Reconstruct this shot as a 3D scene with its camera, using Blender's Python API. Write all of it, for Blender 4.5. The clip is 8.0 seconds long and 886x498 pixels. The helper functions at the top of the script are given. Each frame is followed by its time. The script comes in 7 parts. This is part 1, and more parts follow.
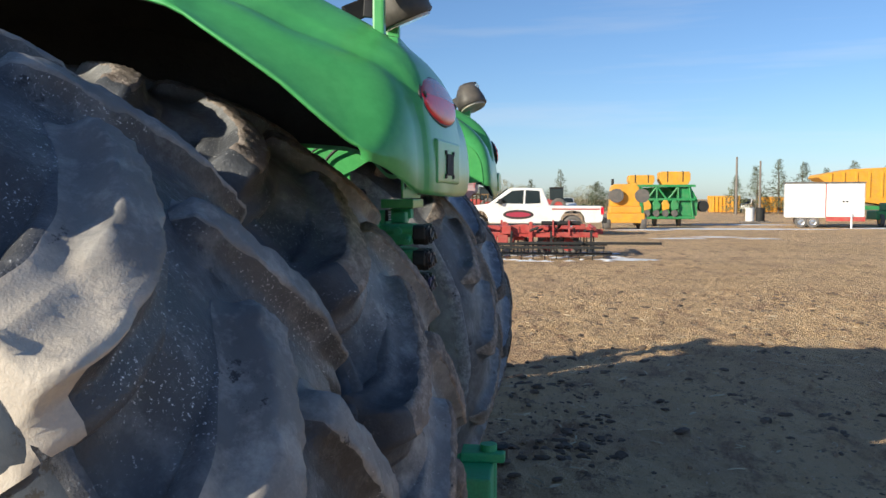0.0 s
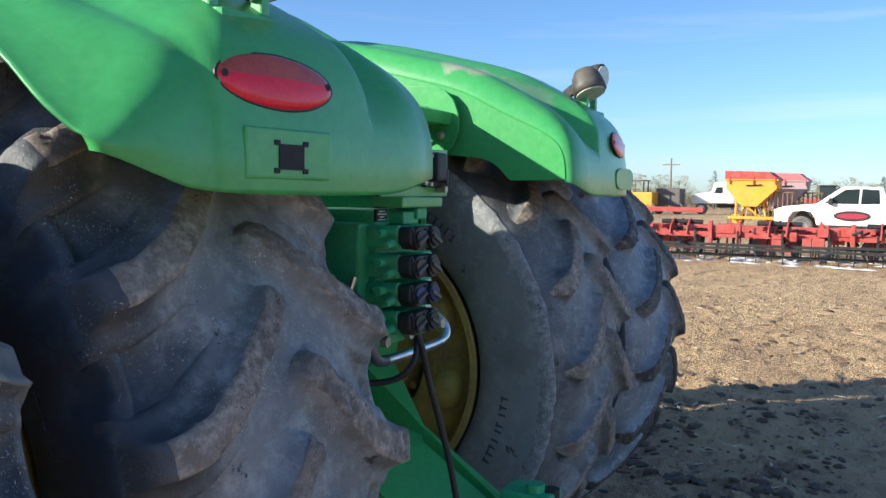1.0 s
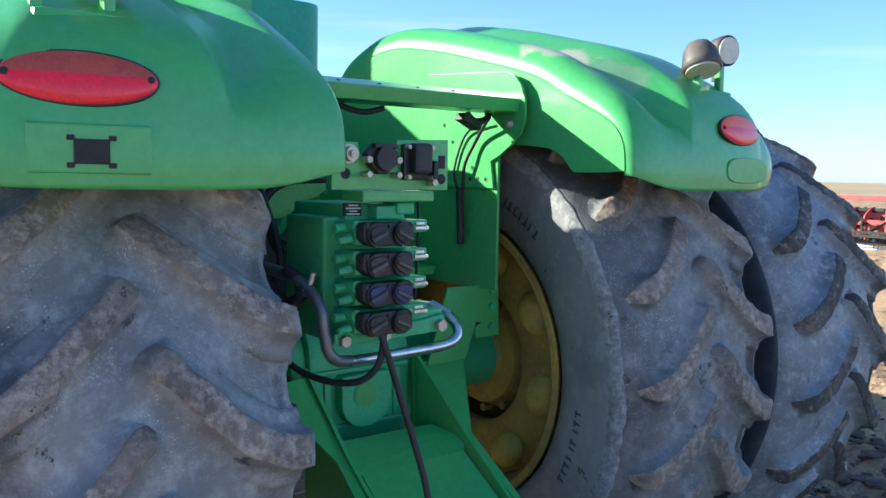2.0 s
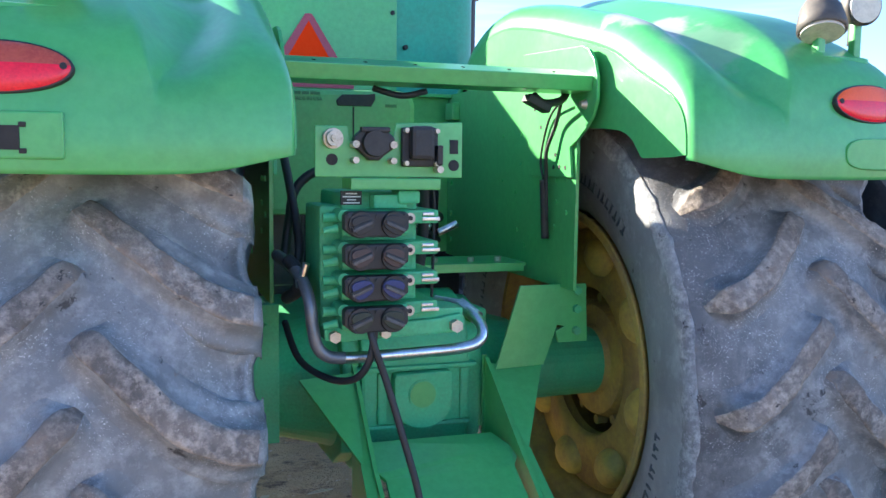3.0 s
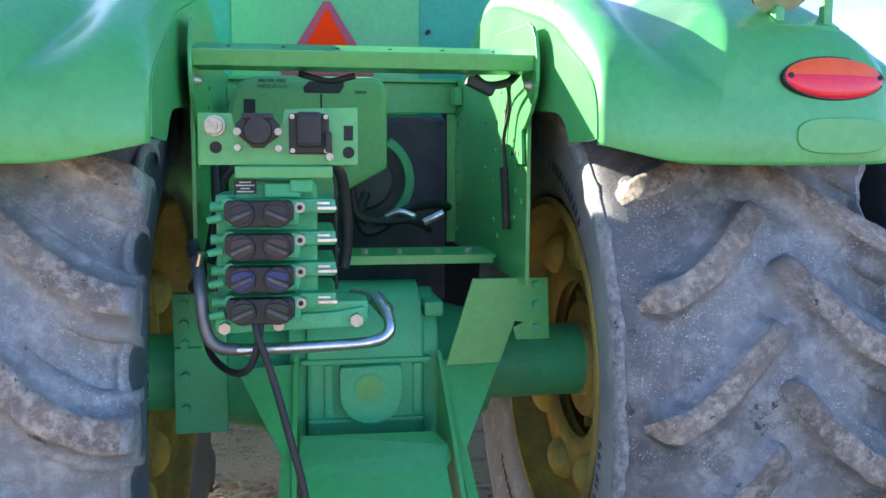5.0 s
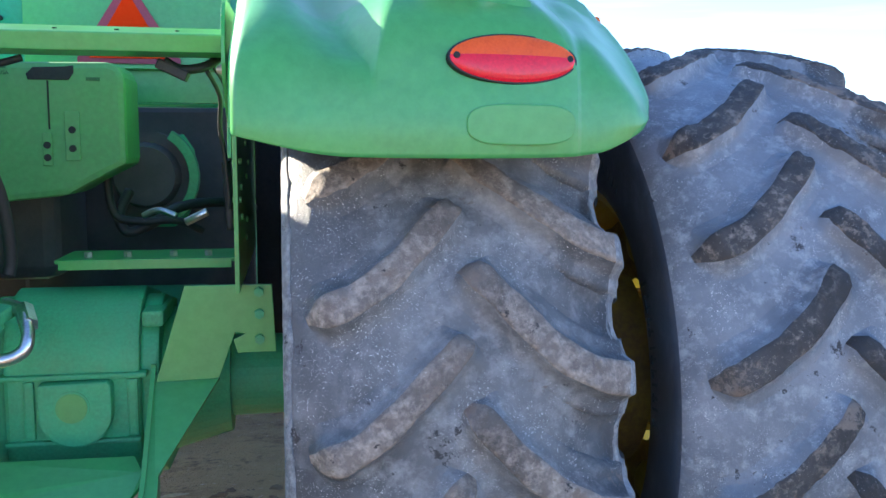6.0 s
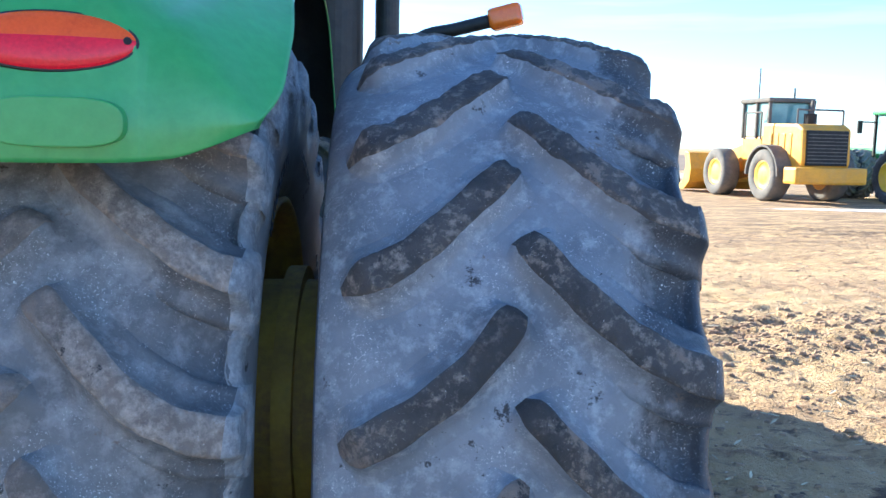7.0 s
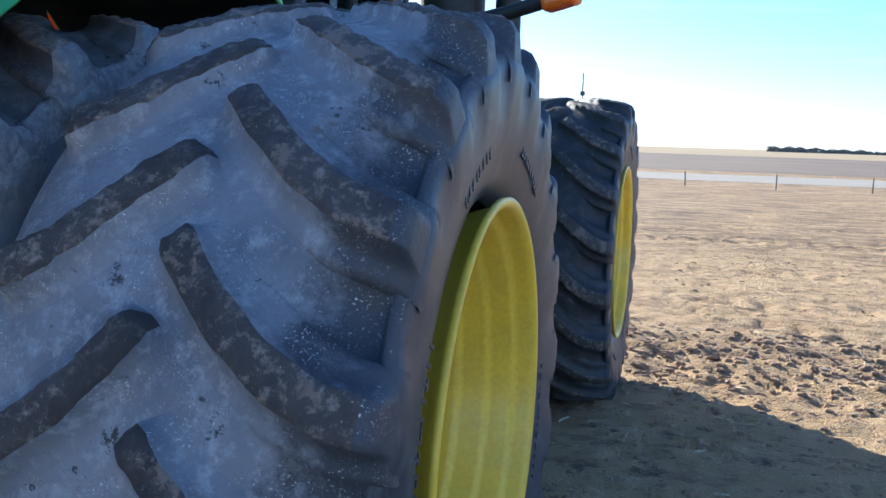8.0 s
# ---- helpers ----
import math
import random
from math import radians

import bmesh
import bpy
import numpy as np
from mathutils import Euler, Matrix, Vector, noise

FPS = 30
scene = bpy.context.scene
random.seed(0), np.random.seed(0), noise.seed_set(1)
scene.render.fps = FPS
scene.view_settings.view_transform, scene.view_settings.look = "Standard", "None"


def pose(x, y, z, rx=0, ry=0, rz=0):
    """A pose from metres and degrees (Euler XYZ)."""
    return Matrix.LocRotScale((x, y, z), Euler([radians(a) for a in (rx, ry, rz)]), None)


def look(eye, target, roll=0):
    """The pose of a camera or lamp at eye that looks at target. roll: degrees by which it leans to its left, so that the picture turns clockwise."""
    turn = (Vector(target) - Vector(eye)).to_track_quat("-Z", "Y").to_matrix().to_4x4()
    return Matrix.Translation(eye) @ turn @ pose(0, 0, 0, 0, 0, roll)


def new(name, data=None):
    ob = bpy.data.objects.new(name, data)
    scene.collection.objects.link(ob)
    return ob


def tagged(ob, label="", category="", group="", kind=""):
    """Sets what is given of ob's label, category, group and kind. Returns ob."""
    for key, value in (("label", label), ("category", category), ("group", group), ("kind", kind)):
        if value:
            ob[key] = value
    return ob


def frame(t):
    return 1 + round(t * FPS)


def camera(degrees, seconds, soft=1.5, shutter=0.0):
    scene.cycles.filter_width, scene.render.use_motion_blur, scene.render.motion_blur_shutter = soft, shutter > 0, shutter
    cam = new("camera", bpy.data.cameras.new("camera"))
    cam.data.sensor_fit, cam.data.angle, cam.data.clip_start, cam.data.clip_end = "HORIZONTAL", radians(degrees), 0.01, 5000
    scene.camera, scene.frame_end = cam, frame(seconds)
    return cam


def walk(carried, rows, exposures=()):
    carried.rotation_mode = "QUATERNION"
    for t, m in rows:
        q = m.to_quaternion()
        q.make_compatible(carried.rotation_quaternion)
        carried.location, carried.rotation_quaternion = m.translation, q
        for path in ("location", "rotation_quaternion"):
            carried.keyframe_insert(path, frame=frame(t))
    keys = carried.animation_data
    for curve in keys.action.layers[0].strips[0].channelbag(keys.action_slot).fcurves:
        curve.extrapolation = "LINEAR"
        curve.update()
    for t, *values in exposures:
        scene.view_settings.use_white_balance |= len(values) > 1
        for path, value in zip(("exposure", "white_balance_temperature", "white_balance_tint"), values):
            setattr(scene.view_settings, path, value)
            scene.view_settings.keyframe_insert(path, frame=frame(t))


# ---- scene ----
cam = camera(53.7, 8.0)
PATH = [
    (0, (-2.945, -1.188, 1.644), (-0.961, -0.962, 1.527), -0.0),
    (0.5, (-2.667, -1.59, 1.645), (-0.753, -1.023, 1.526), 0.5),
    (1, (-2.327, -1.976, 1.659), (-0.562, -1.045, 1.526), 0.9),
    (1.2, (-2.202, -2.112, 1.678), (-0.523, -1.036, 1.53), 1.4),
    (2.3, (-1.305, -2.788, 1.687), (-0.245, -1.101, 1.513), 0.7),
    (2.5, (-1.164, -2.835, 1.679), (-0.229, -1.076, 1.5), 0.6),
    (3, (-0.806, -2.824, 1.673), (-0.149, -0.945, 1.482), 0.7),
    (3.5, (-0.47, -2.867, 1.665), (-0.032, -0.927, 1.458), 0.8),
    (4, (-0.28, -2.902, 1.677), (0.028, -0.937, 1.47), 0.6),
    (4.2, (-0.254, -2.902, 1.675), (0.028, -0.933, 1.464), 0.6),
    (5.3, (-0.062, -2.824, 1.672), (0.281, -0.866, 1.45), 0.1),
    (5.5, (0.084, -2.763, 1.669), (0.442, -0.808, 1.446), 0.1),
    (6, (0.599, -2.737, 1.665), (0.944, -0.78, 1.438), 0.2),
    (6.5, (1.12, -2.648, 1.69), (1.414, -0.684, 1.449), 0.7),
    (7, (1.649, -2.475, 1.697), (1.742, -0.492, 1.453), 1.3),
    (7.5, (2.167, -2.365, 1.724), (1.945, -0.392, 1.481), 1.5),
    (8, (2.648, -2.05, 1.678), (2.125, -0.136, 1.427), 1.8),
]
walk(cam, [(t, look(eye, target, roll)) for t, eye, target, roll in PATH],
     exposures=[(0.0, 0.62, 5750, 10), (1.0, 1.12, 5450, 8), (2.5, 2.02, 5350, 9), (3.0, 2.42, 5600, 14), (4.0, 2.6, 5600, 12), (5.5, 2.55, 5800, 15), (6.5, 2.4, 5750, 11), (7.2, 2.05, 5150, 7), (8.0, 1.48, 5100, 9)])


# ---------------------------------------------------------------- light
SUN_AZ = (-0.68, 0.73)          # towards the sun, on the ground plan
SUN_EL = radians(22.5)
world = bpy.data.worlds.new("sky")
scene.world = world
world.use_nodes = True
wn = world.node_tree.nodes
sky = wn.new("ShaderNodeTexSky")
sky.sky_type = "NISHITA"
sky.sun_disc = False
sky.sun_elevation = SUN_EL
sky.sun_rotation = math.atan2(SUN_AZ[0], SUN_AZ[1])
sky.altitude = 300.0
sky.air_density, sky.dust_density, sky.ozone_density = 0.9, 0.5, 3.4
wn["Background"].inputs[1].default_value = 0.08
wl = world.node_tree.links
w_co, w_map, w_noise, w_ramp, w_mix, w_amt = (wn.new("ShaderNode" + k) for k in ("TexCoord", "Mapping", "TexNoise", "MapRange", "Mix", "Math"))
w_map.inputs["Scale"].default_value = (1.6, 1.6, 22.0)
w_noise.inputs["Scale"].default_value, w_noise.inputs["Detail"].default_value, w_noise.inputs["Roughness"].default_value = 1.3, 6.0, 0.55
w_ramp.inputs["From Min"].default_value, w_ramp.inputs["From Max"].default_value = 0.52, 0.74
w_amt.operation = "MULTIPLY"
w_amt.inputs[1].default_value = 0.45
w_mix.data_type = "RGBA"
w_mix.blend_type = "MIX"
w_soft = wn.new("ShaderNodeHueSaturation")
w_soft.inputs["Saturation"].default_value, w_soft.inputs["Value"].default_value = 0.35, 0.97
wl.new(w_co.outputs["Generated"], w_map.inputs["Vector"])
wl.new(w_map.outputs[0], w_noise.inputs["Vector"])
wl.new(w_noise.outputs["Fac"], w_ramp.inputs["Value"])
wl.new(w_ramp.outputs["Result"], w_amt.inputs[0])
wl.new(w_amt.outputs[0], w_mix.inputs[0])
wl.new(sky.outputs[0], w_soft.inputs["Color"])
wl.new(sky.outputs[0], w_mix.inputs[6])
wl.new(w_soft.outputs["Color"], w_mix.inputs[7])
wl.new(w_mix.outputs[2], wn["Background"].inputs[0])
sun = new("sun", bpy.data.lights.new("sun", "SUN"))
sun.data.energy, sun.data.angle, sun.data.color = 4.2, radians(0.55), (1.0, 0.85, 0.6)
n_ = math.hypot(*SUN_AZ)
sun_dir = Vector((SUN_AZ[0] / n_ * math.cos(SUN_EL), SUN_AZ[1] / n_ * math.cos(SUN_EL), math.sin(SUN_EL)))
sun.matrix_world = look(sun_dir * 60, (0, 0, 0))


# ---------------------------------------------------------------- materials
def material(name, colour, rough=0.5, metal=0.0, second=None, scale=6.0, amount=0.5, fine=60.0, bump=0.1, dist=0.01,
             coat=0.0, dust=None, dust_amount=0.0, dust_scale=3.0, vary=0.0):
    """A surface with a base colour, a blotchy second colour, an optional dust layer and a two-scale relief."""
    m = bpy.data.materials.new(name)
    m.use_nodes = True
    nt = m.node_tree
    n, l = nt.nodes, nt.links
    b = n["Principled BSDF"]
    b.inputs["Roughness"].default_value, b.inputs["Metallic"].default_value = rough, metal
    b.inputs["Coat Weight"].default_value, b.inputs["Coat Roughness"].default_value = coat, 0.12
    co = n.new("ShaderNodeTexCoord")
    who = n.new("ShaderNodeObjectInfo")
    shift = n.new("ShaderNodeVectorMath")
    shift.operation = "ADD"
    l.new(co.outputs["Object"], shift.inputs[0])
    away = n.new("ShaderNodeMath")
    away.operation = "MULTIPLY"
    away.inputs[1].default_value = 37.0
    l.new(who.outputs["Random"], away.inputs[0])
    l.new(away.outputs[0], shift.inputs[1])

    def noise_of(sc, detail=5.0, roughness=0.6):
        t = n.new("ShaderNodeTexNoise")
        t.inputs["Scale"].default_value, t.inputs["Detail"].default_value, t.inputs["Roughness"].default_value = sc, detail, roughness
        l.new(shift.outputs[0], t.inputs["Vector"])
        return t

    def ramp(src, lo, hi):
        r = n.new("ShaderNodeMapRange")
        r.inputs["From Min"].default_value, r.inputs["From Max"].default_value = lo, hi
        l.new(src, r.inputs["Value"])
        return r.outputs["Result"]

    def mix(fac, a, c):
        x = n.new("ShaderNodeMix")
        x.data_type = "RGBA"
        l.new(fac, x.inputs[0])
        for v, k in ((a, 6), (c, 7)):
            if isinstance(v, tuple):
                x.inputs[k].default_value = (*v, 1)
            else:
                l.new(v, x.inputs[k])
        return x.outputs[2]

    second = second or tuple(c * 0.8 for c in colour)
    big, small = noise_of(scale), noise_of(fine, 3.0)
    f = n.new("ShaderNodeMath")
    f.operation = "MULTIPLY"
    l.new(ramp(big.outputs["Fac"], 0.38, 0.66), f.inputs[0])
    f.inputs[1].default_value = amount * 2 if amount < 0.5 else 1.0
    col = mix(f.outputs[0], colour, second)
    col = mix(ramp(small.outputs["Fac"], 0.35, 0.9), col, tuple(min(1.0, c * 1.25 + 0.004) for c in colour))
    if dust:
        d = noise_of(dust_scale, 8.0, 0.7)
        df = n.new("ShaderNodeMath")
        df.operation = "MULTIPLY"
        l.new(ramp(d.outputs["Fac"], 0.42, 0.72), df.inputs[0])
        df.inputs[1].default_value = dust_amount
        col = mix(df.outputs[0], col, dust)
        rr = n.new("ShaderNodeMapRange")
        rr.inputs["To Min"].default_value, rr.inputs["To Max"].default_value = rough, min(1.0, rough + 0.4)
        l.new(df.outputs[0], rr.inputs["Value"])
        l.new(rr.outputs["Result"], b.inputs["Roughness"])
    if vary:
        hs = n.new("ShaderNodeHueSaturation")
        vv = n.new("ShaderNodeMapRange")
        vv.inputs["To Min"].default_value, vv.inputs["To Max"].default_value = 1 - vary, 1 + vary
        l.new(who.outputs["Random"], vv.inputs["Value"])
        l.new(vv.outputs["Result"], hs.inputs["Value"])
        l.new(col, hs.inputs["Color"])
        col = hs.outputs["Color"]
    l.new(col, b.inputs["Base Color"])
    if bump:
        bp = n.new("ShaderNodeBump")
        bp.inputs["Strength"].default_value, bp.inputs["Distance"].default_value = bump, dist
        add = n.new("ShaderNodeMath")
        add.operation = "MULTIPLY_ADD"
        l.new(big.outputs["Fac"], add.inputs[0])
        add.inputs[1].default_value = 0.8
        l.new(small.outputs["Fac"], add.inputs[2])
        l.new(add.outputs[0], bp.inputs["Height"])
        l.new(bp.outputs["Normal"], b.inputs["Normal"])
    return m


GREEN = material("green_paint", (0.08, 0.375, 0.102), 0.3, second=(0.073, 0.345, 0.097), scale=2.5, fine=40, bump=0.02, dist=0.004, coat=0.2,
                 dust=(0.16, 0.22, 0.12), dust_amount=0.15, dust_scale=5)
GREEN_CAST = material("green_cast_iron", (0.068, 0.42, 0.18), 0.5, second=(0.055, 0.34, 0.145), scale=7, fine=120, bump=0.25, dist=0.003,
                      dust=(0.2, 0.22, 0.13), dust_amount=0.3, dust_scale=6)
def smeared(source, name, centre, reach, dust, most=0.75):
    """A copy of a paint with one ragged pale smear of dried dust on it, round a place on the thing."""
    m = source.copy()
    m.name = name
    n, l = m.node_tree.nodes, m.node_tree.links
    b = n["Principled BSDF"]
    co, far_, noise_, rag, edge, mixed = (n.new("ShaderNode" + k) for k in ("TexCoord", "VectorMath", "TexNoise", "Math", "MapRange", "Mix"))
    far_.operation = "DISTANCE"
    far_.inputs[1].default_value = centre
    noise_.inputs["Scale"].default_value, noise_.inputs["Detail"].default_value, noise_.inputs["Roughness"].default_value = 9.0, 6.0, 0.65
    rag.operation = "MULTIPLY_ADD"
    rag.inputs[1].default_value = 0.22
    edge.inputs["From Min"].default_value, edge.inputs["From Max"].default_value = reach + 0.13, reach + 0.09
    edge.inputs["To Max"].default_value = most
    mixed.data_type = "RGBA"
    mixed.inputs[7].default_value = (*dust, 1)
    l.new(co.outputs["Object"], far_.inputs[0])
    l.new(co.outputs["Object"], noise_.inputs["Vector"])
    l.new(noise_.outputs["Fac"], rag.inputs[0])
    l.new(far_.outputs["Value"], rag.inputs[2])
    l.new(rag.outputs[0], edge.inputs["Value"])
    l.new(edge.outputs["Result"], mixed.inputs[0])
    l.new(b.inputs["Base Color"].links[0].from_socket, mixed.inputs[6])
    l.new(mixed.outputs[2], b.inputs["Base Color"])
    return m


GREEN_SMEARED = smeared(smeared(GREEN, "dust_smeared_green_paint", (0.69, -0.7, 2.0), 0.13, (0.34, 0.38, 0.3), 0.4), "dust_smeared_green_paint", (0.645, -0.52, 2.09), 0.12, (0.46, 0.43, 0.34), 0.85)


def tread_material(name, dark, mid, light, speck, rough, lo, hi, sc, bump, dist, crust=False, heads=0.0, bare=0.0, mud_at=0.64, specks=0.665, one_side=0, ends=None):
    """Dusty or muddy rubber: two blotch sizes, sharp-edged patches and fine pale grit.
    heads: how dark the lug ends at the crown are; bare: how far bare rubber and painted-in scoop shade darken the
    shoulders."""
    m = bpy.data.materials.new(name)
    m.use_nodes = True
    n, l = m.node_tree.nodes, m.node_tree.links
    b = n["Principled BSDF"]
    co, who, shift, away = n.new("ShaderNodeTexCoord"), n.new("ShaderNodeObjectInfo"), n.new("ShaderNodeVectorMath"), n.new("ShaderNodeMath")
    away.operation, shift.operation = "MULTIPLY", "ADD"
    away.inputs[1].default_value = 41.0
    l.new(who.outputs["Random"], away.inputs[0])
    where = n.new("ShaderNodeNewGeometry")
    l.new(where.outputs["Position"], shift.inputs[0])
    if crust:
        l.new(away.outputs[0], shift.inputs[1])

    def ramp(src, a, c):
        r = n.new("ShaderNodeMapRange")
        r.inputs["From Min"].default_value, r.inputs["From Max"].default_value = a, c
        l.new(src, r.inputs["Value"])
        return r.outputs["Result"]

    def calc(op, a, c):
        x = n.new("ShaderNodeMath")
        x.operation = op
        for k, v in ((0, a), (1, c)):
            if isinstance(v, float):
                x.inputs[k].default_value = v
            else:
                l.new(v, x.inputs[k])
        return x.outputs[0]

    def fac(scale, detail, a, c, rg=0.6):
        t = n.new("ShaderNodeTexNoise")
        t.inputs["Scale"].default_value, t.inputs["Detail"].default_value, t.inputs["Roughness"].default_value = scale, detail, rg
        l.new(shift.outputs[0], t.inputs["Vector"])
        return t.outputs["Fac"], ramp(t.outputs["Fac"], a, c)

    def mix(f, a, c):
        x = n.new("ShaderNodeMix")
        x.data_type = "RGBA"
        l.new(f, x.inputs[0])
        for v, k in ((a, 6), (c, 7)):
            if isinstance(v, tuple):
                x.inputs[k].default_value = (*v, 1)
            else:
                l.new(v, x.inputs[k])
        return x.outputs[2]

    big, f1 = fac(sc, 6, 0.32, 0.64)
    med, f2 = fac(sc * 4.5, 8, lo, hi, 0.72)
    fine, f3 = fac(210, 4, specks, specks + 0.04, 0.75)
    wide, f4 = fac(sc * 1.8, 6, 0.46, 0.6, 0.7)
    blot, f5 = fac(11.0, 7, 0.63, 0.66, 0.75)
    mud, f6 = fac(8.0, 7, mud_at, mud_at + 0.04, 0.72)
    grain, f8 = fac(95, 4, 0.3, 0.7, 0.7)
    col = mix(f1, dark, mid)
    col = mix(f2, col, light)
    apart = n.new("ShaderNodeSeparateXYZ")
    l.new(co.outputs["Object"], apart.inputs[0])
    off = calc("MULTIPLY", apart.outputs[0], float(one_side)) if one_side else calc("ABSOLUTE", apart.outputs[0], 0.0)
    ragged = calc("ADD", off, calc("MULTIPLY", calc("SUBTRACT", wide, 0.5), 0.45))
    if bare:
        col = mix(calc("MULTIPLY", ramp(ragged, 0.21, 0.29), bare), col, (0.046, 0.052, 0.064))
    # pale lug ends paint in dust and the sunlit patch on the outer tyre
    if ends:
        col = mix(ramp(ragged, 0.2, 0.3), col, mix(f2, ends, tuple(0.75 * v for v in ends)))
    if heads:
        col = mix(calc("MULTIPLY", ramp(ragged, 0.15, 0.06), heads), col, (0.04, 0.037, 0.036))
    col = mix(f6, col, (0.27, 0.215, 0.175) if crust else (0.19, 0.155, 0.13))
    col = mix(f5, col, (0.035, 0.034, 0.036))
    col = mix(calc("MULTIPLY", f3, f4), col, speck)
    col = mix(calc("MULTIPLY", f8, 0.22), col, dark)
    l.new(col, b.inputs["Base Color"])
    b.inputs["Roughness"].default_value = rough
    bp, add = n.new("ShaderNodeBump"), n.new("ShaderNodeMath")
    add.operation = "MULTIPLY_ADD"
    l.new(med, add.inputs[0])
    add.inputs[1].default_value = 0.8
    l.new(calc("ADD", calc("MULTIPLY", fine, 0.5), calc("MULTIPLY", grain, 0.7)), add.inputs[2])
    bp.inputs["Strength"].default_value, bp.inputs["Distance"].default_value = bump, dist
    l.new(add.outputs[0], bp.inputs["Height"])
    l.new(bp.outputs["Normal"], b.inputs["Normal"])
    return m


RUBBER = tread_material("dusty_tyre_rubber", (0.105, 0.107, 0.112), (0.235, 0.238, 0.243), (0.4, 0.4, 0.402), (0.98, 0.98, 0.98), 0.5, 0.47, 0.7, 3.4, 0.5, 0.006, bare=0.45, specks=0.6)
RUBBER_LEFT = tread_material("half_dark_tyre_rubber", (0.12, 0.122, 0.126), (0.26, 0.262, 0.266), (0.44, 0.44, 0.44), (0.98, 0.98, 0.98), 0.46, 0.47, 0.7, 3.4, 0.5, 0.006, bare=0.85, specks=0.61, one_side=-1)
RUBBER_BARE = tread_material("bare_gritty_tyre_rubber", (0.05, 0.051, 0.054), (0.11, 0.112, 0.118), (0.24, 0.24, 0.24), (0.98, 0.98, 0.98), 0.4, 0.5, 0.72, 3.4, 0.5, 0.006, specks=0.6)
RUBBER_PALE = tread_material("pale_dusty_tyre_rubber", (0.15, 0.163, 0.185), (0.282, 0.302, 0.334), (0.41, 0.43, 0.458), (0.98, 0.98, 0.98), 0.45, 0.5, 0.66, 5.5, 0.45, 0.006, bare=0.95, specks=0.6, one_side=1)
RUBBER_CLEAN = tread_material("dark_tyre_rubber", (0.025, 0.027, 0.03), (0.05, 0.052, 0.056), (0.11, 0.11, 0.115), (0.5, 0.5, 0.5), 0.55, 0.5, 0.75, 4.0, 0.4, 0.006, bare=0.6)
SIDE_DUSTY = tread_material("dusty_sidewall_rubber", (0.18, 0.187, 0.198), (0.32, 0.33, 0.345), (0.45, 0.46, 0.475), (0.5, 0.5, 0.5), 0.5, 0.5, 0.75, 2.6, 0.3, 0.005, mud_at=0.72, specks=0.7)
SIDE_RUBBER = tread_material("smooth_sidewall_rubber", (0.042, 0.051, 0.066), (0.072, 0.088, 0.114), (0.13, 0.15, 0.182), (0.4, 0.4, 0.4), 0.42, 0.5, 0.75, 2.6, 0.2, 0.004, mud_at=0.72, specks=0.7)
SCUFFED = tread_material("frayed_pale_rubber", (0.2, 0.205, 0.215), (0.36, 0.37, 0.38), (0.54, 0.55, 0.56), (0.7, 0.7, 0.7), 0.7, 0.45, 0.65, 9.0, 0.9, 0.008, mud_at=0.75)
LUG = tread_material("worn_lug_rubber", (0.145, 0.125, 0.11), (0.34, 0.288, 0.247), (0.58, 0.49, 0.415), (0.9, 0.85, 0.78), 0.78, 0.45, 0.66, 8.0, 0.8, 0.007, True, heads=0.35, mud_at=0.57, specks=0.64)
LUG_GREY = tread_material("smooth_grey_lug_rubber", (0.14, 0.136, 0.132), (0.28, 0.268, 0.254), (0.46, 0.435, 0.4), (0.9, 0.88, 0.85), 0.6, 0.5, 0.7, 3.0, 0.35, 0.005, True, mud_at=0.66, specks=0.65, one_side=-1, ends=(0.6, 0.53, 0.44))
LUG_DARK = tread_material("black_lug_rubber", (0.05, 0.047, 0.046), (0.13, 0.115, 0.105), (0.38, 0.32, 0.27), (0.8, 0.75, 0.7), 0.66, 0.52, 0.66, 8.0, 0.8, 0.007, True, heads=0.7, mud_at=0.555, specks=0.64)
YELLOW = material("yellow_rim_paint", (0.95, 0.64, 0.05), 0.3, second=(0.88, 0.58, 0.045), scale=6, fine=70, bump=0.05, dist=0.004,
                  dust=(0.4, 0.3, 0.14), dust_amount=0.25, dust_scale=5)
GREEN_DUSTY = material("dusty_green_plastic", (0.1, 0.31, 0.1), 0.55, second=(0.115, 0.3, 0.105), scale=3, fine=60, bump=0.06, dist=0.003, dust=(0.2, 0.32, 0.16), dust_amount=0.5, dust_scale=5)
BOLT = material("dull_zinc_bolt", (0.5, 0.46, 0.38), 0.48, 0.7, second=(0.36, 0.31, 0.24), scale=40, fine=200, bump=0.15, dist=0.001)
BLACK = material("black_plastic", (0.012, 0.012, 0.013), 0.5, scale=12, fine=150, bump=0.2, dist=0.002, dust=(0.12, 0.11, 0.1), dust_amount=0.25, dust_scale=9)
HOSE = material("hose_rubber", (0.02, 0.02, 0.022), 0.55, scale=15, fine=200, bump=0.3, dist=0.002)
HOSE_GREY = material("dull_grey_pipe", (0.13, 0.14, 0.16), 0.38, 0.5, second=(0.2, 0.2, 0.21), scale=15, fine=200, bump=0.3, dist=0.002)
STEEL = material("zinc_steel", (0.62, 0.62, 0.63), 0.28, 1.0, second=(0.42, 0.41, 0.4), scale=18, fine=200, bump=0.06, dist=0.002)
RED_LENS = material("red_lens", (0.8, 0.006, 0.03), 0.25, second=(0.7, 0.006, 0.028), scale=25, fine=160, bump=0.08, dist=0.003, coat=0.1)
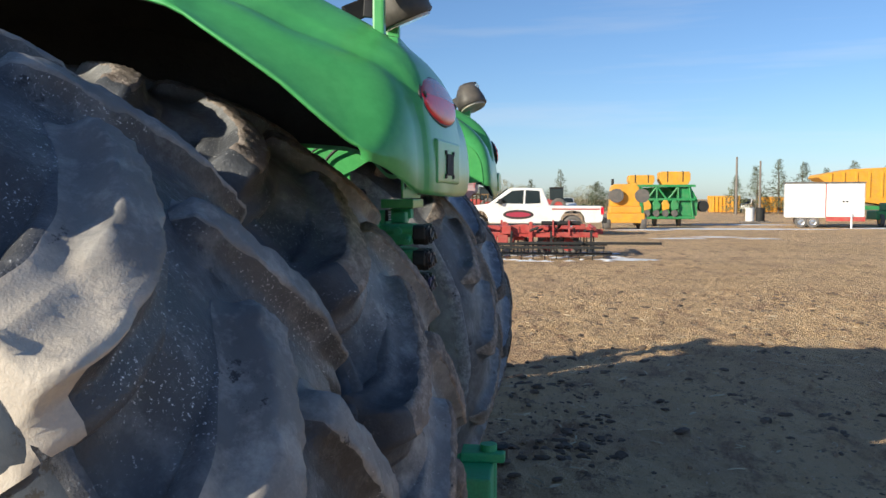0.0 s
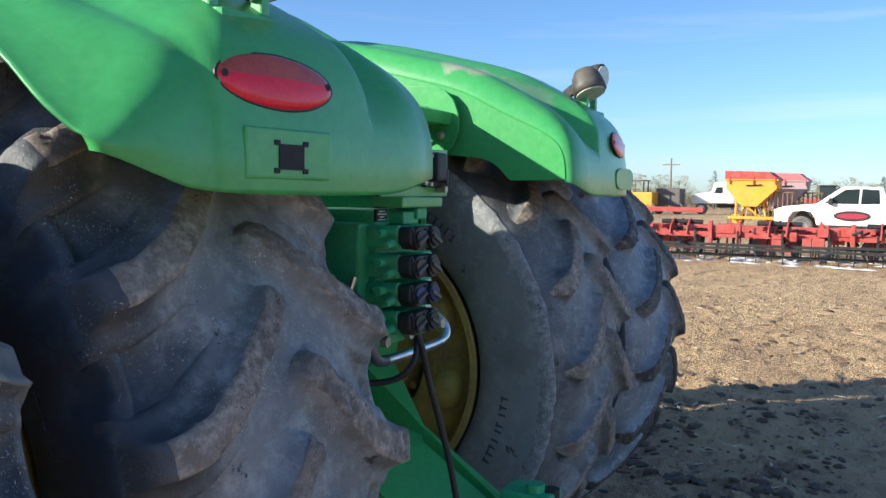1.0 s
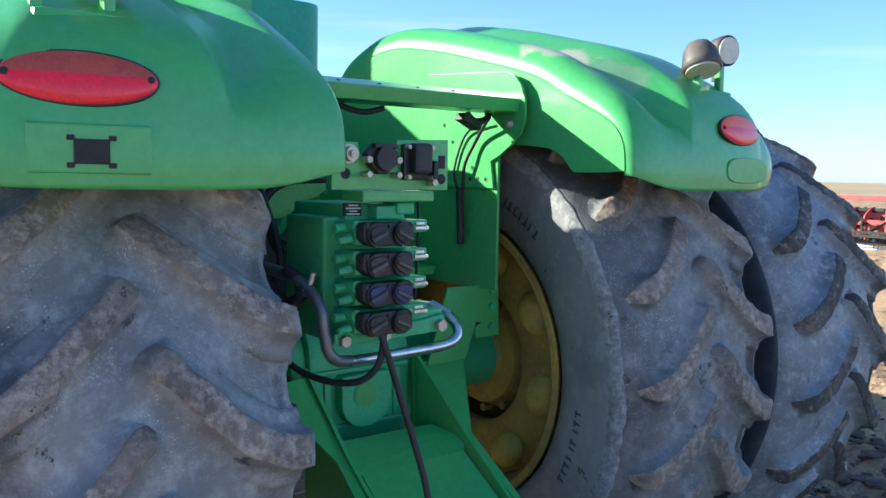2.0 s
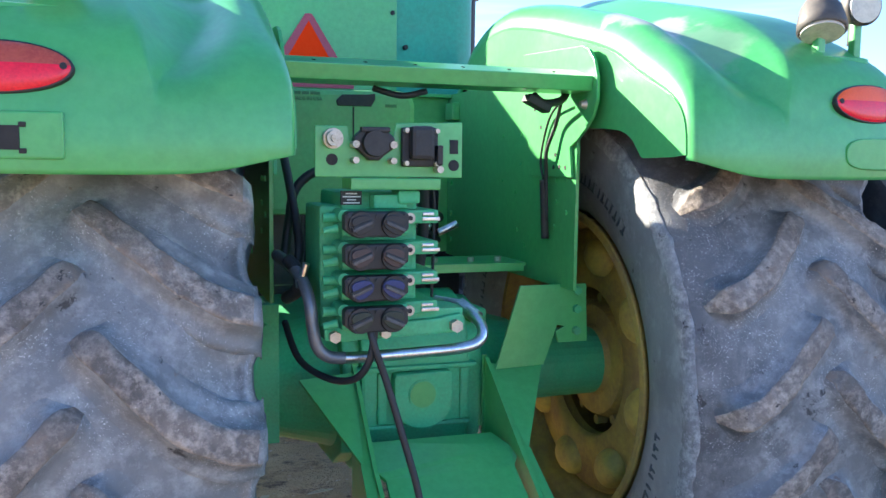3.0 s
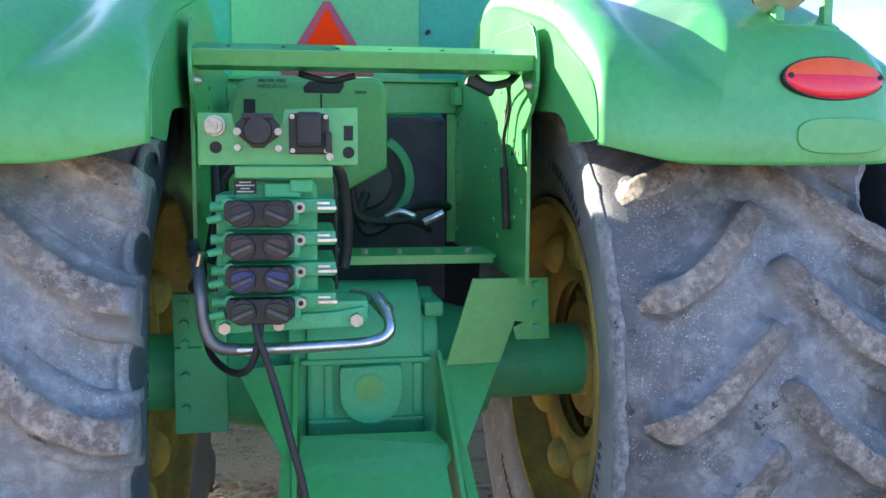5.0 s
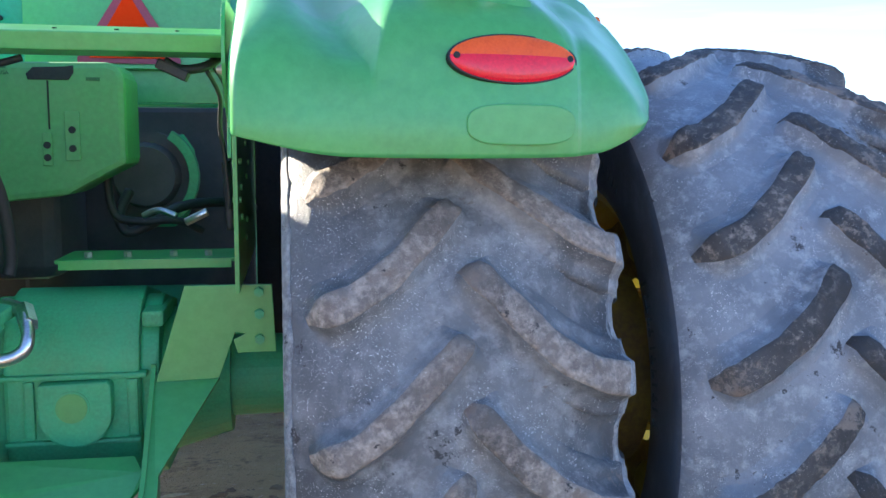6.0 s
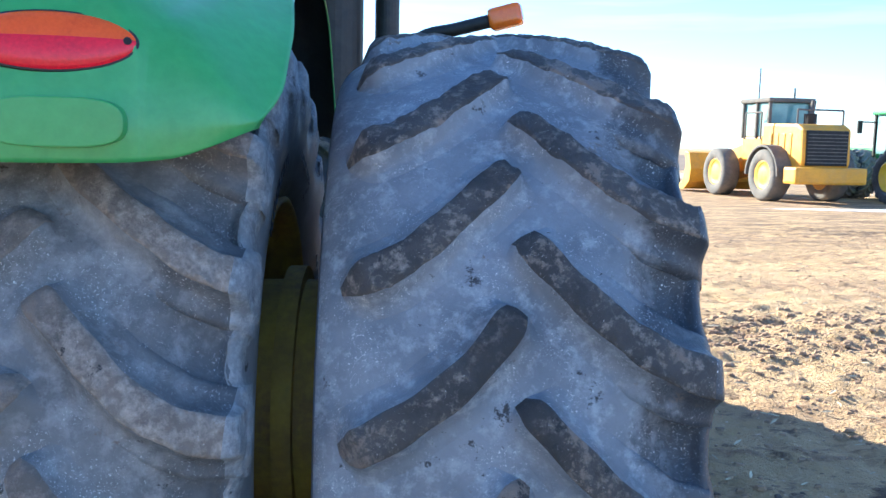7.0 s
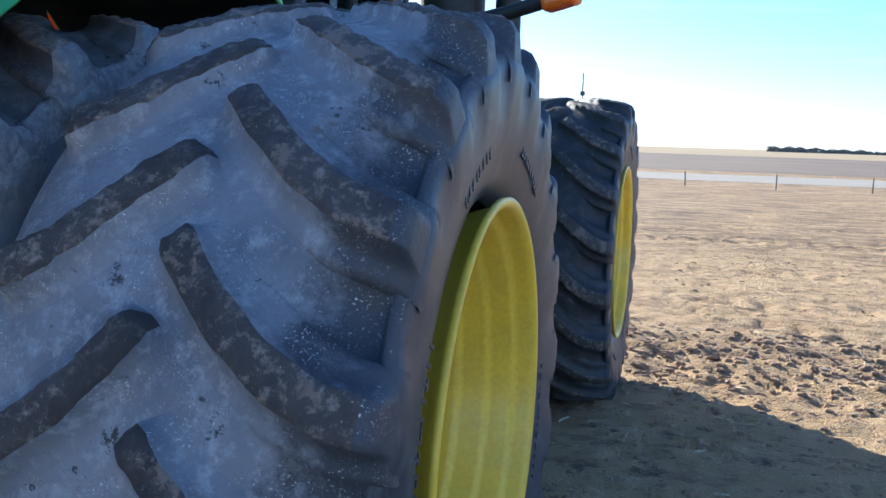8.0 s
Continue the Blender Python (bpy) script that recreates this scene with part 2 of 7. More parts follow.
AMBER = material("amber_lens", (0.9, 0.11, 0.008), 0.25, second=(0.82, 0.09, 0.008), scale=25, fine=160, bump=0.08, dist=0.003, coat=0.1)
MATT_BLACK = material("matt_black", (0.016, 0.017, 0.018), 0.85, scale=8, fine=60, bump=0.3, dist=0.006, dust=(0.06, 0.055, 0.05), dust_amount=0.5, dust_scale=6)
DARK = material("dark_machinery", (0.012, 0.013, 0.014), 0.7, scale=8, fine=60, bump=0.3, dist=0.006, dust=(0.07, 0.065, 0.055), dust_amount=0.5, dust_scale=6)
# grey lifted above black to paint in lens haze inside the frame
VEIL_GREY = material("veil_grey_steel", (0.05, 0.047, 0.054), 0.6, second=(0.085, 0.08, 0.085), scale=6, fine=60, bump=0.25, dist=0.005, dust=(0.16, 0.15, 0.14), dust_amount=0.45, dust_scale=5)
def soil_material():
    """Dry trodden earth: broad tone, drawn-out streaks, flaky dark crumbs and fine grain."""
    m = bpy.data.materials.new("dry_soil")
    m.use_nodes = True
    n, l = m.node_tree.nodes, m.node_tree.links
    b = n["Principled BSDF"]
    b.inputs["Roughness"].default_value = 0.95
    co = n.new("ShaderNodeTexCoord")

    def fac(scale, detail, a, c, stretch=(1, 1, 1), rg=0.6):
        mp, t, r = n.new("ShaderNodeMapping"), n.new("ShaderNodeTexNoise"), n.new("ShaderNodeMapRange")
        mp.inputs["Scale"].default_value = stretch
        l.new(co.outputs["Object"], mp.inputs["Vector"])
        l.new(mp.outputs[0], t.inputs["Vector"])
        t.inputs["Scale"].default_value, t.inputs["Detail"].default_value, t.inputs["Roughness"].default_value = scale, detail, rg
        r.inputs["From Min"].default_value, r.inputs["From Max"].default_value = a, c
        l.new(t.outputs["Fac"], r.inputs["Value"])
        return t.outputs["Fac"], r.outputs["Result"]

    def mix(f, a, c):
        x = n.new("ShaderNodeMix")
        x.data_type = "RGBA"
        l.new(f, x.inputs[0])
        for v, k in ((a, 6), (c, 7)):
            if isinstance(v, tuple):
                x.inputs[k].default_value = (*v, 1)
            else:
                l.new(v, x.inputs[k])
        return x.outputs[2]

    wide, f1 = fac(0.12, 5, 0.35, 0.65)
    streak, f2 = fac(1.3, 9, 0.53, 0.63, (0.9, 2.0, 1), 0.76)
    crumb, f3 = fac(3.4, 8, 0.57, 0.64, (0.85, 1.2, 1), 0.74)
    pale, f4 = fac(2.3, 8, 0.52, 0.75, (1, 1, 1), 0.75)
    grain, f5 = fac(45, 3, 0.3, 0.8)
    damp, f6 = fac(9.0, 6, 0.56, 0.7, (0.9, 1.2, 1), 0.7)
    chip, f7 = fac(30.0, 4, 0.64, 0.7, (0.8, 1.2, 1), 0.6)
    col = mix(f1, (0.62, 0.41, 0.205), (0.7, 0.475, 0.25))
    col = mix(f4, col, (0.74, 0.53, 0.305))
    col = mix(f2, col, (0.34, 0.2, 0.108))
    blotch, f8 = fac(0.45, 9, 0.5, 0.62, (1, 1.25, 1), 0.7)
    half = n.new("ShaderNodeMath")
    half.operation = "MULTIPLY"
    half.inputs[1].default_value = 0.6
    l.new(f8, half.inputs[0])
    col = mix(half.outputs[0], col, (0.4, 0.25, 0.145))
    # the worked ground north of the tracks is browner
    apart, north, worked = n.new("ShaderNodeSeparateXYZ"), n.new("ShaderNodeMapRange"), n.new("ShaderNodeMath")
    l.new(co.outputs["Object"], apart.inputs[0])
    l.new(apart.outputs[1], north.inputs["Value"])
    north.inputs["From Min"].default_value, north.inputs["From Max"].default_value = 10.5, 15.0
    north.inputs["To Max"].default_value = 0.9
    worked.operation = "MULTIPLY"
    l.new(north.outputs["Result"], worked.inputs[0])
    rows, f9 = fac(1.3, 9, 0.45, 0.57, (0.45, 2.4, 1), 0.76)
    l.new(f9, worked.inputs[1])
    col = mix(worked.outputs[0], col, (0.2, 0.132, 0.083))
    col = mix(f3, col, (0.2, 0.125, 0.075))
    col = mix(f6, col, (0.28, 0.172, 0.1))
    col = mix(f7, col, (0.8, 0.62, 0.43))
    l.new(col, b.inputs["Base Color"])
    bp, a1, a2 = n.new("ShaderNodeBump"), n.new("ShaderNodeMath"), n.new("ShaderNodeMath")
    a1.operation = a2.operation = "MULTIPLY_ADD"
    l.new(crumb, a1.inputs[0])
    a1.inputs[1].default_value = 1.3
    l.new(grain, a1.inputs[2])
    l.new(streak, a2.inputs[0])
    a2.inputs[1].default_value = 1.2
    l.new(a1.outputs[0], a2.inputs[2])
    bp.inputs["Strength"].default_value, bp.inputs["Distance"].default_value = 1.0, 0.06
    l.new(a2.outputs[0], bp.inputs["Height"])
    l.new(bp.outputs["Normal"], b.inputs["Normal"])
    return m


SOIL = soil_material()
CLOD = material("soil_clod", (0.25, 0.162, 0.098), 0.95, second=(0.46, 0.305, 0.18), scale=3, fine=60, bump=0.4, dist=0.005)
STRAW = material("straw", (0.62, 0.5, 0.32), 0.8, scale=3, fine=60, bump=0.1)
ROAD_PALE = material("pale_gravel", (0.36, 0.31, 0.25), 0.95, scale=0.4, fine=6, bump=0.1)
FIELD_DARK = material("ploughed_field", (0.15, 0.105, 0.072), 0.95, second=(0.24, 0.17, 0.115), scale=0.06, fine=0.8, bump=0.0)
FIELD_STRAW = material("stubble_field", (0.4, 0.29, 0.15), 0.95, second=(0.3, 0.22, 0.12), scale=0.02, fine=0.5, bump=0.0)
BROWN_STEEL = material("rusty_rail", (0.2, 0.12, 0.05), 0.7, scale=4, fine=40, bump=0.1)
CAB_GLASS = material("pale_cab_glass", (0.18, 0.34, 0.34), 0.1, second=(0.3, 0.45, 0.45), scale=1.2, fine=8, bump=0)

AMBER_OLD = material("faded_amber_lens", (0.42, 0.07, 0.03), 0.18, second=(0.36, 0.05, 0.03), scale=25, fine=160, bump=0.12, dist=0.003, coat=0.4)
AMBER_GLOW = material("orange_lens", (0.9, 0.17, 0.01), 0.15, second=(0.85, 0.14, 0.01), scale=25, fine=160, bump=0.05, dist=0.002, coat=0.5)
TEAL = material("blue_green_tank", (0.022, 0.31, 0.18), 0.38, second=(0.022, 0.28, 0.155), scale=3, fine=60, bump=0.03, dist=0.004, dust=(0.12, 0.22, 0.18), dust_amount=0.25, dust_scale=5)
LENS_CLEAR = material("clear_lamp_lens", (0.55, 0.52, 0.44), 0.15, second=(0.4, 0.38, 0.32), scale=30, fine=120, bump=0.2, dist=0.003, coat=0.6)
SMV_RED = material("reflective_red", (0.38, 0.035, 0.07), 0.4, second=(0.3, 0.03, 0.06), scale=30, fine=200, bump=0.1, dist=0.001)
SMV_ORANGE = material("fluorescent_orange", (1.0, 0.04, 0.001), 0.6, second=(0.98, 0.045, 0.002), scale=10, fine=100, bump=0.03, dist=0.001)
SMV_ORANGE.node_tree.nodes["Principled BSDF"].inputs["Specular IOR Level"].default_value = 0.05
PALE = material("pale_print", (0.7, 0.7, 0.68), 0.5, bump=0)
GREEN_MARK = material("green_mark", (0.018, 0.026, 0.016), 0.5, scale=30, fine=200, bump=0.1, dist=0.001)
LEVER = material("scuffed_lever", (0.05, 0.05, 0.055), 0.4, second=(0.12, 0.12, 0.12), scale=40, fine=200, bump=0.1, dist=0.001)
BLUE_MARK = material("blue_mark", (0.022, 0.03, 0.12), 0.5, scale=30, fine=200, bump=0.1, dist=0.001)
BROWN_MARK = material("brown_mark", (0.05, 0.03, 0.028), 0.5, scale=30, fine=200, bump=0.1, dist=0.001)
WHITE = material("white_paint", (0.78, 0.78, 0.77), 0.4, second=(0.7, 0.69, 0.66), scale=2, fine=30, bump=0.03, dist=0.003, dust=(0.45, 0.36, 0.26), dust_amount=0.2, dust_scale=2)
RED = material("red_implement_paint", (0.46, 0.05, 0.04), 0.55, second=(0.27, 0.035, 0.028), scale=3, fine=30, bump=0.05, dust=(0.36, 0.2, 0.16), dust_amount=0.5, dust_scale=4)
AMBER_PAINT = material("construction_yellow", (0.75, 0.36, 0.02), 0.5, second=(0.6, 0.28, 0.02), scale=2, fine=25, bump=0.05, dust=(0.4, 0.3, 0.18), dust_amount=0.3, dust_scale=3)
MID_GREEN = material("implement_green", (0.03, 0.27, 0.08), 0.45, scale=2, fine=25, bump=0.05, dust=(0.3, 0.3, 0.2), dust_amount=0.3, dust_scale=3)
GREY_TYRE = material("far_tyre_rubber", (0.11, 0.105, 0.1), 0.85, scale=3, fine=20, bump=0.2, dust=(0.28, 0.24, 0.2), dust_amount=0.6, dust_scale=3)
DARK_GLASS = material("dark_window", (0.02, 0.03, 0.035), 0.08, scale=2, fine=20, bump=0)
SNOW = material("old_snow", (0.75, 0.76, 0.78), 0.9, second=(0.55, 0.52, 0.48), scale=2, fine=12, bump=0.5, dist=0.02)
BARK = material("bark", (0.12, 0.09, 0.065), 0.95, scale=6, fine=30, bump=0.5, dist=0.02)
# tree colours paled to paint in the haze of distance
BELT_TREES = material("hazed_bare_tree_belt", (0.27, 0.265, 0.24), 0.95, second=(0.19, 0.19, 0.17), scale=0.5, fine=6, bump=0.0)
PINE = material("pine_needles", (0.15, 0.165, 0.09), 0.9, second=(0.10, 0.115, 0.065), scale=0.8, fine=8, bump=0.0, vary=0.25)
SCRUB = material("hazed_bare_scrub", (0.3, 0.28, 0.17), 0.95, second=(0.23, 0.215, 0.13), scale=0.8, fine=8, bump=0.0, vary=0.25)
WOOD_GREY = material("weathered_wood", (0.22, 0.19, 0.16), 0.9, scale=5, fine=40, bump=0.2)


def glass_material():
    m = bpy.data.materials.new("tinted_glass")
    m.use_nodes = True
    n, l = m.node_tree.nodes, m.node_tree.links
    n.remove(n["Principled BSDF"])
    clear, gloss, mixed, fres = n.new("ShaderNodeBsdfTransparent"), n.new("ShaderNodeBsdfGlossy"), n.new("ShaderNodeMixShader"), n.new("ShaderNodeFresnel")
    clear.inputs[0].default_value = (0.62, 0.84, 0.66, 1)
    gloss.inputs["Roughness"].default_value = 0.03
    l.new(fres.outputs[0], mixed.inputs[0])
    l.new(clear.outputs[0], mixed.inputs[1])
    l.new(gloss.outputs[0], mixed.inputs[2])
    l.new(mixed.outputs[0], n["Material Output"].inputs[0])
    return m


GLASS = glass_material()


# ---------------------------------------------------------------- building helpers
def mesh_of(name, verts, faces, mats, slots=None, smooth=False):
    me = bpy.data.meshes.new(name)
    me.from_pydata([tuple(v) for v in verts], [], faces)
    for m in (mats if isinstance(mats, (list, tuple)) else [mats]):
        me.materials.append(m)
    if slots is not None:
        me.polygons.foreach_set("material_index", slots)
    if smooth:
        me.polygons.foreach_set("use_smooth", [True] * len(me.polygons))
    me.update()
    return me


def part(name, bm, mats, parent=None, label="", m=None, smooth=False):
    """One mesh object from a bmesh or a mesh, under a thing or a part."""
    if isinstance(bm, bmesh.types.BMesh):
        me = bpy.data.meshes.new(name)
        bmesh.ops.recalc_face_normals(bm, faces=bm.faces)
        bm.to_mesh(me)
        bm.free()
        for x in (mats if isinstance(mats, (list, tuple)) else [mats]):
            me.materials.append(x)
        if smooth:
            me.polygons.foreach_set("use_smooth", [True] * len(me.polygons))
    else:
        me = bm
    ob = new(name, me)
    if m is not None:
        ob.matrix_basis = m
    if parent is not None:
        ob.parent = parent
    if label:
        tagged(ob, label)
    return ob


def thing(name, m, label, category, group="", kind=""):
    ob = new(name)
    ob.empty_display_size = 0.2
    ob.matrix_basis = m
    return tagged(ob, label, category, group, kind)


def box(bm, x0, x1, y0, y1, z0, z1, bevel=0.0, m=None, segs=2):
    """A bevelled block between two corners."""
    r = bmesh.ops.create_cube(bm, size=1.0)
    v = r["verts"]
    bmesh.ops.transform(bm, matrix=Matrix.Translation(((x0 + x1) / 2, (y0 + y1) / 2, (z0 + z1) / 2)) @ Matrix.Diagonal((abs(x1 - x0), abs(y1 - y0), abs(z1 - z0), 1)), verts=v)
    if bevel:
        e = list({e for q in v for e in q.link_edges})
        g = bmesh.ops.bevel(bm, geom=e, offset=bevel, segments=segs, affect="EDGES", profile=0.6)
        v = list({q for f_ in g["faces"] for q in f_.verts} | {q for q in v if q.is_valid})
    if m is not None:
        bmesh.ops.transform(bm, matrix=m, verts=v)
    return v


def rod(bm, a, b, r0, r1=None, segs=14):
    """A round bar from a to b."""
    a, b = Vector(a), Vector(b)
    d = b - a
    r = bmesh.ops.create_cone(bm, cap_ends=True, segments=segs, radius1=r0, radius2=r0 if r1 is None else r1, depth=d.length)
    bmesh.ops.transform(bm, matrix=Matrix.Translation((a + b) / 2) @ d.to_track_quat("Z", "Y").to_matrix().to_4x4(), verts=r["verts"])
    return r["verts"]


def slab(bm, outline, axis, a, b, bevel=0.0):
    """A plate with the given outline (two coordinates a point), thick from a to b along the axis."""
    k = "xyz".index(axis)

    def at(p, v):
        q = list(p)
        q.insert(k, v)
        return q

    lo = [bm.verts.new(at(p, a)) for p in outline]
    hi = [bm.verts.new(at(p, b)) for p in outline]
    fs = [bm.faces.new(lo), bm.faces.new(hi[::-1])]
    for i in range(len(lo)):
        j = (i + 1) % len(lo)
        fs.append(bm.faces.new((lo[i], lo[j], hi[j], hi[i])))
    if bevel:
        bmesh.ops.recalc_face_normals(bm, faces=fs)
        bmesh.ops.bevel(bm, geom=list({e for f_ in fs for e in f_.edges}), offset=bevel, segments=2, affect="EDGES", profile=0.6)


def pipe_mesh(name, points, radius, mat, rings=6, segs=10):
    """A bent tube through the points (smoothed), as a mesh."""
    pts = [Vector(p) for p in points]
    path = []
    for i in range(len(pts) - 1):
        p0, p1, p2, p3 = pts[max(i - 1, 0)], pts[i], pts[i + 1], pts[min(i + 2, len(pts) - 1)]
        for k in range(rings):
            t = k / rings
            path.append(0.5 * (2 * p1 + (p2 - p0) * t + (2 * p0 - 5 * p1 + 4 * p2 - p3) * t * t + (3 * p1 - p0 - 3 * p2 + p3) * t ** 3))
    path.append(pts[-1])
    verts, faces = [], []
    side = None
    for i, p in enumerate(path):
        d = (path[min(i + 1, len(path) - 1)] - path[max(i - 1, 0)]).normalized()
        if side is None:
            side = d.orthogonal().normalized()
        side = (side - d * side.dot(d)).normalized()
        up = d.cross(side)
        for k in range(segs):
            a = 2 * math.pi * k / segs
            verts.append(p + radius * (math.cos(a) * side + math.sin(a) * up))
    for i in range(len(path) - 1):
        for k in range(segs):
            j = (k + 1) % segs
            faces.append((i * segs + k, i * segs + j, (i + 1) * segs + j, (i + 1) * segs + k))
    faces.append(tuple(range(segs))[::-1])
    faces.append(tuple(range(len(verts) - segs, len(verts))))
    return mesh_of(name, verts, faces, mat, smooth=True)


# ---------------------------------------------------------------- tyres and rims
# half of a tyre's cross-section from bead to crown: a full sidewall, a crisp shoulder and a nearly flat tread
HALF_PROFILE = [(0.285, 0.555), (0.325, 0.575), (0.35, 0.62), (0.366, 0.68), (0.378, 0.74), (0.386, 0.79), (0.3905, 0.825), (0.3925, 0.85), (0.3915, 0.866), (0.387, 0.878), (0.379, 0.889),
                (0.372, 0.8965), (0.365, 0.903), (0.357, 0.9085), (0.347, 0.9145), (0.335, 0.922), (0.31, 0.934), (0.28, 0.942), (0.245, 0.949), (0.2, 0.955), (0.15, 0.959), (0.1, 0.962), (0.05, 0.9635), (0.0, 0.964)]
PROFILE = [(-x, r) for x, r in HALF_PROFILE] + HALF_PROFILE[-2::-1]


def carcass(x):
    """The radius of the tread between the lugs, across the tyre."""
    a = abs(x)
    for (x0, r0), (x1, r1) in zip(HALF_PROFILE[8:], HALF_PROFILE[9:]):
        if x1 <= a <= x0:
            return r1 + (r0 - r1) * (a - x1) / (x0 - x1)
    return 0.866


def lug_angle(u):
    """How far round the tyre a lug has swept at the share u of its way to the shoulder, in degrees."""
    return -15.5 * (1 - (1 - min(max(u, 0.0), 1.0)) ** 1.7)


def smooth_step(a, b, v):
    t = min(1.0, max(0.0, (v - a) / (b - a)))
    return t * t * (3 - 2 * t)


def gap_at(a, x, phase):
    """0 on a lug's foot, 1 midway between two lugs, at the angle a in degrees."""
    g = ((a - phase - lug_angle((abs(x) - 0.002) / 0.365)) % 18.0) / 18.0
    return smooth_step(0.17, 0.42, min(g, 1 - g))


def hollowed(x, r, gap, draw):
    """A point of the tyre's skin drawn in between the lug ends: tread scooped, shoulder and upper sidewall pulled back."""
    ax = abs(x)
    if r > 0.885:
        r -= (0.064 - draw) * gap * smooth_step(0.18, 0.29, ax) * (1 - smooth_step(0.348, 0.376, ax))
    ax -= draw * gap * smooth_step(0.74, 0.85, r) * smooth_step(0.24, 0.37, ax)
    return math.copysign(ax, x), r


def tyre_mesh(name, mats, right_phase=0.0, left_phase=9.0, blunt=False, segs=240, draw=0.014):
    """The carcass of a tractor tyre, turned about the x axis: hollowed between the lug ends, waved down the sidewall."""
    verts, faces, slots = [], [], []
    n = len(PROFILE)
    for i in range(segs):
        a = 360.0 * i / segs
        ca, sa = math.cos(math.radians(a)), math.sin(math.radians(a))
        for x, r in PROFILE:
            gap = gap_at(a, x, right_phase if x > 0 else left_phase)
            if not (blunt and x < 0):
                x, r = hollowed(x, r, gap, draw)
            r += 0.0012 * noise.noise((x * 9, ca * 9, sa * 9))
            verts.append((x, -r * ca, r * sa))
    for i in range(segs):
        j = (i + 1) % segs
        for k in range(n - 1):
            faces.append((i * n + k, i * n + k + 1, j * n + k + 1, j * n + k))
            slots.append(1 if max(PROFILE[k][1], PROFILE[k + 1][1]) < 0.88 else 0)
    return mesh_of(name, verts, faces, mats, slots, smooth=True)


def scuff_mesh(side, seed, most, phase):
    """A frayed band of torn rubber round one shoulder of a tyre."""
    rnd = random.Random(seed)
    verts, faces = [], []
    segs = 320
    reach = 0.01
    for i in range(segs):
        a = 2 * math.pi * i / segs
        reach += rnd.uniform(-0.004, 0.0045)
        if rnd.random() < 0.13:
            reach = rnd.uniform(0.0, 0.35 * most)
        reach = min(most, max(0.0, reach))
        lift = 0.0025 + 0.003 * rnd.random()
        xt = 0.378 - reach
        low = 0.838 - 0.9 * most + 0.012 * noise.noise((a * 9, 1, 2))
        for x, r in ((sidewall_x(low) - 0.001, low), (0.3925 + lift * 0.5, 0.856), (0.389 + lift * 0.6, 0.875), (0.38 + lift * 0.4, 0.888 + lift * 0.6), (xt, carcass(xt) + 0.0025), (xt - 0.003, carcass(xt) - 0.004)):
            if phase is not None:
                x, r = hollowed(x, r, gap_at(math.degrees(a), x, phase), 0.026)
            verts.append((side * x, -r * math.cos(a), r * math.sin(a)))
    for i in range(segs):
        j = (i + 1) % segs
        for k in range(5):
            faces.append((i * 6 + k, i * 6 + k + 1, j * 6 + k + 1, j * 6 + k))
    return mesh_of("shoulder_scuff", verts, faces, SCUFFED, smooth=True)


SIDEWALL = HALF_PROFILE[10:3:-1]


def sidewall_x(r):
    for (x0, r0), (x1, r1) in zip(SIDEWALL, SIDEWALL[1:]):
        if r1 <= r <= r0:
            return x0 + (x1 - x0) * (r0 - r) / (r0 - r1)
    return 0.378


# half of a lug's cross-section: distance beyond its flat top, height as a share
FLANK = [(0.0, 0.97), (0.003, 0.87), (0.008, 0.62), (0.014, 0.38), (0.021, 0.2), (0.03, 0.09), (0.043, 0.02), (0.056, -0.08), (0.06, -0.5)]


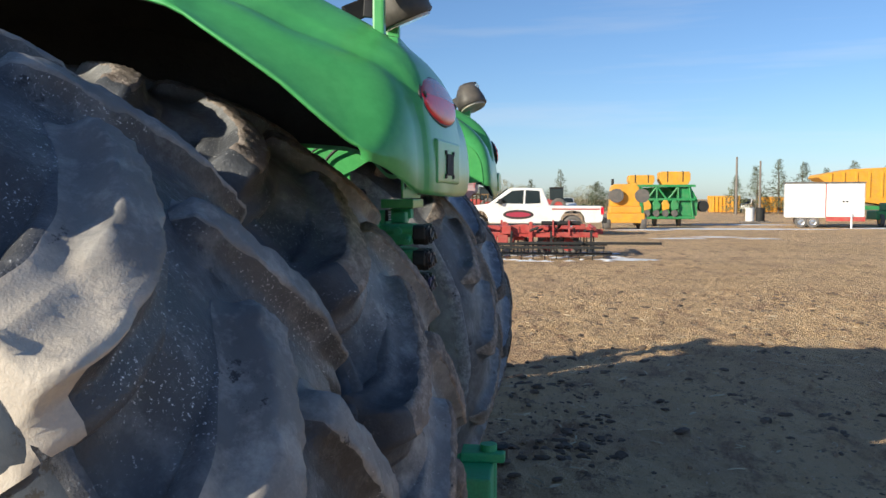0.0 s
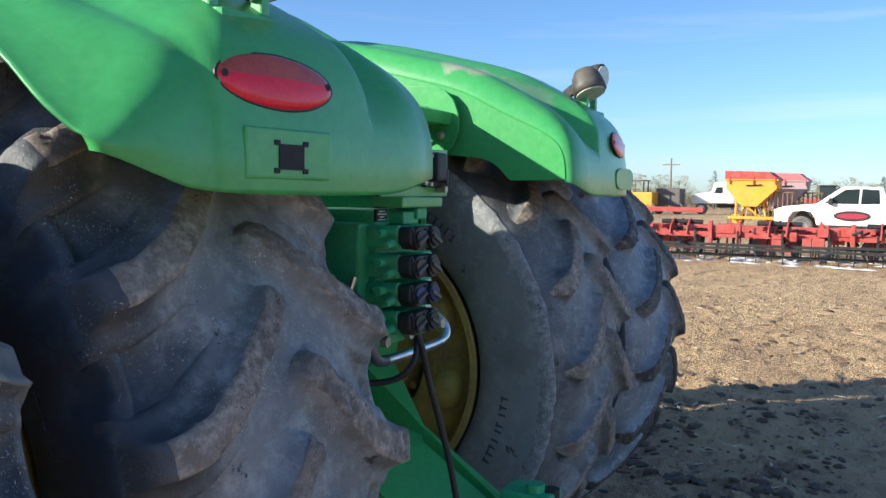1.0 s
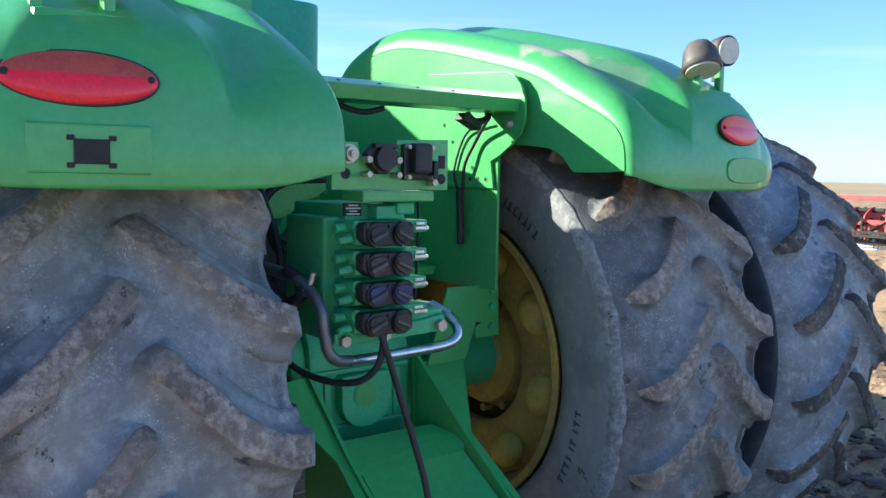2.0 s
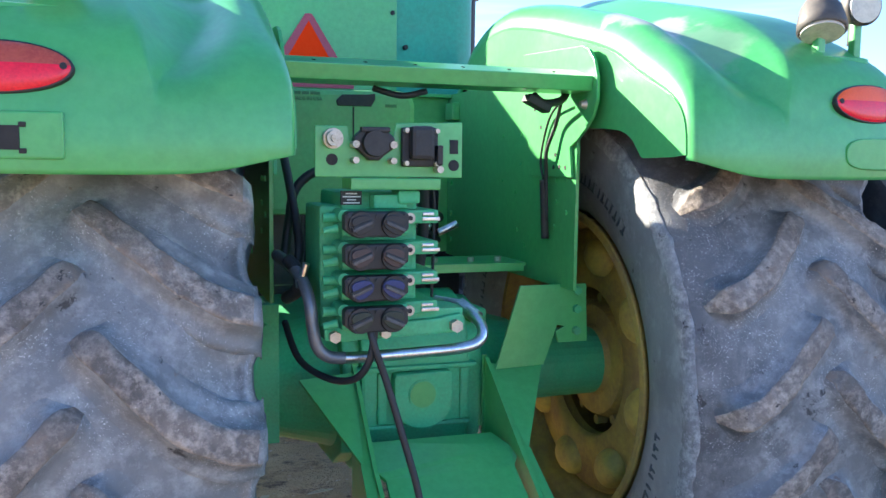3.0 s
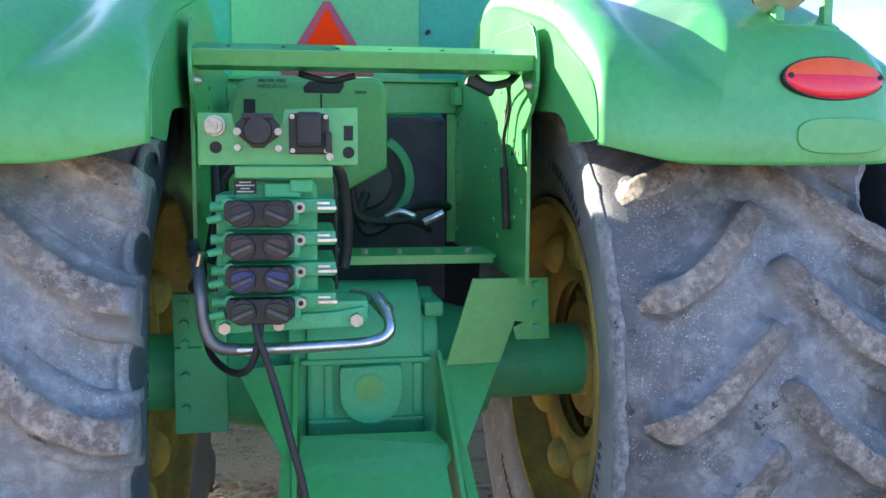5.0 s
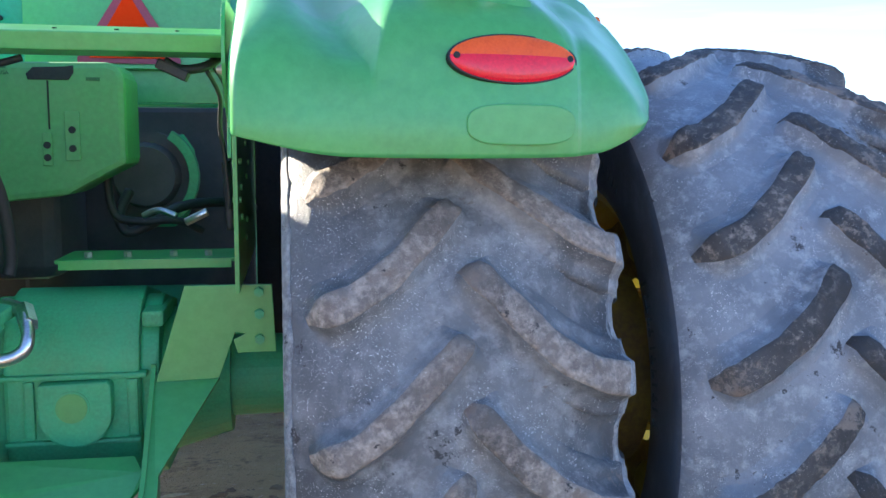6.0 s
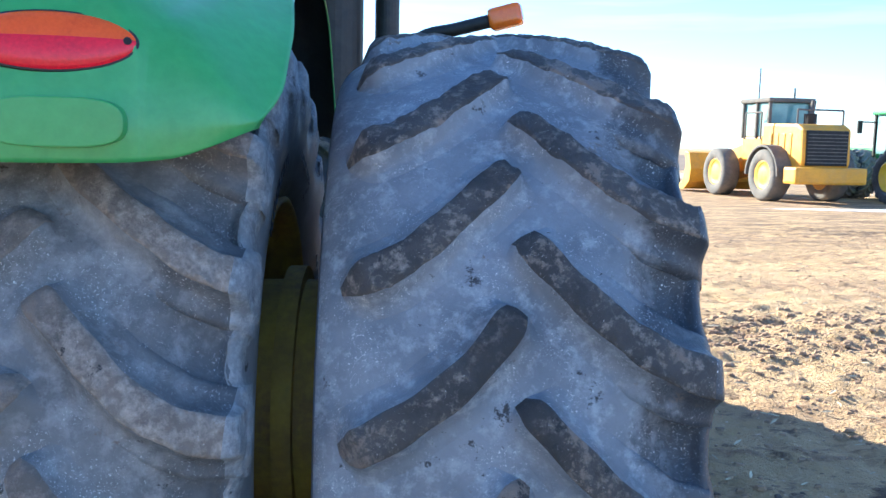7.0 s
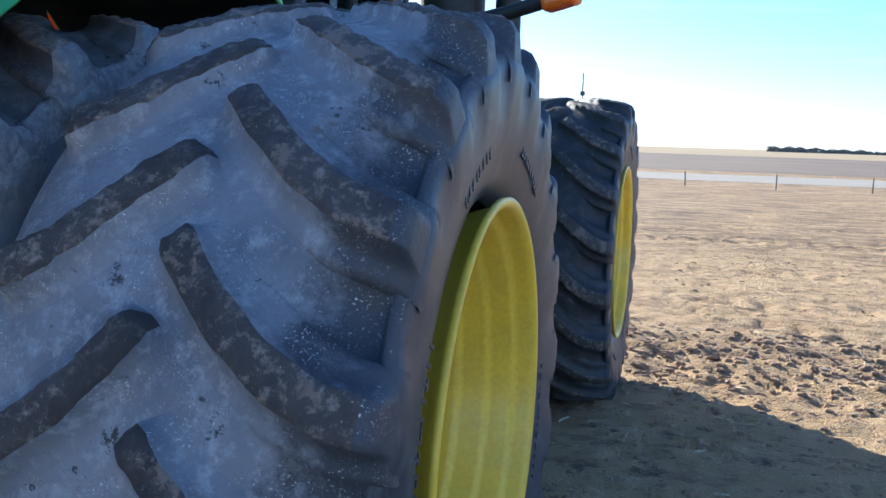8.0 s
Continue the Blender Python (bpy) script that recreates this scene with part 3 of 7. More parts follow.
def lug_mesh(side, seed, top_mat, flank_mat, blunt=False, reach=0.12, end_mat=None, worn=0.0):
    """One worn lug whose inner end lies straight behind the axle: steep at the middle of the tread, flatter to the shoulder.
    Its end runs down the sidewall, or dies out short of the shoulder when blunt."""
    rnd = random.Random(seed)
    wob = [rnd.uniform(-1, 1) for _ in range(8)]
    chips = [(rnd.uniform(0.05, 0.95), rnd.choice((-1, 1)), rnd.uniform(0.015, 0.05), rnd.uniform(0.002, 0.007)) for _ in range(4)]
    verts, faces, slots = [], [], []
    steps, tail = 40, 0 if blunt else 6
    tops = (-0.66, -0.22, 0.22, 0.66)
    across = 2 * len(FLANK) + len(tops)
    for i in range(steps + tail + 1):
        u = min(1.0, i / steps)
        s = max(0.0, (i - steps) / tail) if tail else 0.0
        if blunt:
            u *= 0.9
        x = 0.002 + 0.365 * u + 0.003 * math.sin(9 * u + wob[0] * 3)
        ang = lug_angle(u) + 0.22 * math.sin(7 * u + wob[1] * 3)
        slope = math.radians(-15.5 * 1.7 * (1 - u) ** 0.7) / 0.385
        half = 0.027 + 0.008 * u * u + 0.002 * wob[2] + 0.0016 * math.sin(23 * u + wob[5] * 4) + 0.006 * s
        end = min(1.0, (u + 0.004) / 0.075)
        out = min(1.0, (0.9 - u) / 0.1) if blunt else 1.0
        round_ = math.sqrt(max(0.03, 1 - (1 - end) ** 2)) * math.sqrt(max(0.05, 1 - (1 - out) ** 2))
        ln = math.hypot(1.0, slope)
        px, pa = -slope / ln, 1.0 / ln
        line = [(-half * round_ - d * (0.4 + 0.6 * round_), h) for d, h in reversed(FLANK)] + [(half * round_ * t, 1.0) for t in tops] + [(half * round_ + d * (0.4 + 0.6 * round_), h) for d, h in FLANK]
        for k, (off, h) in enumerate(line):
            v = off / 0.06
            xx = min(x + px * off, 0.374)
            rough = 0.0022 * math.sin(40 * u + 9 * v + wob[3] * 5) + 0.0015 * math.sin(95 * u - 14 * v + wob[4] * 5) + 0.0022 * noise.noise((u * 14, v * 3, seed * 3.7))
            for cu, cs, cw, cd in chips:
                if off * cs > half * 0.3 and abs(u - cu) < cw:
                    rough -= cd * (1 - abs(u - cu) / cw)
            rr = carcass(min(abs(xx), 0.38))
            top = max(1.005 - 0.40 * max(abs(xx) - 0.10, 0) ** 2, rr + 0.03)
            if s > 0:
                rb = 0.892 - reach * s
                xb = sidewall_x(rb)
                xx = xb + (0.374 - xb) * (1 - s) * max(h, 0) + (0.013 * max(h, 0) - 0.004) * (1 - s) ** 0.6 - 0.004 * s
                r = rb + 0.082 * (1 - s) ** 1.4 * max(h, -0.1)
            else:
                soft = 1.0 if blunt else min(1.0, (1 - u) / 0.1)
                r = rr + ((top - rr) * (0.3 + 0.7 * math.sqrt(end)) * (0.25 + 0.75 * out ** 0.7) - 0.008 * (1 - soft) ** 2 + rough * (1 if h > 0 else 0)) * h
            if worn and h > 0:
                e_ = smooth_step(0.5, 1.0, u) * worn
                r -= min(0.85 * max(r - rr, 0.0), e_ * (0.35 + 0.5 * max(0.0, min(2.0, 1 + off / half)))) * (1 - s)
            if i == 0 or (blunt and i == steps):
                r = rr - 0.006
                xx += -0.008 if i == 0 else 0.01
            aa = math.radians(ang) + pa * off / 0.97
            verts.append((side * xx, -r * math.cos(aa), r * math.sin(aa)))
    for i in range(steps + tail):
        for k in range(across - 1):
            q = (i * across + k, i * across + k + 1, (i + 1) * across + k + 1, (i + 1) * across + k)
            faces.append(q if side < 0 else q[::-1])
            slots.append(2 if i >= steps - 1 and not blunt else 1 if 7 <= k <= across - (4 if worn else 9) and i < steps + 1 else 0)
    return mesh_of("tread_lug", verts, faces, [flank_mat, top_mat, end_mat or flank_mat], slots, smooth=True)


LUGS = {}
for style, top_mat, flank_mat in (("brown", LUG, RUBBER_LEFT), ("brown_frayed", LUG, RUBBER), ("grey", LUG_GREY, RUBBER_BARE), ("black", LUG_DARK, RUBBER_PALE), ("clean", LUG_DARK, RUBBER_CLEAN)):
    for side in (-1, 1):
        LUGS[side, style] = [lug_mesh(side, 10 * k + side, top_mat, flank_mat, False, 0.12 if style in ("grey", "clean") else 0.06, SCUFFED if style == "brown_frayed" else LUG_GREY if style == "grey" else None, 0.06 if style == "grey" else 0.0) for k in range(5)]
    LUGS[-1, style + "_blunt"] = [lug_mesh(-1, 10 * k + 3, top_mat, flank_mat, True) for k in range(5)]


def marking_mesh():
    """Raised bars on a tyre's side, where its size and maker would stand."""
    bm = bmesh.new()
    rnd = random.Random(5)
    for side in (-1, 1):
        for start, count, r in ((20, 9, 0.735), (95, 12, 0.73), (150, 8, 0.735), (200, 9, 0.735), (275, 12, 0.73), (330, 8, 0.735)):
            for k in range(count):
                a = math.radians(start + k * 2.6)
                for dr, ht in ((0.016, 0.007), (-0.016, 0.007), (0.0, 0.02)):
                    if dr and rnd.random() < 0.35:
                        continue
                    m = pose(0, 0, 0, -math.degrees(a)) @ pose(side * 0.3715, -(r + dr) + 0.03, 0)
                    wd = 0.0035 if not dr else 0.011
                    box(bm, -0.0015, 0.0015, -ht if not dr else -0.003, ht if not dr else 0.003, -wd, wd, 0, m @ pose(0, 0, rnd.uniform(-0.006, 0.006)))
    me = bpy.data.meshes.new("sidewall_marking")
    bm.to_mesh(me)
    bm.free()
    me.materials.append(SIDE_RUBBER)
    return me


MARKING = marking_mesh()


def spun(name, outline, mat, segs=72, smooth=True):
    """A body turned about the x axis from (x, r) points."""
    verts, faces = [], []
    n = len(outline)
    for i in range(segs):
        a = 2 * math.pi * i / segs
        for x, r in outline:
            verts.append((x, -r * math.cos(a), r * math.sin(a)))
    for i in range(segs):
        j = (i + 1) % segs
        for k in range(n - 1):
            faces.append((i * n + k, i * n + k + 1, j * n + k + 1, j * n + k))
    me = mesh_of(name, verts, faces, mat, smooth=smooth)
    return me


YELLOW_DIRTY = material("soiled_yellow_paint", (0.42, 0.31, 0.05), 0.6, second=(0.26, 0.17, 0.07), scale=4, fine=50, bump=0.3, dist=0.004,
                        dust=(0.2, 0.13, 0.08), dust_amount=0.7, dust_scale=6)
YELLOW_WORN = material("worn_yellow_paint", (0.55, 0.42, 0.07), 0.5, second=(0.42, 0.3, 0.07), scale=6, fine=50, bump=0.1, dist=0.004,
                       dust=(0.3, 0.22, 0.1), dust_amount=0.5, dust_scale=6)
RIM = [(-0.335, 0.535), (-0.335, 0.56), (-0.325, 0.563), (-0.31, 0.545), (-0.27, 0.535), (-0.2, 0.51), (-0.1, 0.495), (0.1, 0.495), (0.2, 0.51),
       (0.27, 0.535), (0.31, 0.545), (0.325, 0.566), (0.337, 0.568), (0.342, 0.558), (0.336, 0.545), (0.318, 0.535), (0.29, 0.533), (0.279, 0.529), (0.273, 0.516), (0.262, 0.508),
       (0.215, 0.506), (0.204, 0.502), (0.198, 0.49), (0.186, 0.483), (0.13, 0.48), (0.12, 0.475), (0.114, 0.462), (0.1, 0.457),
       (-0.1, 0.457), (-0.15, 0.475), (-0.16, 0.486), (-0.22, 0.492), (-0.225, 0.507), (-0.24, 0.512), (-0.28, 0.517), (-0.285, 0.53), (-0.3, 0.534), (-0.33, 0.54), (-0.337, 0.555), (-0.335, 0.56)]
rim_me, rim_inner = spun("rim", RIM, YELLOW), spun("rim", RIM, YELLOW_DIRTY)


def disc_mesh():
    """A flat wheel ring with eight pressed bosses along its rim, on the x axis, bosses to +x."""
    bm = bmesh.new()
    n = 80
    rings = [(0.485, 0.0), (0.47, 0.02), (0.36, 0.035), (0.285, 0.04), (0.27, 0.02)]
    for sgn in (1, -1):
        rows = [[bm.verts.new((x * (1 if sgn > 0 else 0.2) - (0 if sgn > 0 else 0.02), -r * math.cos(2 * math.pi * i / n), r * math.sin(2 * math.pi * i / n))) for i in range(n)] for r, x in rings]
        for p, q in zip(rows, rows[1:]):
            for i in range(n):
                j = (i + 1) % n
                bm.faces.new((p[i], p[j], q[j], q[i]) if sgn > 0 else (p[i], q[i], q[j], p[j]))
    return bm


def hub_mesh():
    bm = bmesh.new()
    rod(bm, (-0.18, 0, 0), (0.0, 0, 0), 0.27, 0.2, 40)
    rod(bm, (0.0, 0, 0), (0.05, 0, 0), 0.13, 0.11, 32)
    for k in range(12):
        a = math.pi * k / 6
        rod(bm, (-0.06, 0.23 * math.cos(a), 0.23 * math.sin(a)), (-0.02, 0.23 * math.cos(a), 0.23 * math.sin(a)), 0.018, None, 6)
    return bm


bm = bmesh.new()
bmesh.ops.create_uvsphere(bm, u_segments=16, v_segments=10, radius=1.0, matrix=Matrix.Diagonal((0.055, 0.07, 0.085, 1)))
boss_ob = part("boss", bm, YELLOW_WORN, None, smooth=True)
boss_data = boss_ob.data
bpy.data.objects.remove(boss_ob)
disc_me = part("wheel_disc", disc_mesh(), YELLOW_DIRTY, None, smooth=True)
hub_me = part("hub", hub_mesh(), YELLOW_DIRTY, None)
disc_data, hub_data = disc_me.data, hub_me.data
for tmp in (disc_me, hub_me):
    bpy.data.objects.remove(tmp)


def wheel(name, parent, m, right_phase, left_phase, seed, disc_at, label, style="brown", blunt=False, frayed=(), walls=None):
    outer = m.translation.x > 1.5
    rnd = random.Random(seed)
    w = new(name)
    w.matrix_basis = m
    w.parent = parent
    tagged(w, label)
    part("tyre", tyre_mesh("tyre", [RUBBER_LEFT if style == "brown" else RUBBER_BARE if style == "grey" else RUBBER if style == "brown_frayed" else RUBBER_PALE if blunt else RUBBER_CLEAN, walls or SIDE_RUBBER], right_phase, left_phase, blunt, draw=0.026 if style.startswith("brown") else 0.014), None, w)
    tagged(part("sidewall_marking", MARKING, None, w, m=pose(0, 0, 0, seed * 47)), kind="stuff")
    for side, most in frayed:
        part("shoulder_scuff", scuff_mesh(side, seed, most, right_phase if side > 0 else None), None, w, "pale frayed rubber along the shoulder")
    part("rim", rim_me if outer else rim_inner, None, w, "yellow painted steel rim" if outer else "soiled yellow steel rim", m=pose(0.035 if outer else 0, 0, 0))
    turn = 0 if disc_at >= 0 else 180
    disc = pose(disc_at, 0, 0, 0, 0, turn)
    part("wheel_disc", disc_data, None, w, "dirty yellow wheel disc", m=disc)
    for k in range(8):
        a = 2 * math.pi * (k + 0.3) / 8
        part("boss", boss_data, None, w, m=disc @ pose(0.03, -0.4 * math.cos(a), 0.4 * math.sin(a)) @ Matrix.Rotation(-a, 4, "X"))
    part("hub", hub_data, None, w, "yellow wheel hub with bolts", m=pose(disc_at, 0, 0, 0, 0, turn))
    for i in range(20):
        for side, phase in ((1, right_phase), (-1, left_phase)):
            part("tread_lug", rnd.choice(LUGS[side, style + ("_blunt" if blunt and side < 0 else "")]), None, w, m=pose(0, 0, 0, -(phase + 18 * i + rnd.uniform(-0.3, 0.3))))
    return w


AXLE_Z = 0.965
tractor = thing("tractor", pose(0, 0, 0), "large green articulated farm tractor with dual tyres and yellow rims", "tractor")
wheel("rear_wheel", tractor, pose(0.975, 0, AXLE_Z), 27.0, 18.0, 1, -0.2, "dusty lugged tyre on a yellow rim under the fender", "brown_frayed", True, frayed=((-1, 0.006), (1, 0.034)), walls=SIDE_DUSTY)
wheel("rear_wheel", tractor, pose(1.872, 0, AXLE_Z) @ Matrix.Diagonal((0.99, 1.018, 1.018, 1)), 34.0, 25.2, 2, -0.12, "dusty lugged outer dual tyre on a yellow rim", "black", True)
wheel("rear_wheel", tractor, pose(-0.93, 0, AXLE_Z), 21.0, 12.5, 3, 0.2, "dusty lugged tyre on a yellow rim under the fender")
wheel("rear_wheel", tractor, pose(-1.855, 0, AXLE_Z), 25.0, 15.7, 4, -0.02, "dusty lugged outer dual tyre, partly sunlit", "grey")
FRONT = pose(0, 1.75, 0, 0, 0, -1.2) @ pose(0, -1.75, 0)
for fx, fd, sd in ((0.975, -0.1, 5), (1.87, 0.02, 6), (-0.975, 0.1, 7), (-1.86, -0.02, 8)):
    wheel("front_wheel", tractor, FRONT @ pose(fx, 3.85, AXLE_Z), 7.0 * sd, 7.0 * sd + 9, sd, fd, "dark lugged front tyre on a yellow rim", "clean")

# ---------------------------------------------------------------- fenders
CROWN = [(1.0, 1.74), (0.94, 1.85), (0.85, 1.95), (0.72, 2.08), (0.6, 2.18), (0.4, 2.25), (0.2, 2.265), (0.0, 2.24), (-0.18, 2.205), (-0.36, 2.162), (-0.5, 2.128), (-0.62, 2.09), (-0.72, 2.04), (-0.82, 1.985), (-0.90, 1.93),
         (-0.953, 1.87), (-0.977, 1.81), (-0.987, 1.74), (-0.989, 1.69), (-0.987, 1.64)]
SECTION = [(0.487, 0.11), (0.489, 0.085), (0.496, 0.06), (0.51, 0.034), (0.535, 0.014), (0.57, 0.004)]
SECTION += [(0.6 + 0.0142 * k, 0.0) for k in range(43)]
SECTION += [(1.21, 0.014), (1.235, 0.022), (1.26, 0.023), (1.30, 0.032), (1.34, 0.048), (1.37, 0.066), (1.388, 0.085), (1.395, 0.105)]
SECTION = [(x, d + 0.022 * min(1.0, max(0.0, (x - 0.88) / 0.32)) ** 2 + (0.004 * max(0, (x - 1.1) / 0.1) if 0.6 <= x < 1.2 else 0)) for x, d in SECTION]


def crown_path():
    """The fender's ridge from front to rear bottom, with the inward normal at each point."""
    pts = [Vector(p) for p in CROWN]
    fine = []
    for i in range(len(pts) - 1):
        p0, p1, p2, p3 = pts[max(i - 1, 0)], pts[i], pts[i + 1], pts[min(i + 2, len(pts) - 1)]
        for k in range(3):
            t = k / 3
            fine.append(0.5 * (2 * p1 + (p2 - p0) * t + (2 * p0 - 5 * p1 + 4 * p2 - p3) * t * t + (3 * p1 - p0 - 3 * p2 + p3) * t ** 3))
    fine.append(pts[-1])
    out = []
    for i, p in enumerate(fine):
        d = (fine[min(i + 1, len(fine) - 1)] - fine[max(i - 1, 0)]).normalized()
        inward = Vector((-d.y, d.x))
        if inward.dot(Vector((0, 0.97)) - p) < 0:
            inward = -inward
        out.append((p, inward))
    return out


def depth_at(x):
    """How far the fender's plain cross-section lies under its ridge line."""
    for (x0, d0), (x1, d1) in zip(SECTION, SECTION[1:]):
        if x0 <= x <= x1:
            return d0 + (d1 - d0) * (x - x0) / (x1 - x0)
    return SECTION[-1][1]


def corner(z):
    """How wide the fender's inner edge is rolled at one height: wide on top, tight low on the rear face."""
    return 0.35 + 0.65 * smooth_step(1.76, 2.04, z)


def moulded_row(z):
    """Cross-section at one height: two valleys, each with a flat facet that tapers to a point low on the rear face."""
    w = max(0.08, min(1.0, (z - 1.82) / 0.22))
    li, ri = 0.77 - 0.1 * w, 0.77 + 0.075 * w
    lo, ro = 1.21 + 0.02 * w, 1.21 - 0.13 * w
    up = 0.032 * smooth_step(1.8, 1.95, z)
    steep = 0.42 + 1.0 * (1 - w)
    fade = min(1.0, max(0.0, (z - 1.8) / 0.035))
    di, do = (steep * (ri - li) - up) * fade, (0.4 * (lo - ro) - up) * fade
    g = 0.1 * (ri - li)
    k_ = corner(z)
    row = [(0.487 + (x - 0.487) * k_, d * k_) for x, d in SECTION if x <= 0.56]
    def span(a, b, n):
        return [a + (b - a) * k / n for k in range(n + 1)]
    soft = lambda t: t * t * (3 - 2 * t)
    for x in span(0.575, li - g, 7):
        row.append((x, depth_at(x) + di * soft((x - 0.56) / (li - 0.56))))
    for x in span(li + g * 0.3, ri - g * 0.3, 5):
        row.append((x, depth_at(x) - up + (di + up) * (ri - x) / (ri - li)))
    for x in span(ri + g, ro - g, 14):
        row.append((x, depth_at(x) - up))
    for x in span(ro + g * 0.3, lo - g * 0.3, 5):
        row.append((x, depth_at(x) - up + (do + up) * (x - ro) / (lo - ro)))
    for x in span(lo + g, 1.325, 6):
        row.append((x, depth_at(x) + do * soft(1 - (x - lo) / (1.325 - lo))))
    return row + [(x, d) for x, d in SECTION if x > 1.33]


def lip_height(y):
    """Height of the fender's outboard lip, a long slant that flattens out towards the rear face."""
    for (y0, z0), (y1, z1) in zip(LIP, LIP[1:]):
        if y1 <= y <= y0:
            return z0 + (z1 - z0) * (y0 - y) / (y0 - y1)
    return 9.0 if y > LIP[0][0] else LIP[-1][1]


LIP = [(-0.4, 2.075), (-0.51, 2.0), (-0.62, 1.925), (-0.72, 1.855), (-0.8, 1.785), (-0.845, 1.745), (-0.885, 1.722), (-0.99, 1.69)]


def fender_mesh(side):
    fine = crown_path()
    verts, faces = [], []
    n = len(moulded_row(2.0))
    for p, inward in fine:
        for x, dep in moulded_row(p.y):
            q = p + inward * dep
            low = 1.637 - 0.018 * max(0.0, 1 - ((x - 0.95) / 0.36) ** 2) + 0.35 * max(0.0, 0.72 - x) ** 1.3 + 1.25 * max(0.0, x - 1.15) ** 2
            y, z = q.x, q.y
            if y < -0.5:
                z = low + 0.02 * math.log1p(math.exp(min(40.0, (z - low) / 0.02)))
                if x > 1.24:
                    z = min(z, z + (max(low, lip_height(y)) - z) * ((x - 1.24) / 0.155) ** 1.4)
            if x > 1.25 and y < -0.4:
                x += (x - 1.25) / 0.145 * (0.028 * (1 - smooth_step(1.88, 2.08, z)) - 0.05 * (1 - smooth_step(1.67, 1.8, z)))
            verts.append((side * x, y, z))
    for i in range(len(fine) - 1):
        for k in range(n - 1):
            q = (i * n + k, i * n + k + 1, (i + 1) * n + k + 1, (i + 1) * n + k)
            faces.append(q[::-1] if side > 0 else q)
    return mesh_of("fender", verts, faces, [GREEN_SMEARED if side > 0 else GREEN, MATT_BLACK], smooth=True)


FENDER_LABEL = "glossy green rear fender with a rounded rear face"
for side in (-1, 1):
    fender = part("fender", fender_mesh(side), None, tractor, FENDER_LABEL)
    md = fender.modifiers.new("thick", "SOLIDIFY")
    md.thickness, md.offset, md.material_offset = 0.006, -1, 1
    # flat inner panel with a cut-away over the tyre
    top = [p + w_ * 0.098 * corner(p.y) for p, w_ in crown_path() if p.x < 0.62]
    top = [(q.x, q.y) for q in top if q.y > 1.705] + [(-0.888, 1.7)]
    low = [(-0.758, 1.698), (-0.745, 1.704), (-0.728, 1.722), (-0.705, 1.746), (-0.67, 1.766), (-0.63, 1.777), (-0.53, 1.786), (-0.4, 1.79), (-0.3, 1.8), (0.62, 1.88)]
    bm = bmesh.new()
    slab(bm, top + low, "x", side * 0.484, side * 0.490)
    part("inner_panel", bm, GREEN, fender, "flat green inner panel of the fender")
    bm = bmesh.new()
    slab(bm, top + [(y, z + 0.012) for y, z in low], "x", side * 0.4905, side * 0.4935)
    part("lining", bm, MATT_BLACK, fender, "thin black sheet inside the fender")
    if side > 0:
        bm = bmesh.new()
        pts = [(1.07 + 0.115 * math.copysign(abs(math.cos(a)) ** 0.6, math.cos(a)), 1.715 + 0.042 * math.copysign(abs(math.sin(a)) ** 0.7, math.sin(a))) for a in [math.pi * k / 16 for k in range(32)]]
        slab(bm, pts, "y", -0.992, -0.965, 0.003)
        part("blank_plate", bm, GREEN, fender, "shallow oval moulding under the tail lamp")
    else:
        bm = bmesh.new()
        seat_ = pose(-1.045, -0.979, 1.72, 0, 0, -6.2)
        box(bm, -0.11, 0.11, -0.007, 0.025, -0.046, 0.046, 0.0065, seat_, segs=3)
        part("blank_plate", bm, GREEN, fender, "shallow moulding under the tail lamp")
        # a dark plate paints the shade inside the empty opening
        bm = bmesh.new()
        box(bm, -0.031, 0.032, -0.0098, 0.02, -0.028, 0.018, 0, seat_)
        for cx in (-0.036, 0.037):
            for cz in (-0.03, 0.02):
                box(bm, cx - 0.007, cx + 0.007, -0.0098, 0.005, cz - 0.005, cz + 0.005, 0.002, seat_)
        part("lamp_opening", bm, DARK, fender, "dark plate drawn for a shaded rectangular opening with clip notches")


def ellipse_cap(a, b, dome, keep):
    """A domed oval lens in the xz plane, bulging to -y; keep tells which part of it stays."""
    bm = bmesh.new()
    rings, n = 6, 40
    grid = []
    for i in range(rings + 1):
        r = math.sin(i / rings * math.pi / 2)
        y = -dome * math.cos(i / rings * math.pi / 2)
        grid.append([bm.verts.new((a * r * math.cos(2 * math.pi * k / n), y, b * r * math.sin(2 * math.pi * k / n))) for k in range(n)] if i else [bm.verts.new((0, y, 0))])
    back = [bm.verts.new((v.co.x, 0.012, v.co.z)) for v in grid[-1]]
    grid.append(back)
    for k in range(n):
        j = (k + 1) % n
        bm.faces.new((grid[0][0], grid[1][k], grid[1][j]))
        for i in range(1, rings + 1):
            bm.faces.new((grid[i][k], grid[i + 1][k], grid[i + 1][j], grid[i][j]))
    cut = bmesh.ops.bisect_plane(bm, geom=bm.verts[:] + bm.edges[:] + bm.faces[:], plane_co=(0, 0, 0.004), plane_no=(0, 0, 1), clear_outer=keep < 0, clear_inner=keep > 0)
    return bm


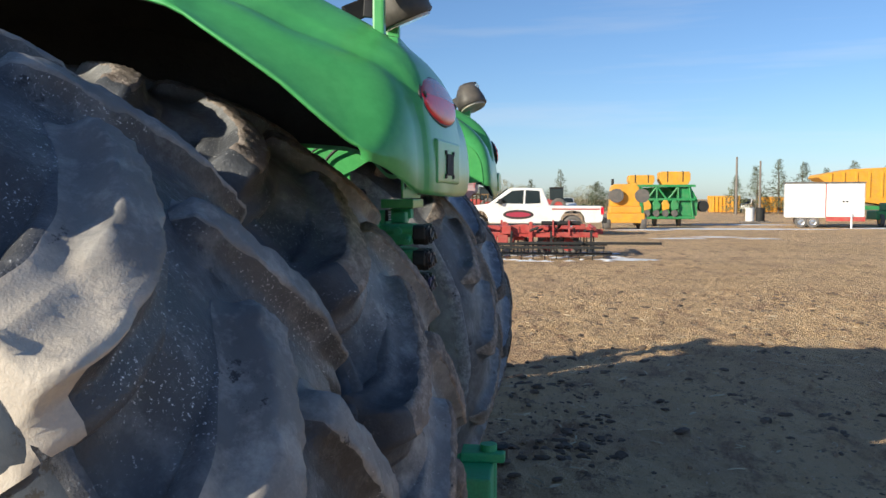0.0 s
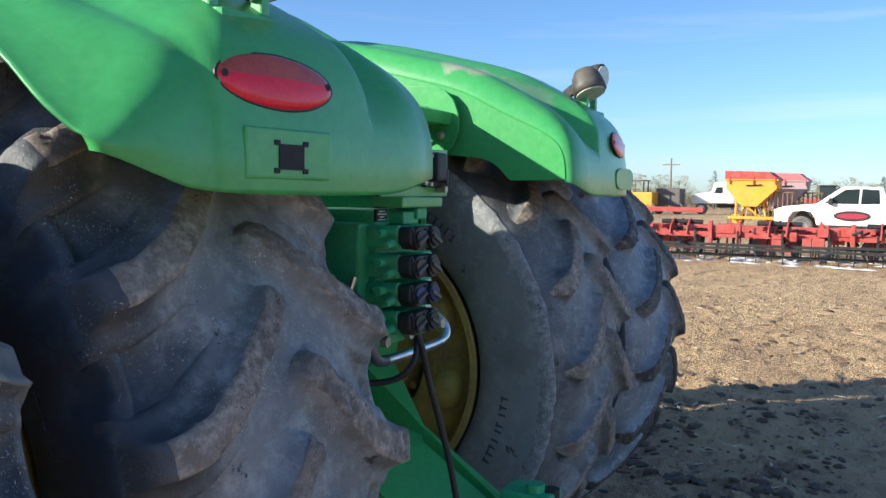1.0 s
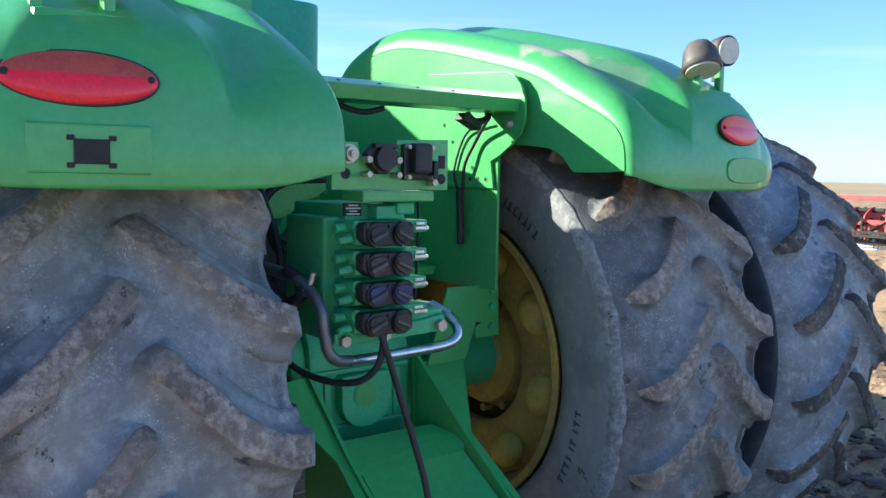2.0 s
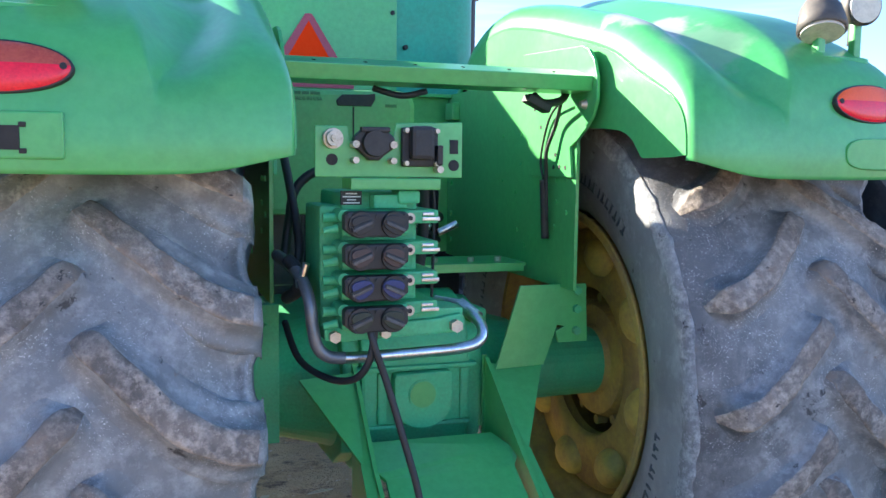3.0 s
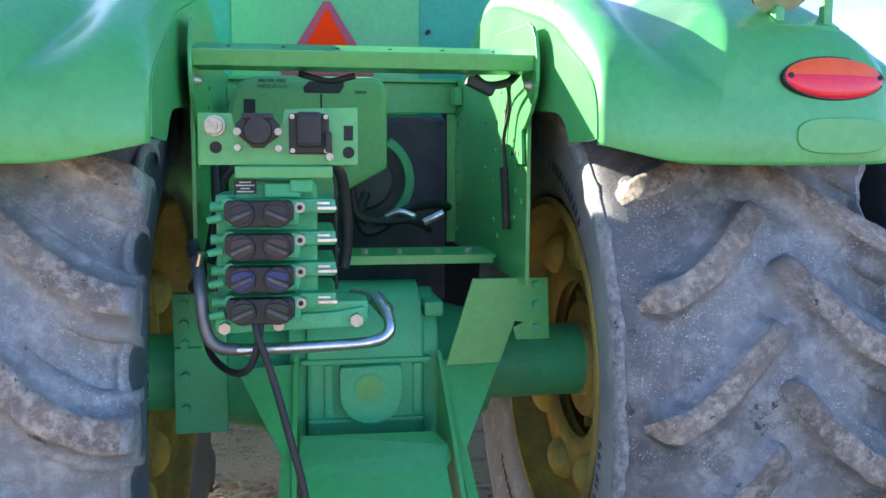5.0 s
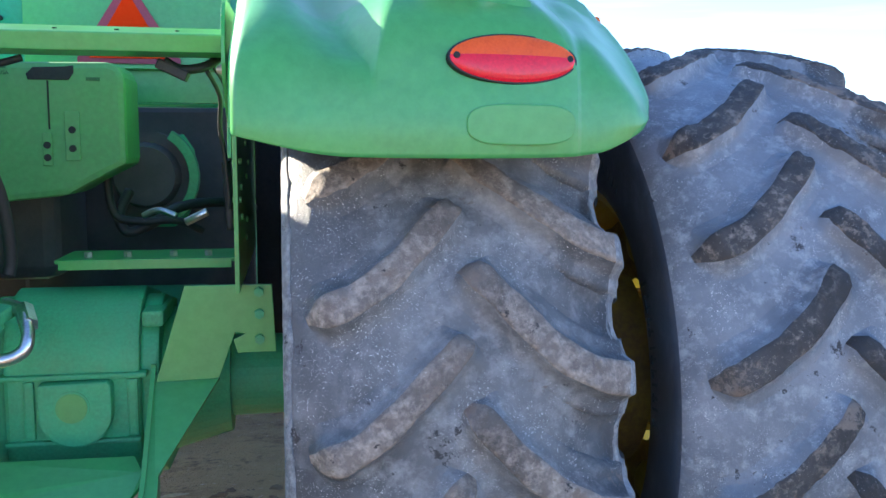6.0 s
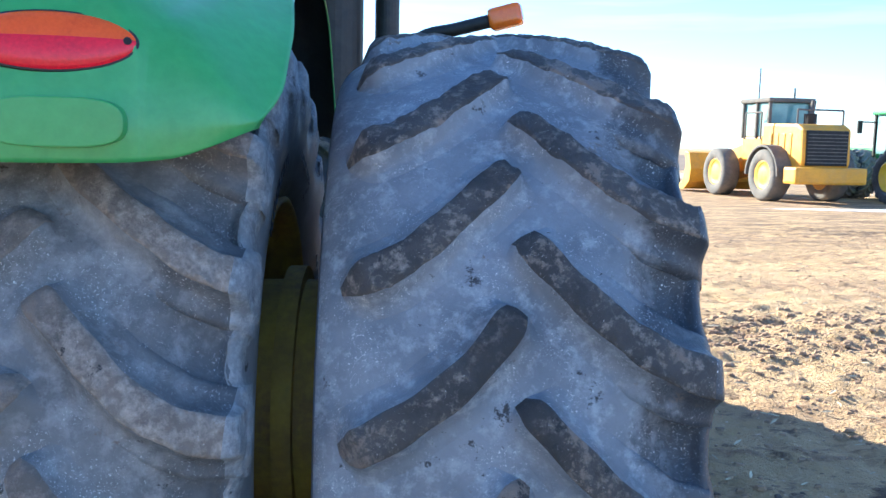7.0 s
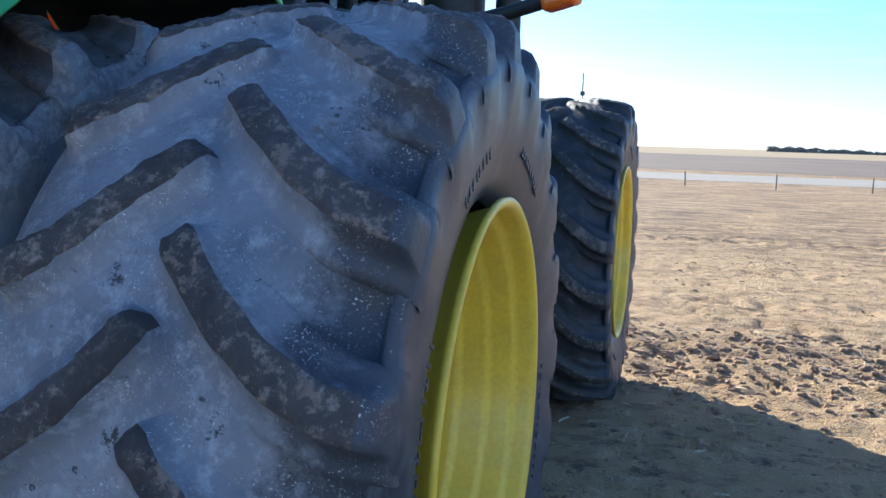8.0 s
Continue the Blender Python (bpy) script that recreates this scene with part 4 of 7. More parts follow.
for side, label in ((-1, "oval tail lamp, red with a faded amber top"), (1, "oval tail lamp, red below and amber above")):
    lamp = new("tail_lamp")
    lamp.matrix_basis = pose(side * 1.057, -0.959, 1.848, -14, 0, side * 8)
    lamp.parent = tractor
    tagged(lamp, label)
    bm = bmesh.new()
    slab(bm, [(0.1435 * math.cos(2 * math.pi * k / 40), 0.0535 * math.sin(2 * math.pi * k / 40)) for k in range(40)], "y", -0.006, 0.03, 0.003)
    part("gasket", bm, BLACK, lamp, "black rubber gasket")
    part("red_lens", ellipse_cap(0.141, 0.051, 0.014, -1), RED_LENS, lamp, "red plastic lens", smooth=True, m=pose(0, -0.004, 0))
    part("amber_lens", ellipse_cap(0.141, 0.051, 0.014, 1), AMBER if side > 0 else AMBER_OLD, lamp, "amber plastic lens", smooth=True, m=pose(0, -0.004, 0))
    for sx in (-0.125, 0.125):
        bm = bmesh.new()
        rod(bm, (sx, -0.012, 0.002), (sx, 0.0, 0.002), 0.007, None, 10)
        part("screw", bm, DARK, lamp)

# work lamps on the fenders
LAMP_HOUSING = material("dusty_black_lamp_housing", (0.05, 0.046, 0.042), 0.5, second=(0.09, 0.08, 0.07), scale=9, fine=80, bump=0.1, dist=0.002, dust=(0.2, 0.17, 0.13), dust_amount=0.5, dust_scale=9)


def work_lamp(at, turn, tilt, size):
    w = new("work_lamp")
    w.matrix_basis = pose(*at, tilt, 0, turn) @ Matrix.Scale(size, 4)
    w.parent = tractor
    tagged(w, "round black work lamp with a clear lens")
    bm = bmesh.new()
    n, rows = 24, [(0.05, 0.02), (0.045, 0.04), (0.02, 0.055), (-0.02, 0.064), (-0.045, 0.066), (-0.05, 0.06)]
    loops = [[bm.verts.new((r * math.cos(2 * math.pi * k / n), y, r * math.sin(2 * math.pi * k / n))) for k in range(n)] for y, r in rows]
    for p, q in zip(loops, loops[1:]):
        for k in range(n):
            bm.faces.new((p[k], p[(k + 1) % n], q[(k + 1) % n], q[k]))
    bm.faces.new(loops[0])
    part("housing", bm, LAMP_HOUSING, w, smooth=True)
    bm = bmesh.new()
    rod(bm, (0, -0.056, 0), (0, -0.03, 0), 0.056, 0.06, 24)
    part("lens", bm, LENS_CLEAR, w, "pale clear lens")
    bm = bmesh.new()
    box(bm, -0.008, 0.008, -0.01, 0.03, -0.13, -0.05, 0.003)
    part("stem", bm, BLACK, w)


for side in (-1, 1):
    bm = bmesh.new()
    box(bm, side * 0.93, side * 1.12, -0.89, -0.8, 1.92, 1.985, 0.02)
    box(bm, side * 0.958, side * 0.982, -0.865, -0.835, 1.97, 2.06, 0.005)
    box(bm, side * 1.09, side * 1.115, -0.855, -0.83, 1.97, 2.08, 0.005)
    part("lamp_bracket", bm, GREEN, tractor, "green bracket under the work lamps")
    work_lamp((side * 0.965, -0.86, 2.09), -side * 28, 66, 1.0)
    work_lamp((side * 1.105, -0.84, 2.125), -side * 12, 4, 0.8)

# ---------------------------------------------------------------- side walls, beam and plates between the fenders
for side in (-1, 1):
    bm = bmesh.new()
    slab(bm, [(-0.43, 1.29), (0.757, 1.29), (0.757, 1.97), (-0.03, 1.97), (-0.43, 1.9)], "x", side * 0.458, side * 0.470, 0.002)
    box(bm, side * 0.42, side * 0.4575, 0.742, 0.752, 1.3, 1.83, 0.002)
    for z in (1.36, 1.47, 1.6, 1.72, 1.79, 1.835, 1.9):
        rod(bm, (side * 0.45, 0.69, z), (side * 0.46, 0.69, z), 0.011, None, 8)
    box(bm, side * 0.425, side * 0.4575, 0.6, 0.69, 1.86, 1.93, 0.004)
    for y, z in ((-0.30, 1.63), (-0.37, 1.63), (-0.30, 1.56), (-0.37, 1.53), (-0.29, 1.48), (-0.02, 1.78), (-0.02, 1.68), (0.02, 1.58), (0.0, 1.45), (-0.06, 1.4), (0.14, 1.78), (0.14, 1.62)):
        rod(bm, (side * 0.453, y, z), (side * 0.475, y, z), 0.008, None, 10)
    part("frame_side", bm, GREEN, tractor, "upright green frame plate with bolt holes")
    bm = bmesh.new()
    arc = [(-0.405, 1.732), (-0.45, 1.752), (-0.505, 1.786), (-0.545, 1.82), (-0.566, 1.865), (-0.565, 1.93), (-0.545, 1.98), (-0.51, 2.015), (-0.47, 2.03)]
    slab(bm, [(-0.12, 1.64), (-0.42, 1.64)] + arc + [(-0.05, 2.05)], "x", side * 0.446, side * 0.456, 0.002)
    plate = part("fender_plate", bm, GREEN, tractor, "pale green bolted plate on the fender's inner side")
    for y, z in ((-0.481, 1.918), (-0.497, 1.856)):
        bm = bmesh.new()
        rod(bm, (side * 0.430, y, z), (side * 0.446, y, z), 0.009, 0.016, 14)
        part("bolt", bm, BOLT, plate)
    for y, z in ((-0.30, 1.67), (-0.34, 1.672), (-0.38, 1.67), (-0.2, 1.80), (-0.15, 1.86), (-0.31, 1.71)):
        bm = bmesh.new()
        rod(bm, (side * 0.4445, y, z), (side * 0.45, y, z), 0.007, None, 10)
        part("bolt_hole", bm, DARK, plate)

bm = bmesh.new()
slab(bm, [(-0.535, 1.892), (-0.545, 1.934), (-0.43, 1.962), (-0.40, 1.963), (-0.40, 1.892)], "x", -0.452, 0.446, 0.003)
beam = part("cross_beam", bm, GREEN, tractor, "folded green cross beam between the fenders")
for k in range(6):
    bm = bmesh.new()
    rod(bm, (-0.36 + 0.14 * k, -0.4985, 1.9425), (-0.36 + 0.14 * k, -0.499, 1.9475), 0.0055, None, 8)
    part("rivet", bm, DARK, beam)
bm = bmesh.new()
box(bm, -0.4575, 0.4575, 0.744, 0.757, 1.834, 1.97, 0.003)
box(bm, -0.4575, 0.4575, 0.70, 0.744, 1.955, 1.97, 0.003)
part("rear_crossmember", bm, GREEN, tractor)

# shelf at the foot of the opening
bm = bmesh.new()
slab(bm, [(-0.06, -0.12), (0.44, -0.12), (0.44, 0.12), (-0.06, 0.12)], "z", 1.335, 1.347, 0.002)
box(bm, -0.05, 0.43, -0.125, -0.113, 1.318, 1.347, 0.002)
shelf = part("shelf", bm, GREEN, tractor, "narrow green shelf plate")
for x in (0.02, 0.13, 0.26, 0.36):
    bm = bmesh.new()
    rod(bm, (x, -0.06, 1.345), (x, -0.06, 1.362), 0.012, None, 6)
    part("bolt", bm, BOLT, shelf)

# ---------------------------------------------------------------- tank, warning triangle and what hangs behind
bm = bmesh.new()
n = 10
prof = []
for sx in (1, -1):
    # left side made wider, out of view, to shade the right frame plate
    wide = 0.66 if sx > 0 else 0.88
    pts = [(sx * (wide + 0.13 * math.sin(a)), 1.24 + 0.13 * (1 - math.cos(a))) for a in [math.pi / 2 * k / n for k in range(n + 1)]]
    prof += pts + [(0.79, 1.75)] if sx > 0 else [(-1.01, 1.75)] + pts[::-1]
slab(bm, prof, "z", 1.84, 2.52, 0.012)
tank = part("fuel_tank", bm, TEAL, tractor, "large blue-green fuel tank with rounded corners", m=FRONT, smooth=False)
bm = bmesh.new()
slab(bm, [(-0.47, 1.845), (0.375, 1.845), (0.375, 2.50), (-0.47, 2.50)], "y", 1.222, 1.24, 0.006)
part("tank_panel", bm, GREEN, tank, "flat green middle panel of the tank")
for x, z in ((0.418, 2.225), (0.352, 2.38), (-0.56, 2.20), (-0.56, 2.42), (0.352, 1.95)):
    bm = bmesh.new()
    rod(bm, (x, 1.214, z), (x, 1.25, z), 0.011, None, 10)
    part("bolt", bm, DARK, tank)
part("breather_hose", pipe_mesh("breather_hose", [(-0.3, 1.3, 2.53), (0.0, 1.28, 2.545), (0.25, 1.29, 2.54), (0.38, 1.32, 2.5)], 0.018, HOSE), None, tank, "black hose lying on the tank")

tri = new("warning_triangle")
tri.matrix_basis = FRONT
tri.parent = tractor
tagged(tri, "orange slow vehicle triangle with dark red borders")
bm = bmesh.new()
slab(bm, [(-0.255, 2.02), (0.165, 2.02), (0.165, 2.04), (-0.03, 2.35), (-0.06, 2.35), (-0.255, 2.04)], "y", 1.206, 1.21)
part("reflective_border", bm, SMV_RED, tri, "faded dark red reflective border")
bm = bmesh.new()
slab(bm, [(-0.205, 2.042), (0.115, 2.042), (-0.045, 2.318)], "y", 1.201, 1.2055)
part("orange_field", bm, SMV_ORANGE, tri, "bright fluorescent orange field")

# dark joint and hoses behind the opening
bm = bmesh.new()
box(bm, -0.46, 0.456, 1.0, 1.1, 1.0, 1.83, 0.02)
box(bm, -0.46, -0.2, 0.5, 1.0, 1.2, 1.8, 0.05)
part("bulkhead", bm, VEIL_GREY, tractor, "dark grey bulkhead behind the frame")
# made-up panels close the gaps beside the frame so they stay dark
for x0, x1 in ((-0.66, -0.462), (0.458, 0.66)):
    bm = bmesh.new()
    box(bm, x0, x1, 1.12, 1.14, 0.62, 1.86, 0.008)
    part("splash_panel", bm, MATT_BLACK, tractor, "added black panel that darkens the gap ahead of the wheel")
bm = bmesh.new()
rod(bm, (0.07, 0.74, 1.56), (0.07, 0.84, 1.56), 0.17, 0.17, 28)
rod(bm, (0.07, 0.68, 1.56), (0.07, 0.75, 1.56), 0.11, 0.13, 24)
part("joint_flange", bm, VEIL_GREY, tractor, "round dark flange of the drive joint")
bm = bmesh.new()
ring = [(0.07 + 0.2 * math.cos(a), 1.56 + 0.2 * math.sin(a)) for a in [math.pi * (k / 20 - 0.28) for k in range(13)]]
inner = [(0.07 + 0.165 * math.cos(a), 1.56 + 0.165 * math.sin(a)) for a in [math.pi * (k / 20 - 0.28) for k in range(13)]]
slab(bm, ring + inner[::-1], "y", 0.64, 0.70, 0.003)
part("guard_ring", bm, GREEN_CAST, tractor, "curved green guard")
for pts, r, mt, nm in (
        ([(0.06, 0.42, 1.52), (0.03, 0.38, 1.44), (0.06, 0.36, 1.38), (0.14, 0.38, 1.41), (0.22, 0.42, 1.46), (0.34, 0.55, 1.47), (0.44, 0.8, 1.44), (0.45, 1.02, 1.42)], 0.018, HOSE, "hose"),
        ([(0.0, 0.34, 1.6), (0.02, 0.34, 1.45), (0.1, 0.33, 1.42), (0.22, 0.35, 1.42), (0.3, 0.4, 1.38)], 0.014, HOSE, "hose"),
        ([(0.12, 0.3, 1.44), (0.17, 0.29, 1.46), (0.23, 0.28, 1.44)], 0.011, STEEL, "hose_fitting"),
        ([(0.26, 0.28, 1.42), (0.30, 0.27, 1.44), (0.33, 0.27, 1.455)], 0.014, STEEL, "hose_fitting"),
        ([(0.3, -0.45, 1.88), (0.34, -0.44, 1.86), (0.40, -0.43, 1.87), (0.435, -0.40, 1.9)], 0.012, HOSE, "cable"),
        ([(0.40, -0.43, 1.86), (0.425, -0.35, 1.80), (0.42, -0.3, 1.72), (0.43, -0.28, 1.64), (0.44, -0.27, 1.5)], 0.006, HOSE, "cable"),
        ([(0.415, -0.4, 1.87), (0.435, -0.28, 1.82), (0.438, -0.22, 1.70), (0.44, -0.24, 1.63)], 0.004, HOSE, "cable"),
        ([(0.43, -0.26, 1.63), (0.435, -0.26, 1.55), (0.44, -0.26, 1.44)], 0.013, BLACK, "cable_plug"),
        ([(-0.42, -0.3, 1.75), (-0.41, -0.42, 1.6), (-0.40, -0.5, 1.45), (-0.42, -0.5, 1.38)], 0.012, HOSE, "hose"),
        ([(-0.18, -0.42, 1.885), (-0.1, -0.44, 1.865), (-0.03, -0.45, 1.88)], 0.009, HOSE, "cable")):
    part(nm, pipe_mesh(nm, pts, r, mt), None, tractor)
bm = bmesh.new()
box(bm, 0.28, 0.36, -0.46, -0.41, 1.845, 1.87, 0.004, pose(0.32, -0.43, 1.86, 0, 25, 0) @ pose(-0.32, 0.43, -1.86))
part("cable_plug", bm, BLACK, tractor)

# ---------------------------------------------------------------- moulded cover behind the remotes
bm = bmesh.new()
out = [(-0.42, 1.62), (-0.42, 1.80), (-0.405, 1.86), (-0.375, 1.905), (-0.33, 1.92), (0.06, 1.925), (0.095, 1.915), (0.11, 1.88), (0.11, 1.615), (0.03, 1.575), (-0.065, 1.52), (-0.25, 1.50), (-0.42, 1.5)]
slab(bm, out, "y", 0.10, 0.36, 0.02)
cover = part("hydraulic_cover", bm, GREEN_DUSTY, tractor, "moulded green cover with a hand slot")
bm = bmesh.new()
slab(bm, [(-0.17, 1.885), (-0.165, 1.868), (-0.05, 1.868), (-0.035, 1.89), (-0.035, 1.912), (-0.06, 1.908), (-0.15, 1.905)], "y", 0.0955, 0.12, 0.002)
part("hand_slot", bm, DARK, cover, "dark hand slot")
# darker green paints in the shade of the embossed print
EMBOSS_SHADE = material("emboss_shade_green", (0.035, 0.13, 0.045), 0.6, scale=20, fine=150, bump=0.1, dist=0.001)


def lettering(words, height, m, mat, parent, name):
    curve = bpy.data.curves.new(name, "FONT")
    curve.body, curve.size, curve.extrude, curve.align_x, curve.align_y = words, height, 0.0008, "CENTER", "CENTER"
    tmp = bpy.data.objects.new(name, curve)
    me = bpy.data.meshes.new_from_object(tmp)
    bpy.data.objects.remove(tmp)
    me.materials.clear()
    me.materials.append(mat)
    return part(name, me, None, parent, m=m)


lettering("MADE IN USA", 0.0165, pose(-0.268, 0.0985, 1.887, 90, 0, 0), EMBOSS_SHADE, cover, "lettering")
for x0, x1, z in ((-0.315, -0.29, 1.906), (-0.285, -0.262, 1.906), (-0.257, -0.225, 1.906), (0.0, 0.04, 1.872)):
    bm = bmesh.new()
    box(bm, x0, x1, 0.097, 0.105, z - 0.005, z + 0.005)
    part("embossed_mark", bm, EMBOSS_SHADE, cover)
for x0, x1, z0, z1 in ((-0.362, -0.325, 1.80, 1.845), (-0.113, -0.108, 1.72, 1.866)):
    bm = bmesh.new()
    box(bm, x0, x1, 0.0965, 0.12, z0, z1, 0.002)
    part("slot", bm, DARK, cover)

for cx, cz, wd, ht in ((-0.045, 1.70, 0.022, 0.075), (-0.118, 1.66, 0.014, 0.05)):
    bm = bmesh.new()
    box(bm, cx - wd, cx + wd, 0.094, 0.106, cz - ht, cz + ht, 0.003)
    plate = part("strap_plate", bm, GREEN_DUSTY, cover, "narrow green plate with two holes")
    for dz in (-0.5, 0.25):
        bm = bmesh.new()
        rod(bm, (cx, 0.0925, cz + dz * ht), (cx, 0.1, cz + dz * ht), 0.011, None, 14)
        part("plate_hole", bm, DARK, plate)
bm = bmesh.new()
slab(bm, [(0.05, 1.36), (0.05, 1.62), (0.12, 1.70), (0.2, 1.72), (0.24, 1.66), (0.25, 1.5), (0.21, 1.4), (0.16, 1.36)], "y", 0.80, 0.82, 0.006)
web = part("inner_web", bm, GREEN_CAST, tractor, "shaded green web plate inside the frame")
for x, z in ((0.1, 1.55), (0.19, 1.55), (0.215, 1.44), (0.22, 1.63), (0.08, 1.42)):
    bm = bmesh.new()
    rod(bm, (x, 0.785, z), (x, 0.81, z), 0.011, None, 6)
    part("bolt", bm, BOLT, web)

# ---------------------------------------------------------------- socket panel
bm = bmesh.new()
slab(bm, [(-0.412, 1.642), (-0.412, 1.762), (-0.335, 1.762), (-0.33, 1.735), (-0.312, 1.72), (-0.245, 1.72), (-0.222, 1.738), (-0.215, 1.772), (-0.045, 1.778), (-0.045, 1.642)], "y", -0.782, -0.776, 0.002)
box(bm, -0.33, -0.105, -0.80, -0.70, 1.612, 1.640, 0.004)
panel = part("socket_panel", bm, GREEN, tractor, "green panel with electrical sockets")
for x, z, r in ((-0.372, 1.683, 0.014), (-0.067, 1.672, 0.014)):
    bm = bmesh.new()
    rod(bm, (x, -0.7835, z), (x, -0.776, z), r, None, 18)
    part("panel_hole", bm, DARK, panel)
bm = bmesh.new()
box(bm, -0.078, -0.056, -0.7835, -0.776, 1.70, 1.735)
part("panel_hole", bm, DARK, panel)
bm = bmesh.new()
rod(bm, (-0.372, -0.80, 1.732), (-0.372, -0.782, 1.732), 0.024, None, 24)
rod(bm, (-0.372, -0.815, 1.732), (-0.372, -0.80, 1.732), 0.018, 0.019, 20)
rod(bm, (-0.372, -0.823, 1.732), (-0.372, -0.815, 1.732), 0.009, None, 16)
part("round_connector", bm, BOLT, panel, "bright round metal connector")
bm = bmesh.new()
slab(bm, [(-0.325, 1.715), (-0.325, 1.735), (-0.305, 1.755), (-0.245, 1.755), (-0.225, 1.735), (-0.225, 1.712), (-0.255, 1.69), (-0.262, 1.682), (-0.288, 1.682), (-0.295, 1.69)], "y", -0.81, -0.782, 0.005)
rod(bm, (-0.275, -0.825, 1.722), (-0.275, -0.80, 1.722), 0.03, 0.034, 20)
box(bm, -0.31, -0.24, -0.822, -0.80, 1.748, 1.760, 0.003)
part("trailer_socket", bm, BLACK, panel, "black trailer socket with a closed lid")
bm = bmesh.new()
box(bm, -0.205, -0.113, -0.80, -0.782, 1.668, 1.762, 0.006)
box(bm, -0.188, -0.13, -0.828, -0.79, 1.685, 1.765, 0.01)
box(bm, -0.122, -0.107, -0.822, -0.79, 1.672, 1.72, 0.004)
rod(bm, (-0.112, -0.80, 1.66), (-0.112, -0.80, 1.70), 0.006, None, 8)
part("power_socket", bm, BLACK, panel, "square black socket with a hinged lid")
for x, z, r in ((-0.321, 1.719, 0.009), (-0.229, 1.719, 0.009), (-0.321, 1.682, 0.008), (-0.229, 1.681, 0.008), (-0.112, 1.662, 0.009), (-0.197, 1.754, 0.006), (-0.12, 1.754, 0.006), (-0.197, 1.676, 0.006), (-0.12, 1.676, 0.006)):
    bm = bmesh.new()
    rod(bm, (x, -0.816, z), (x, -0.78, z), r, None, 8)
    part("bolt", bm, BOLT, panel)

# ---------------------------------------------------------------- stacked hydraulic remotes
remotes = new("remote_valves")
remotes.parent = tractor
tagged(remotes, "stack of green hydraulic remote valves with black caps")
bm = bmesh.new()
box(bm, -0.335, -0.14, -0.72, -0.45, 1.24, 1.605, 0.012)
box(bm, -0.385, -0.30, -0.70, -0.5, 1.25, 1.57, 0.01)
box(bm, -0.265, -0.18, -0.765, -0.70, 1.565, 1.6, 0.006)
box(bm, -0.205, -0.15, -0.775, -0.70, 1.578, 1.61, 0.006)
part("end_plate", bm, GREEN_CAST, remotes)
for z in (1.532, 1.455, 1.380, 1.305):
    bm = bmesh.new()
    box(bm, -0.352, -0.182, -0.80, -0.45, z - 0.031, z + 0.031, 0.012)
    box(bm, -0.20, -0.098, -0.765, -0.5, z - 0.004, z + 0.030, 0.006)
    rod(bm, (-0.39, -0.76, z + 0.012), (-0.33, -0.76, z + 0.012), 0.012, None, 12)
    rod(bm, (-0.395, -0.79, z - 0.018), (-0.36, -0.79, z - 0.012), 0.008, 0.011, 10)
    rod(bm, (-0.345, -0.80, z + 0.018), (-0.345, -0.72, z + 0.018), 0.016, None, 14)
    section = part("valve_section", bm, GREEN_CAST, remotes)
    bm = bmesh.new()
    slab(bm, [(-0.353, z - 0.012), (-0.353, z + 0.022), (-0.345, z + 0.030), (-0.205, z + 0.030), (-0.197, z + 0.022), (-0.197, z - 0.012), (-0.22, z - 0.030), (-0.33, z - 0.030)], "y", -0.838, -0.80, 0.005)
    for cx in (-0.315, -0.235):
        rod(bm, (cx, -0.846, z), (cx, -0.83, z), 0.03, 0.033, 24)
        box(bm, -0.026, 0.026, -0.856, -0.84, -0.0045, 0.0045, 0.002, pose(cx, 0, z, 0, -22 if cx < -0.27 else 22, 0))
    for cx in (-0.343, -0.275, -0.207):
        rod(bm, (cx, -0.843, z + 0.020), (cx, -0.83, z + 0.020), 0.005, None, 8)
    cap = part("coupler_cap", bm, BLACK, remotes, "black rubber coupler dust cap")
    tint = BROWN_MARK if abs(z - 1.455) < 0.01 else BLUE_MARK if abs(z - 1.380) < 0.01 else GREEN_MARK if z < 1.34 else BLACK
    for cx, tilt in ((-0.315, 1), (-0.235, -1)):
        # a leaf-shaped flap with a lever across it
        bm = bmesh.new()
        leaf = []
        for k in range(24):
            a = 2 * math.pi * k / 24
            r_ = 0.024 + 0.011 * math.cos(a) ** 3
            px, pz = r_ * math.cos(a) * tilt * 1.05, r_ * math.sin(a) * 0.92
            leaf.append((cx - tilt * 0.006 + px * 0.94 - pz * 0.34 * tilt, z - 0.002 + pz * 0.94 + px * 0.34 * tilt))
        slab(bm, leaf, "y", -0.8525, -0.84, 0.002)
        flap = part("colour_flap", bm, tint, cap, "leaf-shaped flap with a dull tint")
        bm = bmesh.new()
        box(bm, -0.025, 0.025, -0.859, -0.85, -0.004, 0.004, 0.0015, pose(cx, 0, z - 0.004, 0, -24 * tilt, 0))
        part("lever", bm, LEVER, flap)
    bm = bmesh.new()
    rod(bm, (-0.183, -0.80, z + 0.012), (-0.183, -0.77, z + 0.012), 0.013, None, 18)
    part("plug", bm, BOLT, section)
    bm = bmesh.new()
    rod(bm, (-0.183, -0.8025, z + 0.012), (-0.183, -0.77, z + 0.012), 0.006, None, 12)
    part("plug_socket", bm, DARK, section)
    bm = bmesh.new()
    box(bm, -0.142, -0.096, -0.77, -0.69, z + 0.003, z + 0.0125, 0.002)
    box(bm, -0.142, -0.112, -0.7715, -0.69, z + 0.016, z + 0.024, 0.002)
    part("spool_end", bm, STEEL, section)
bm = bmesh.new()
box(bm, -0.337, -0.285, -0.724, -0.715, 1.573, 1.607)
plate = part("type_plate", bm, BLACK, remotes, "small black type plate with pale unreadable lines")
bm = bmesh.new()
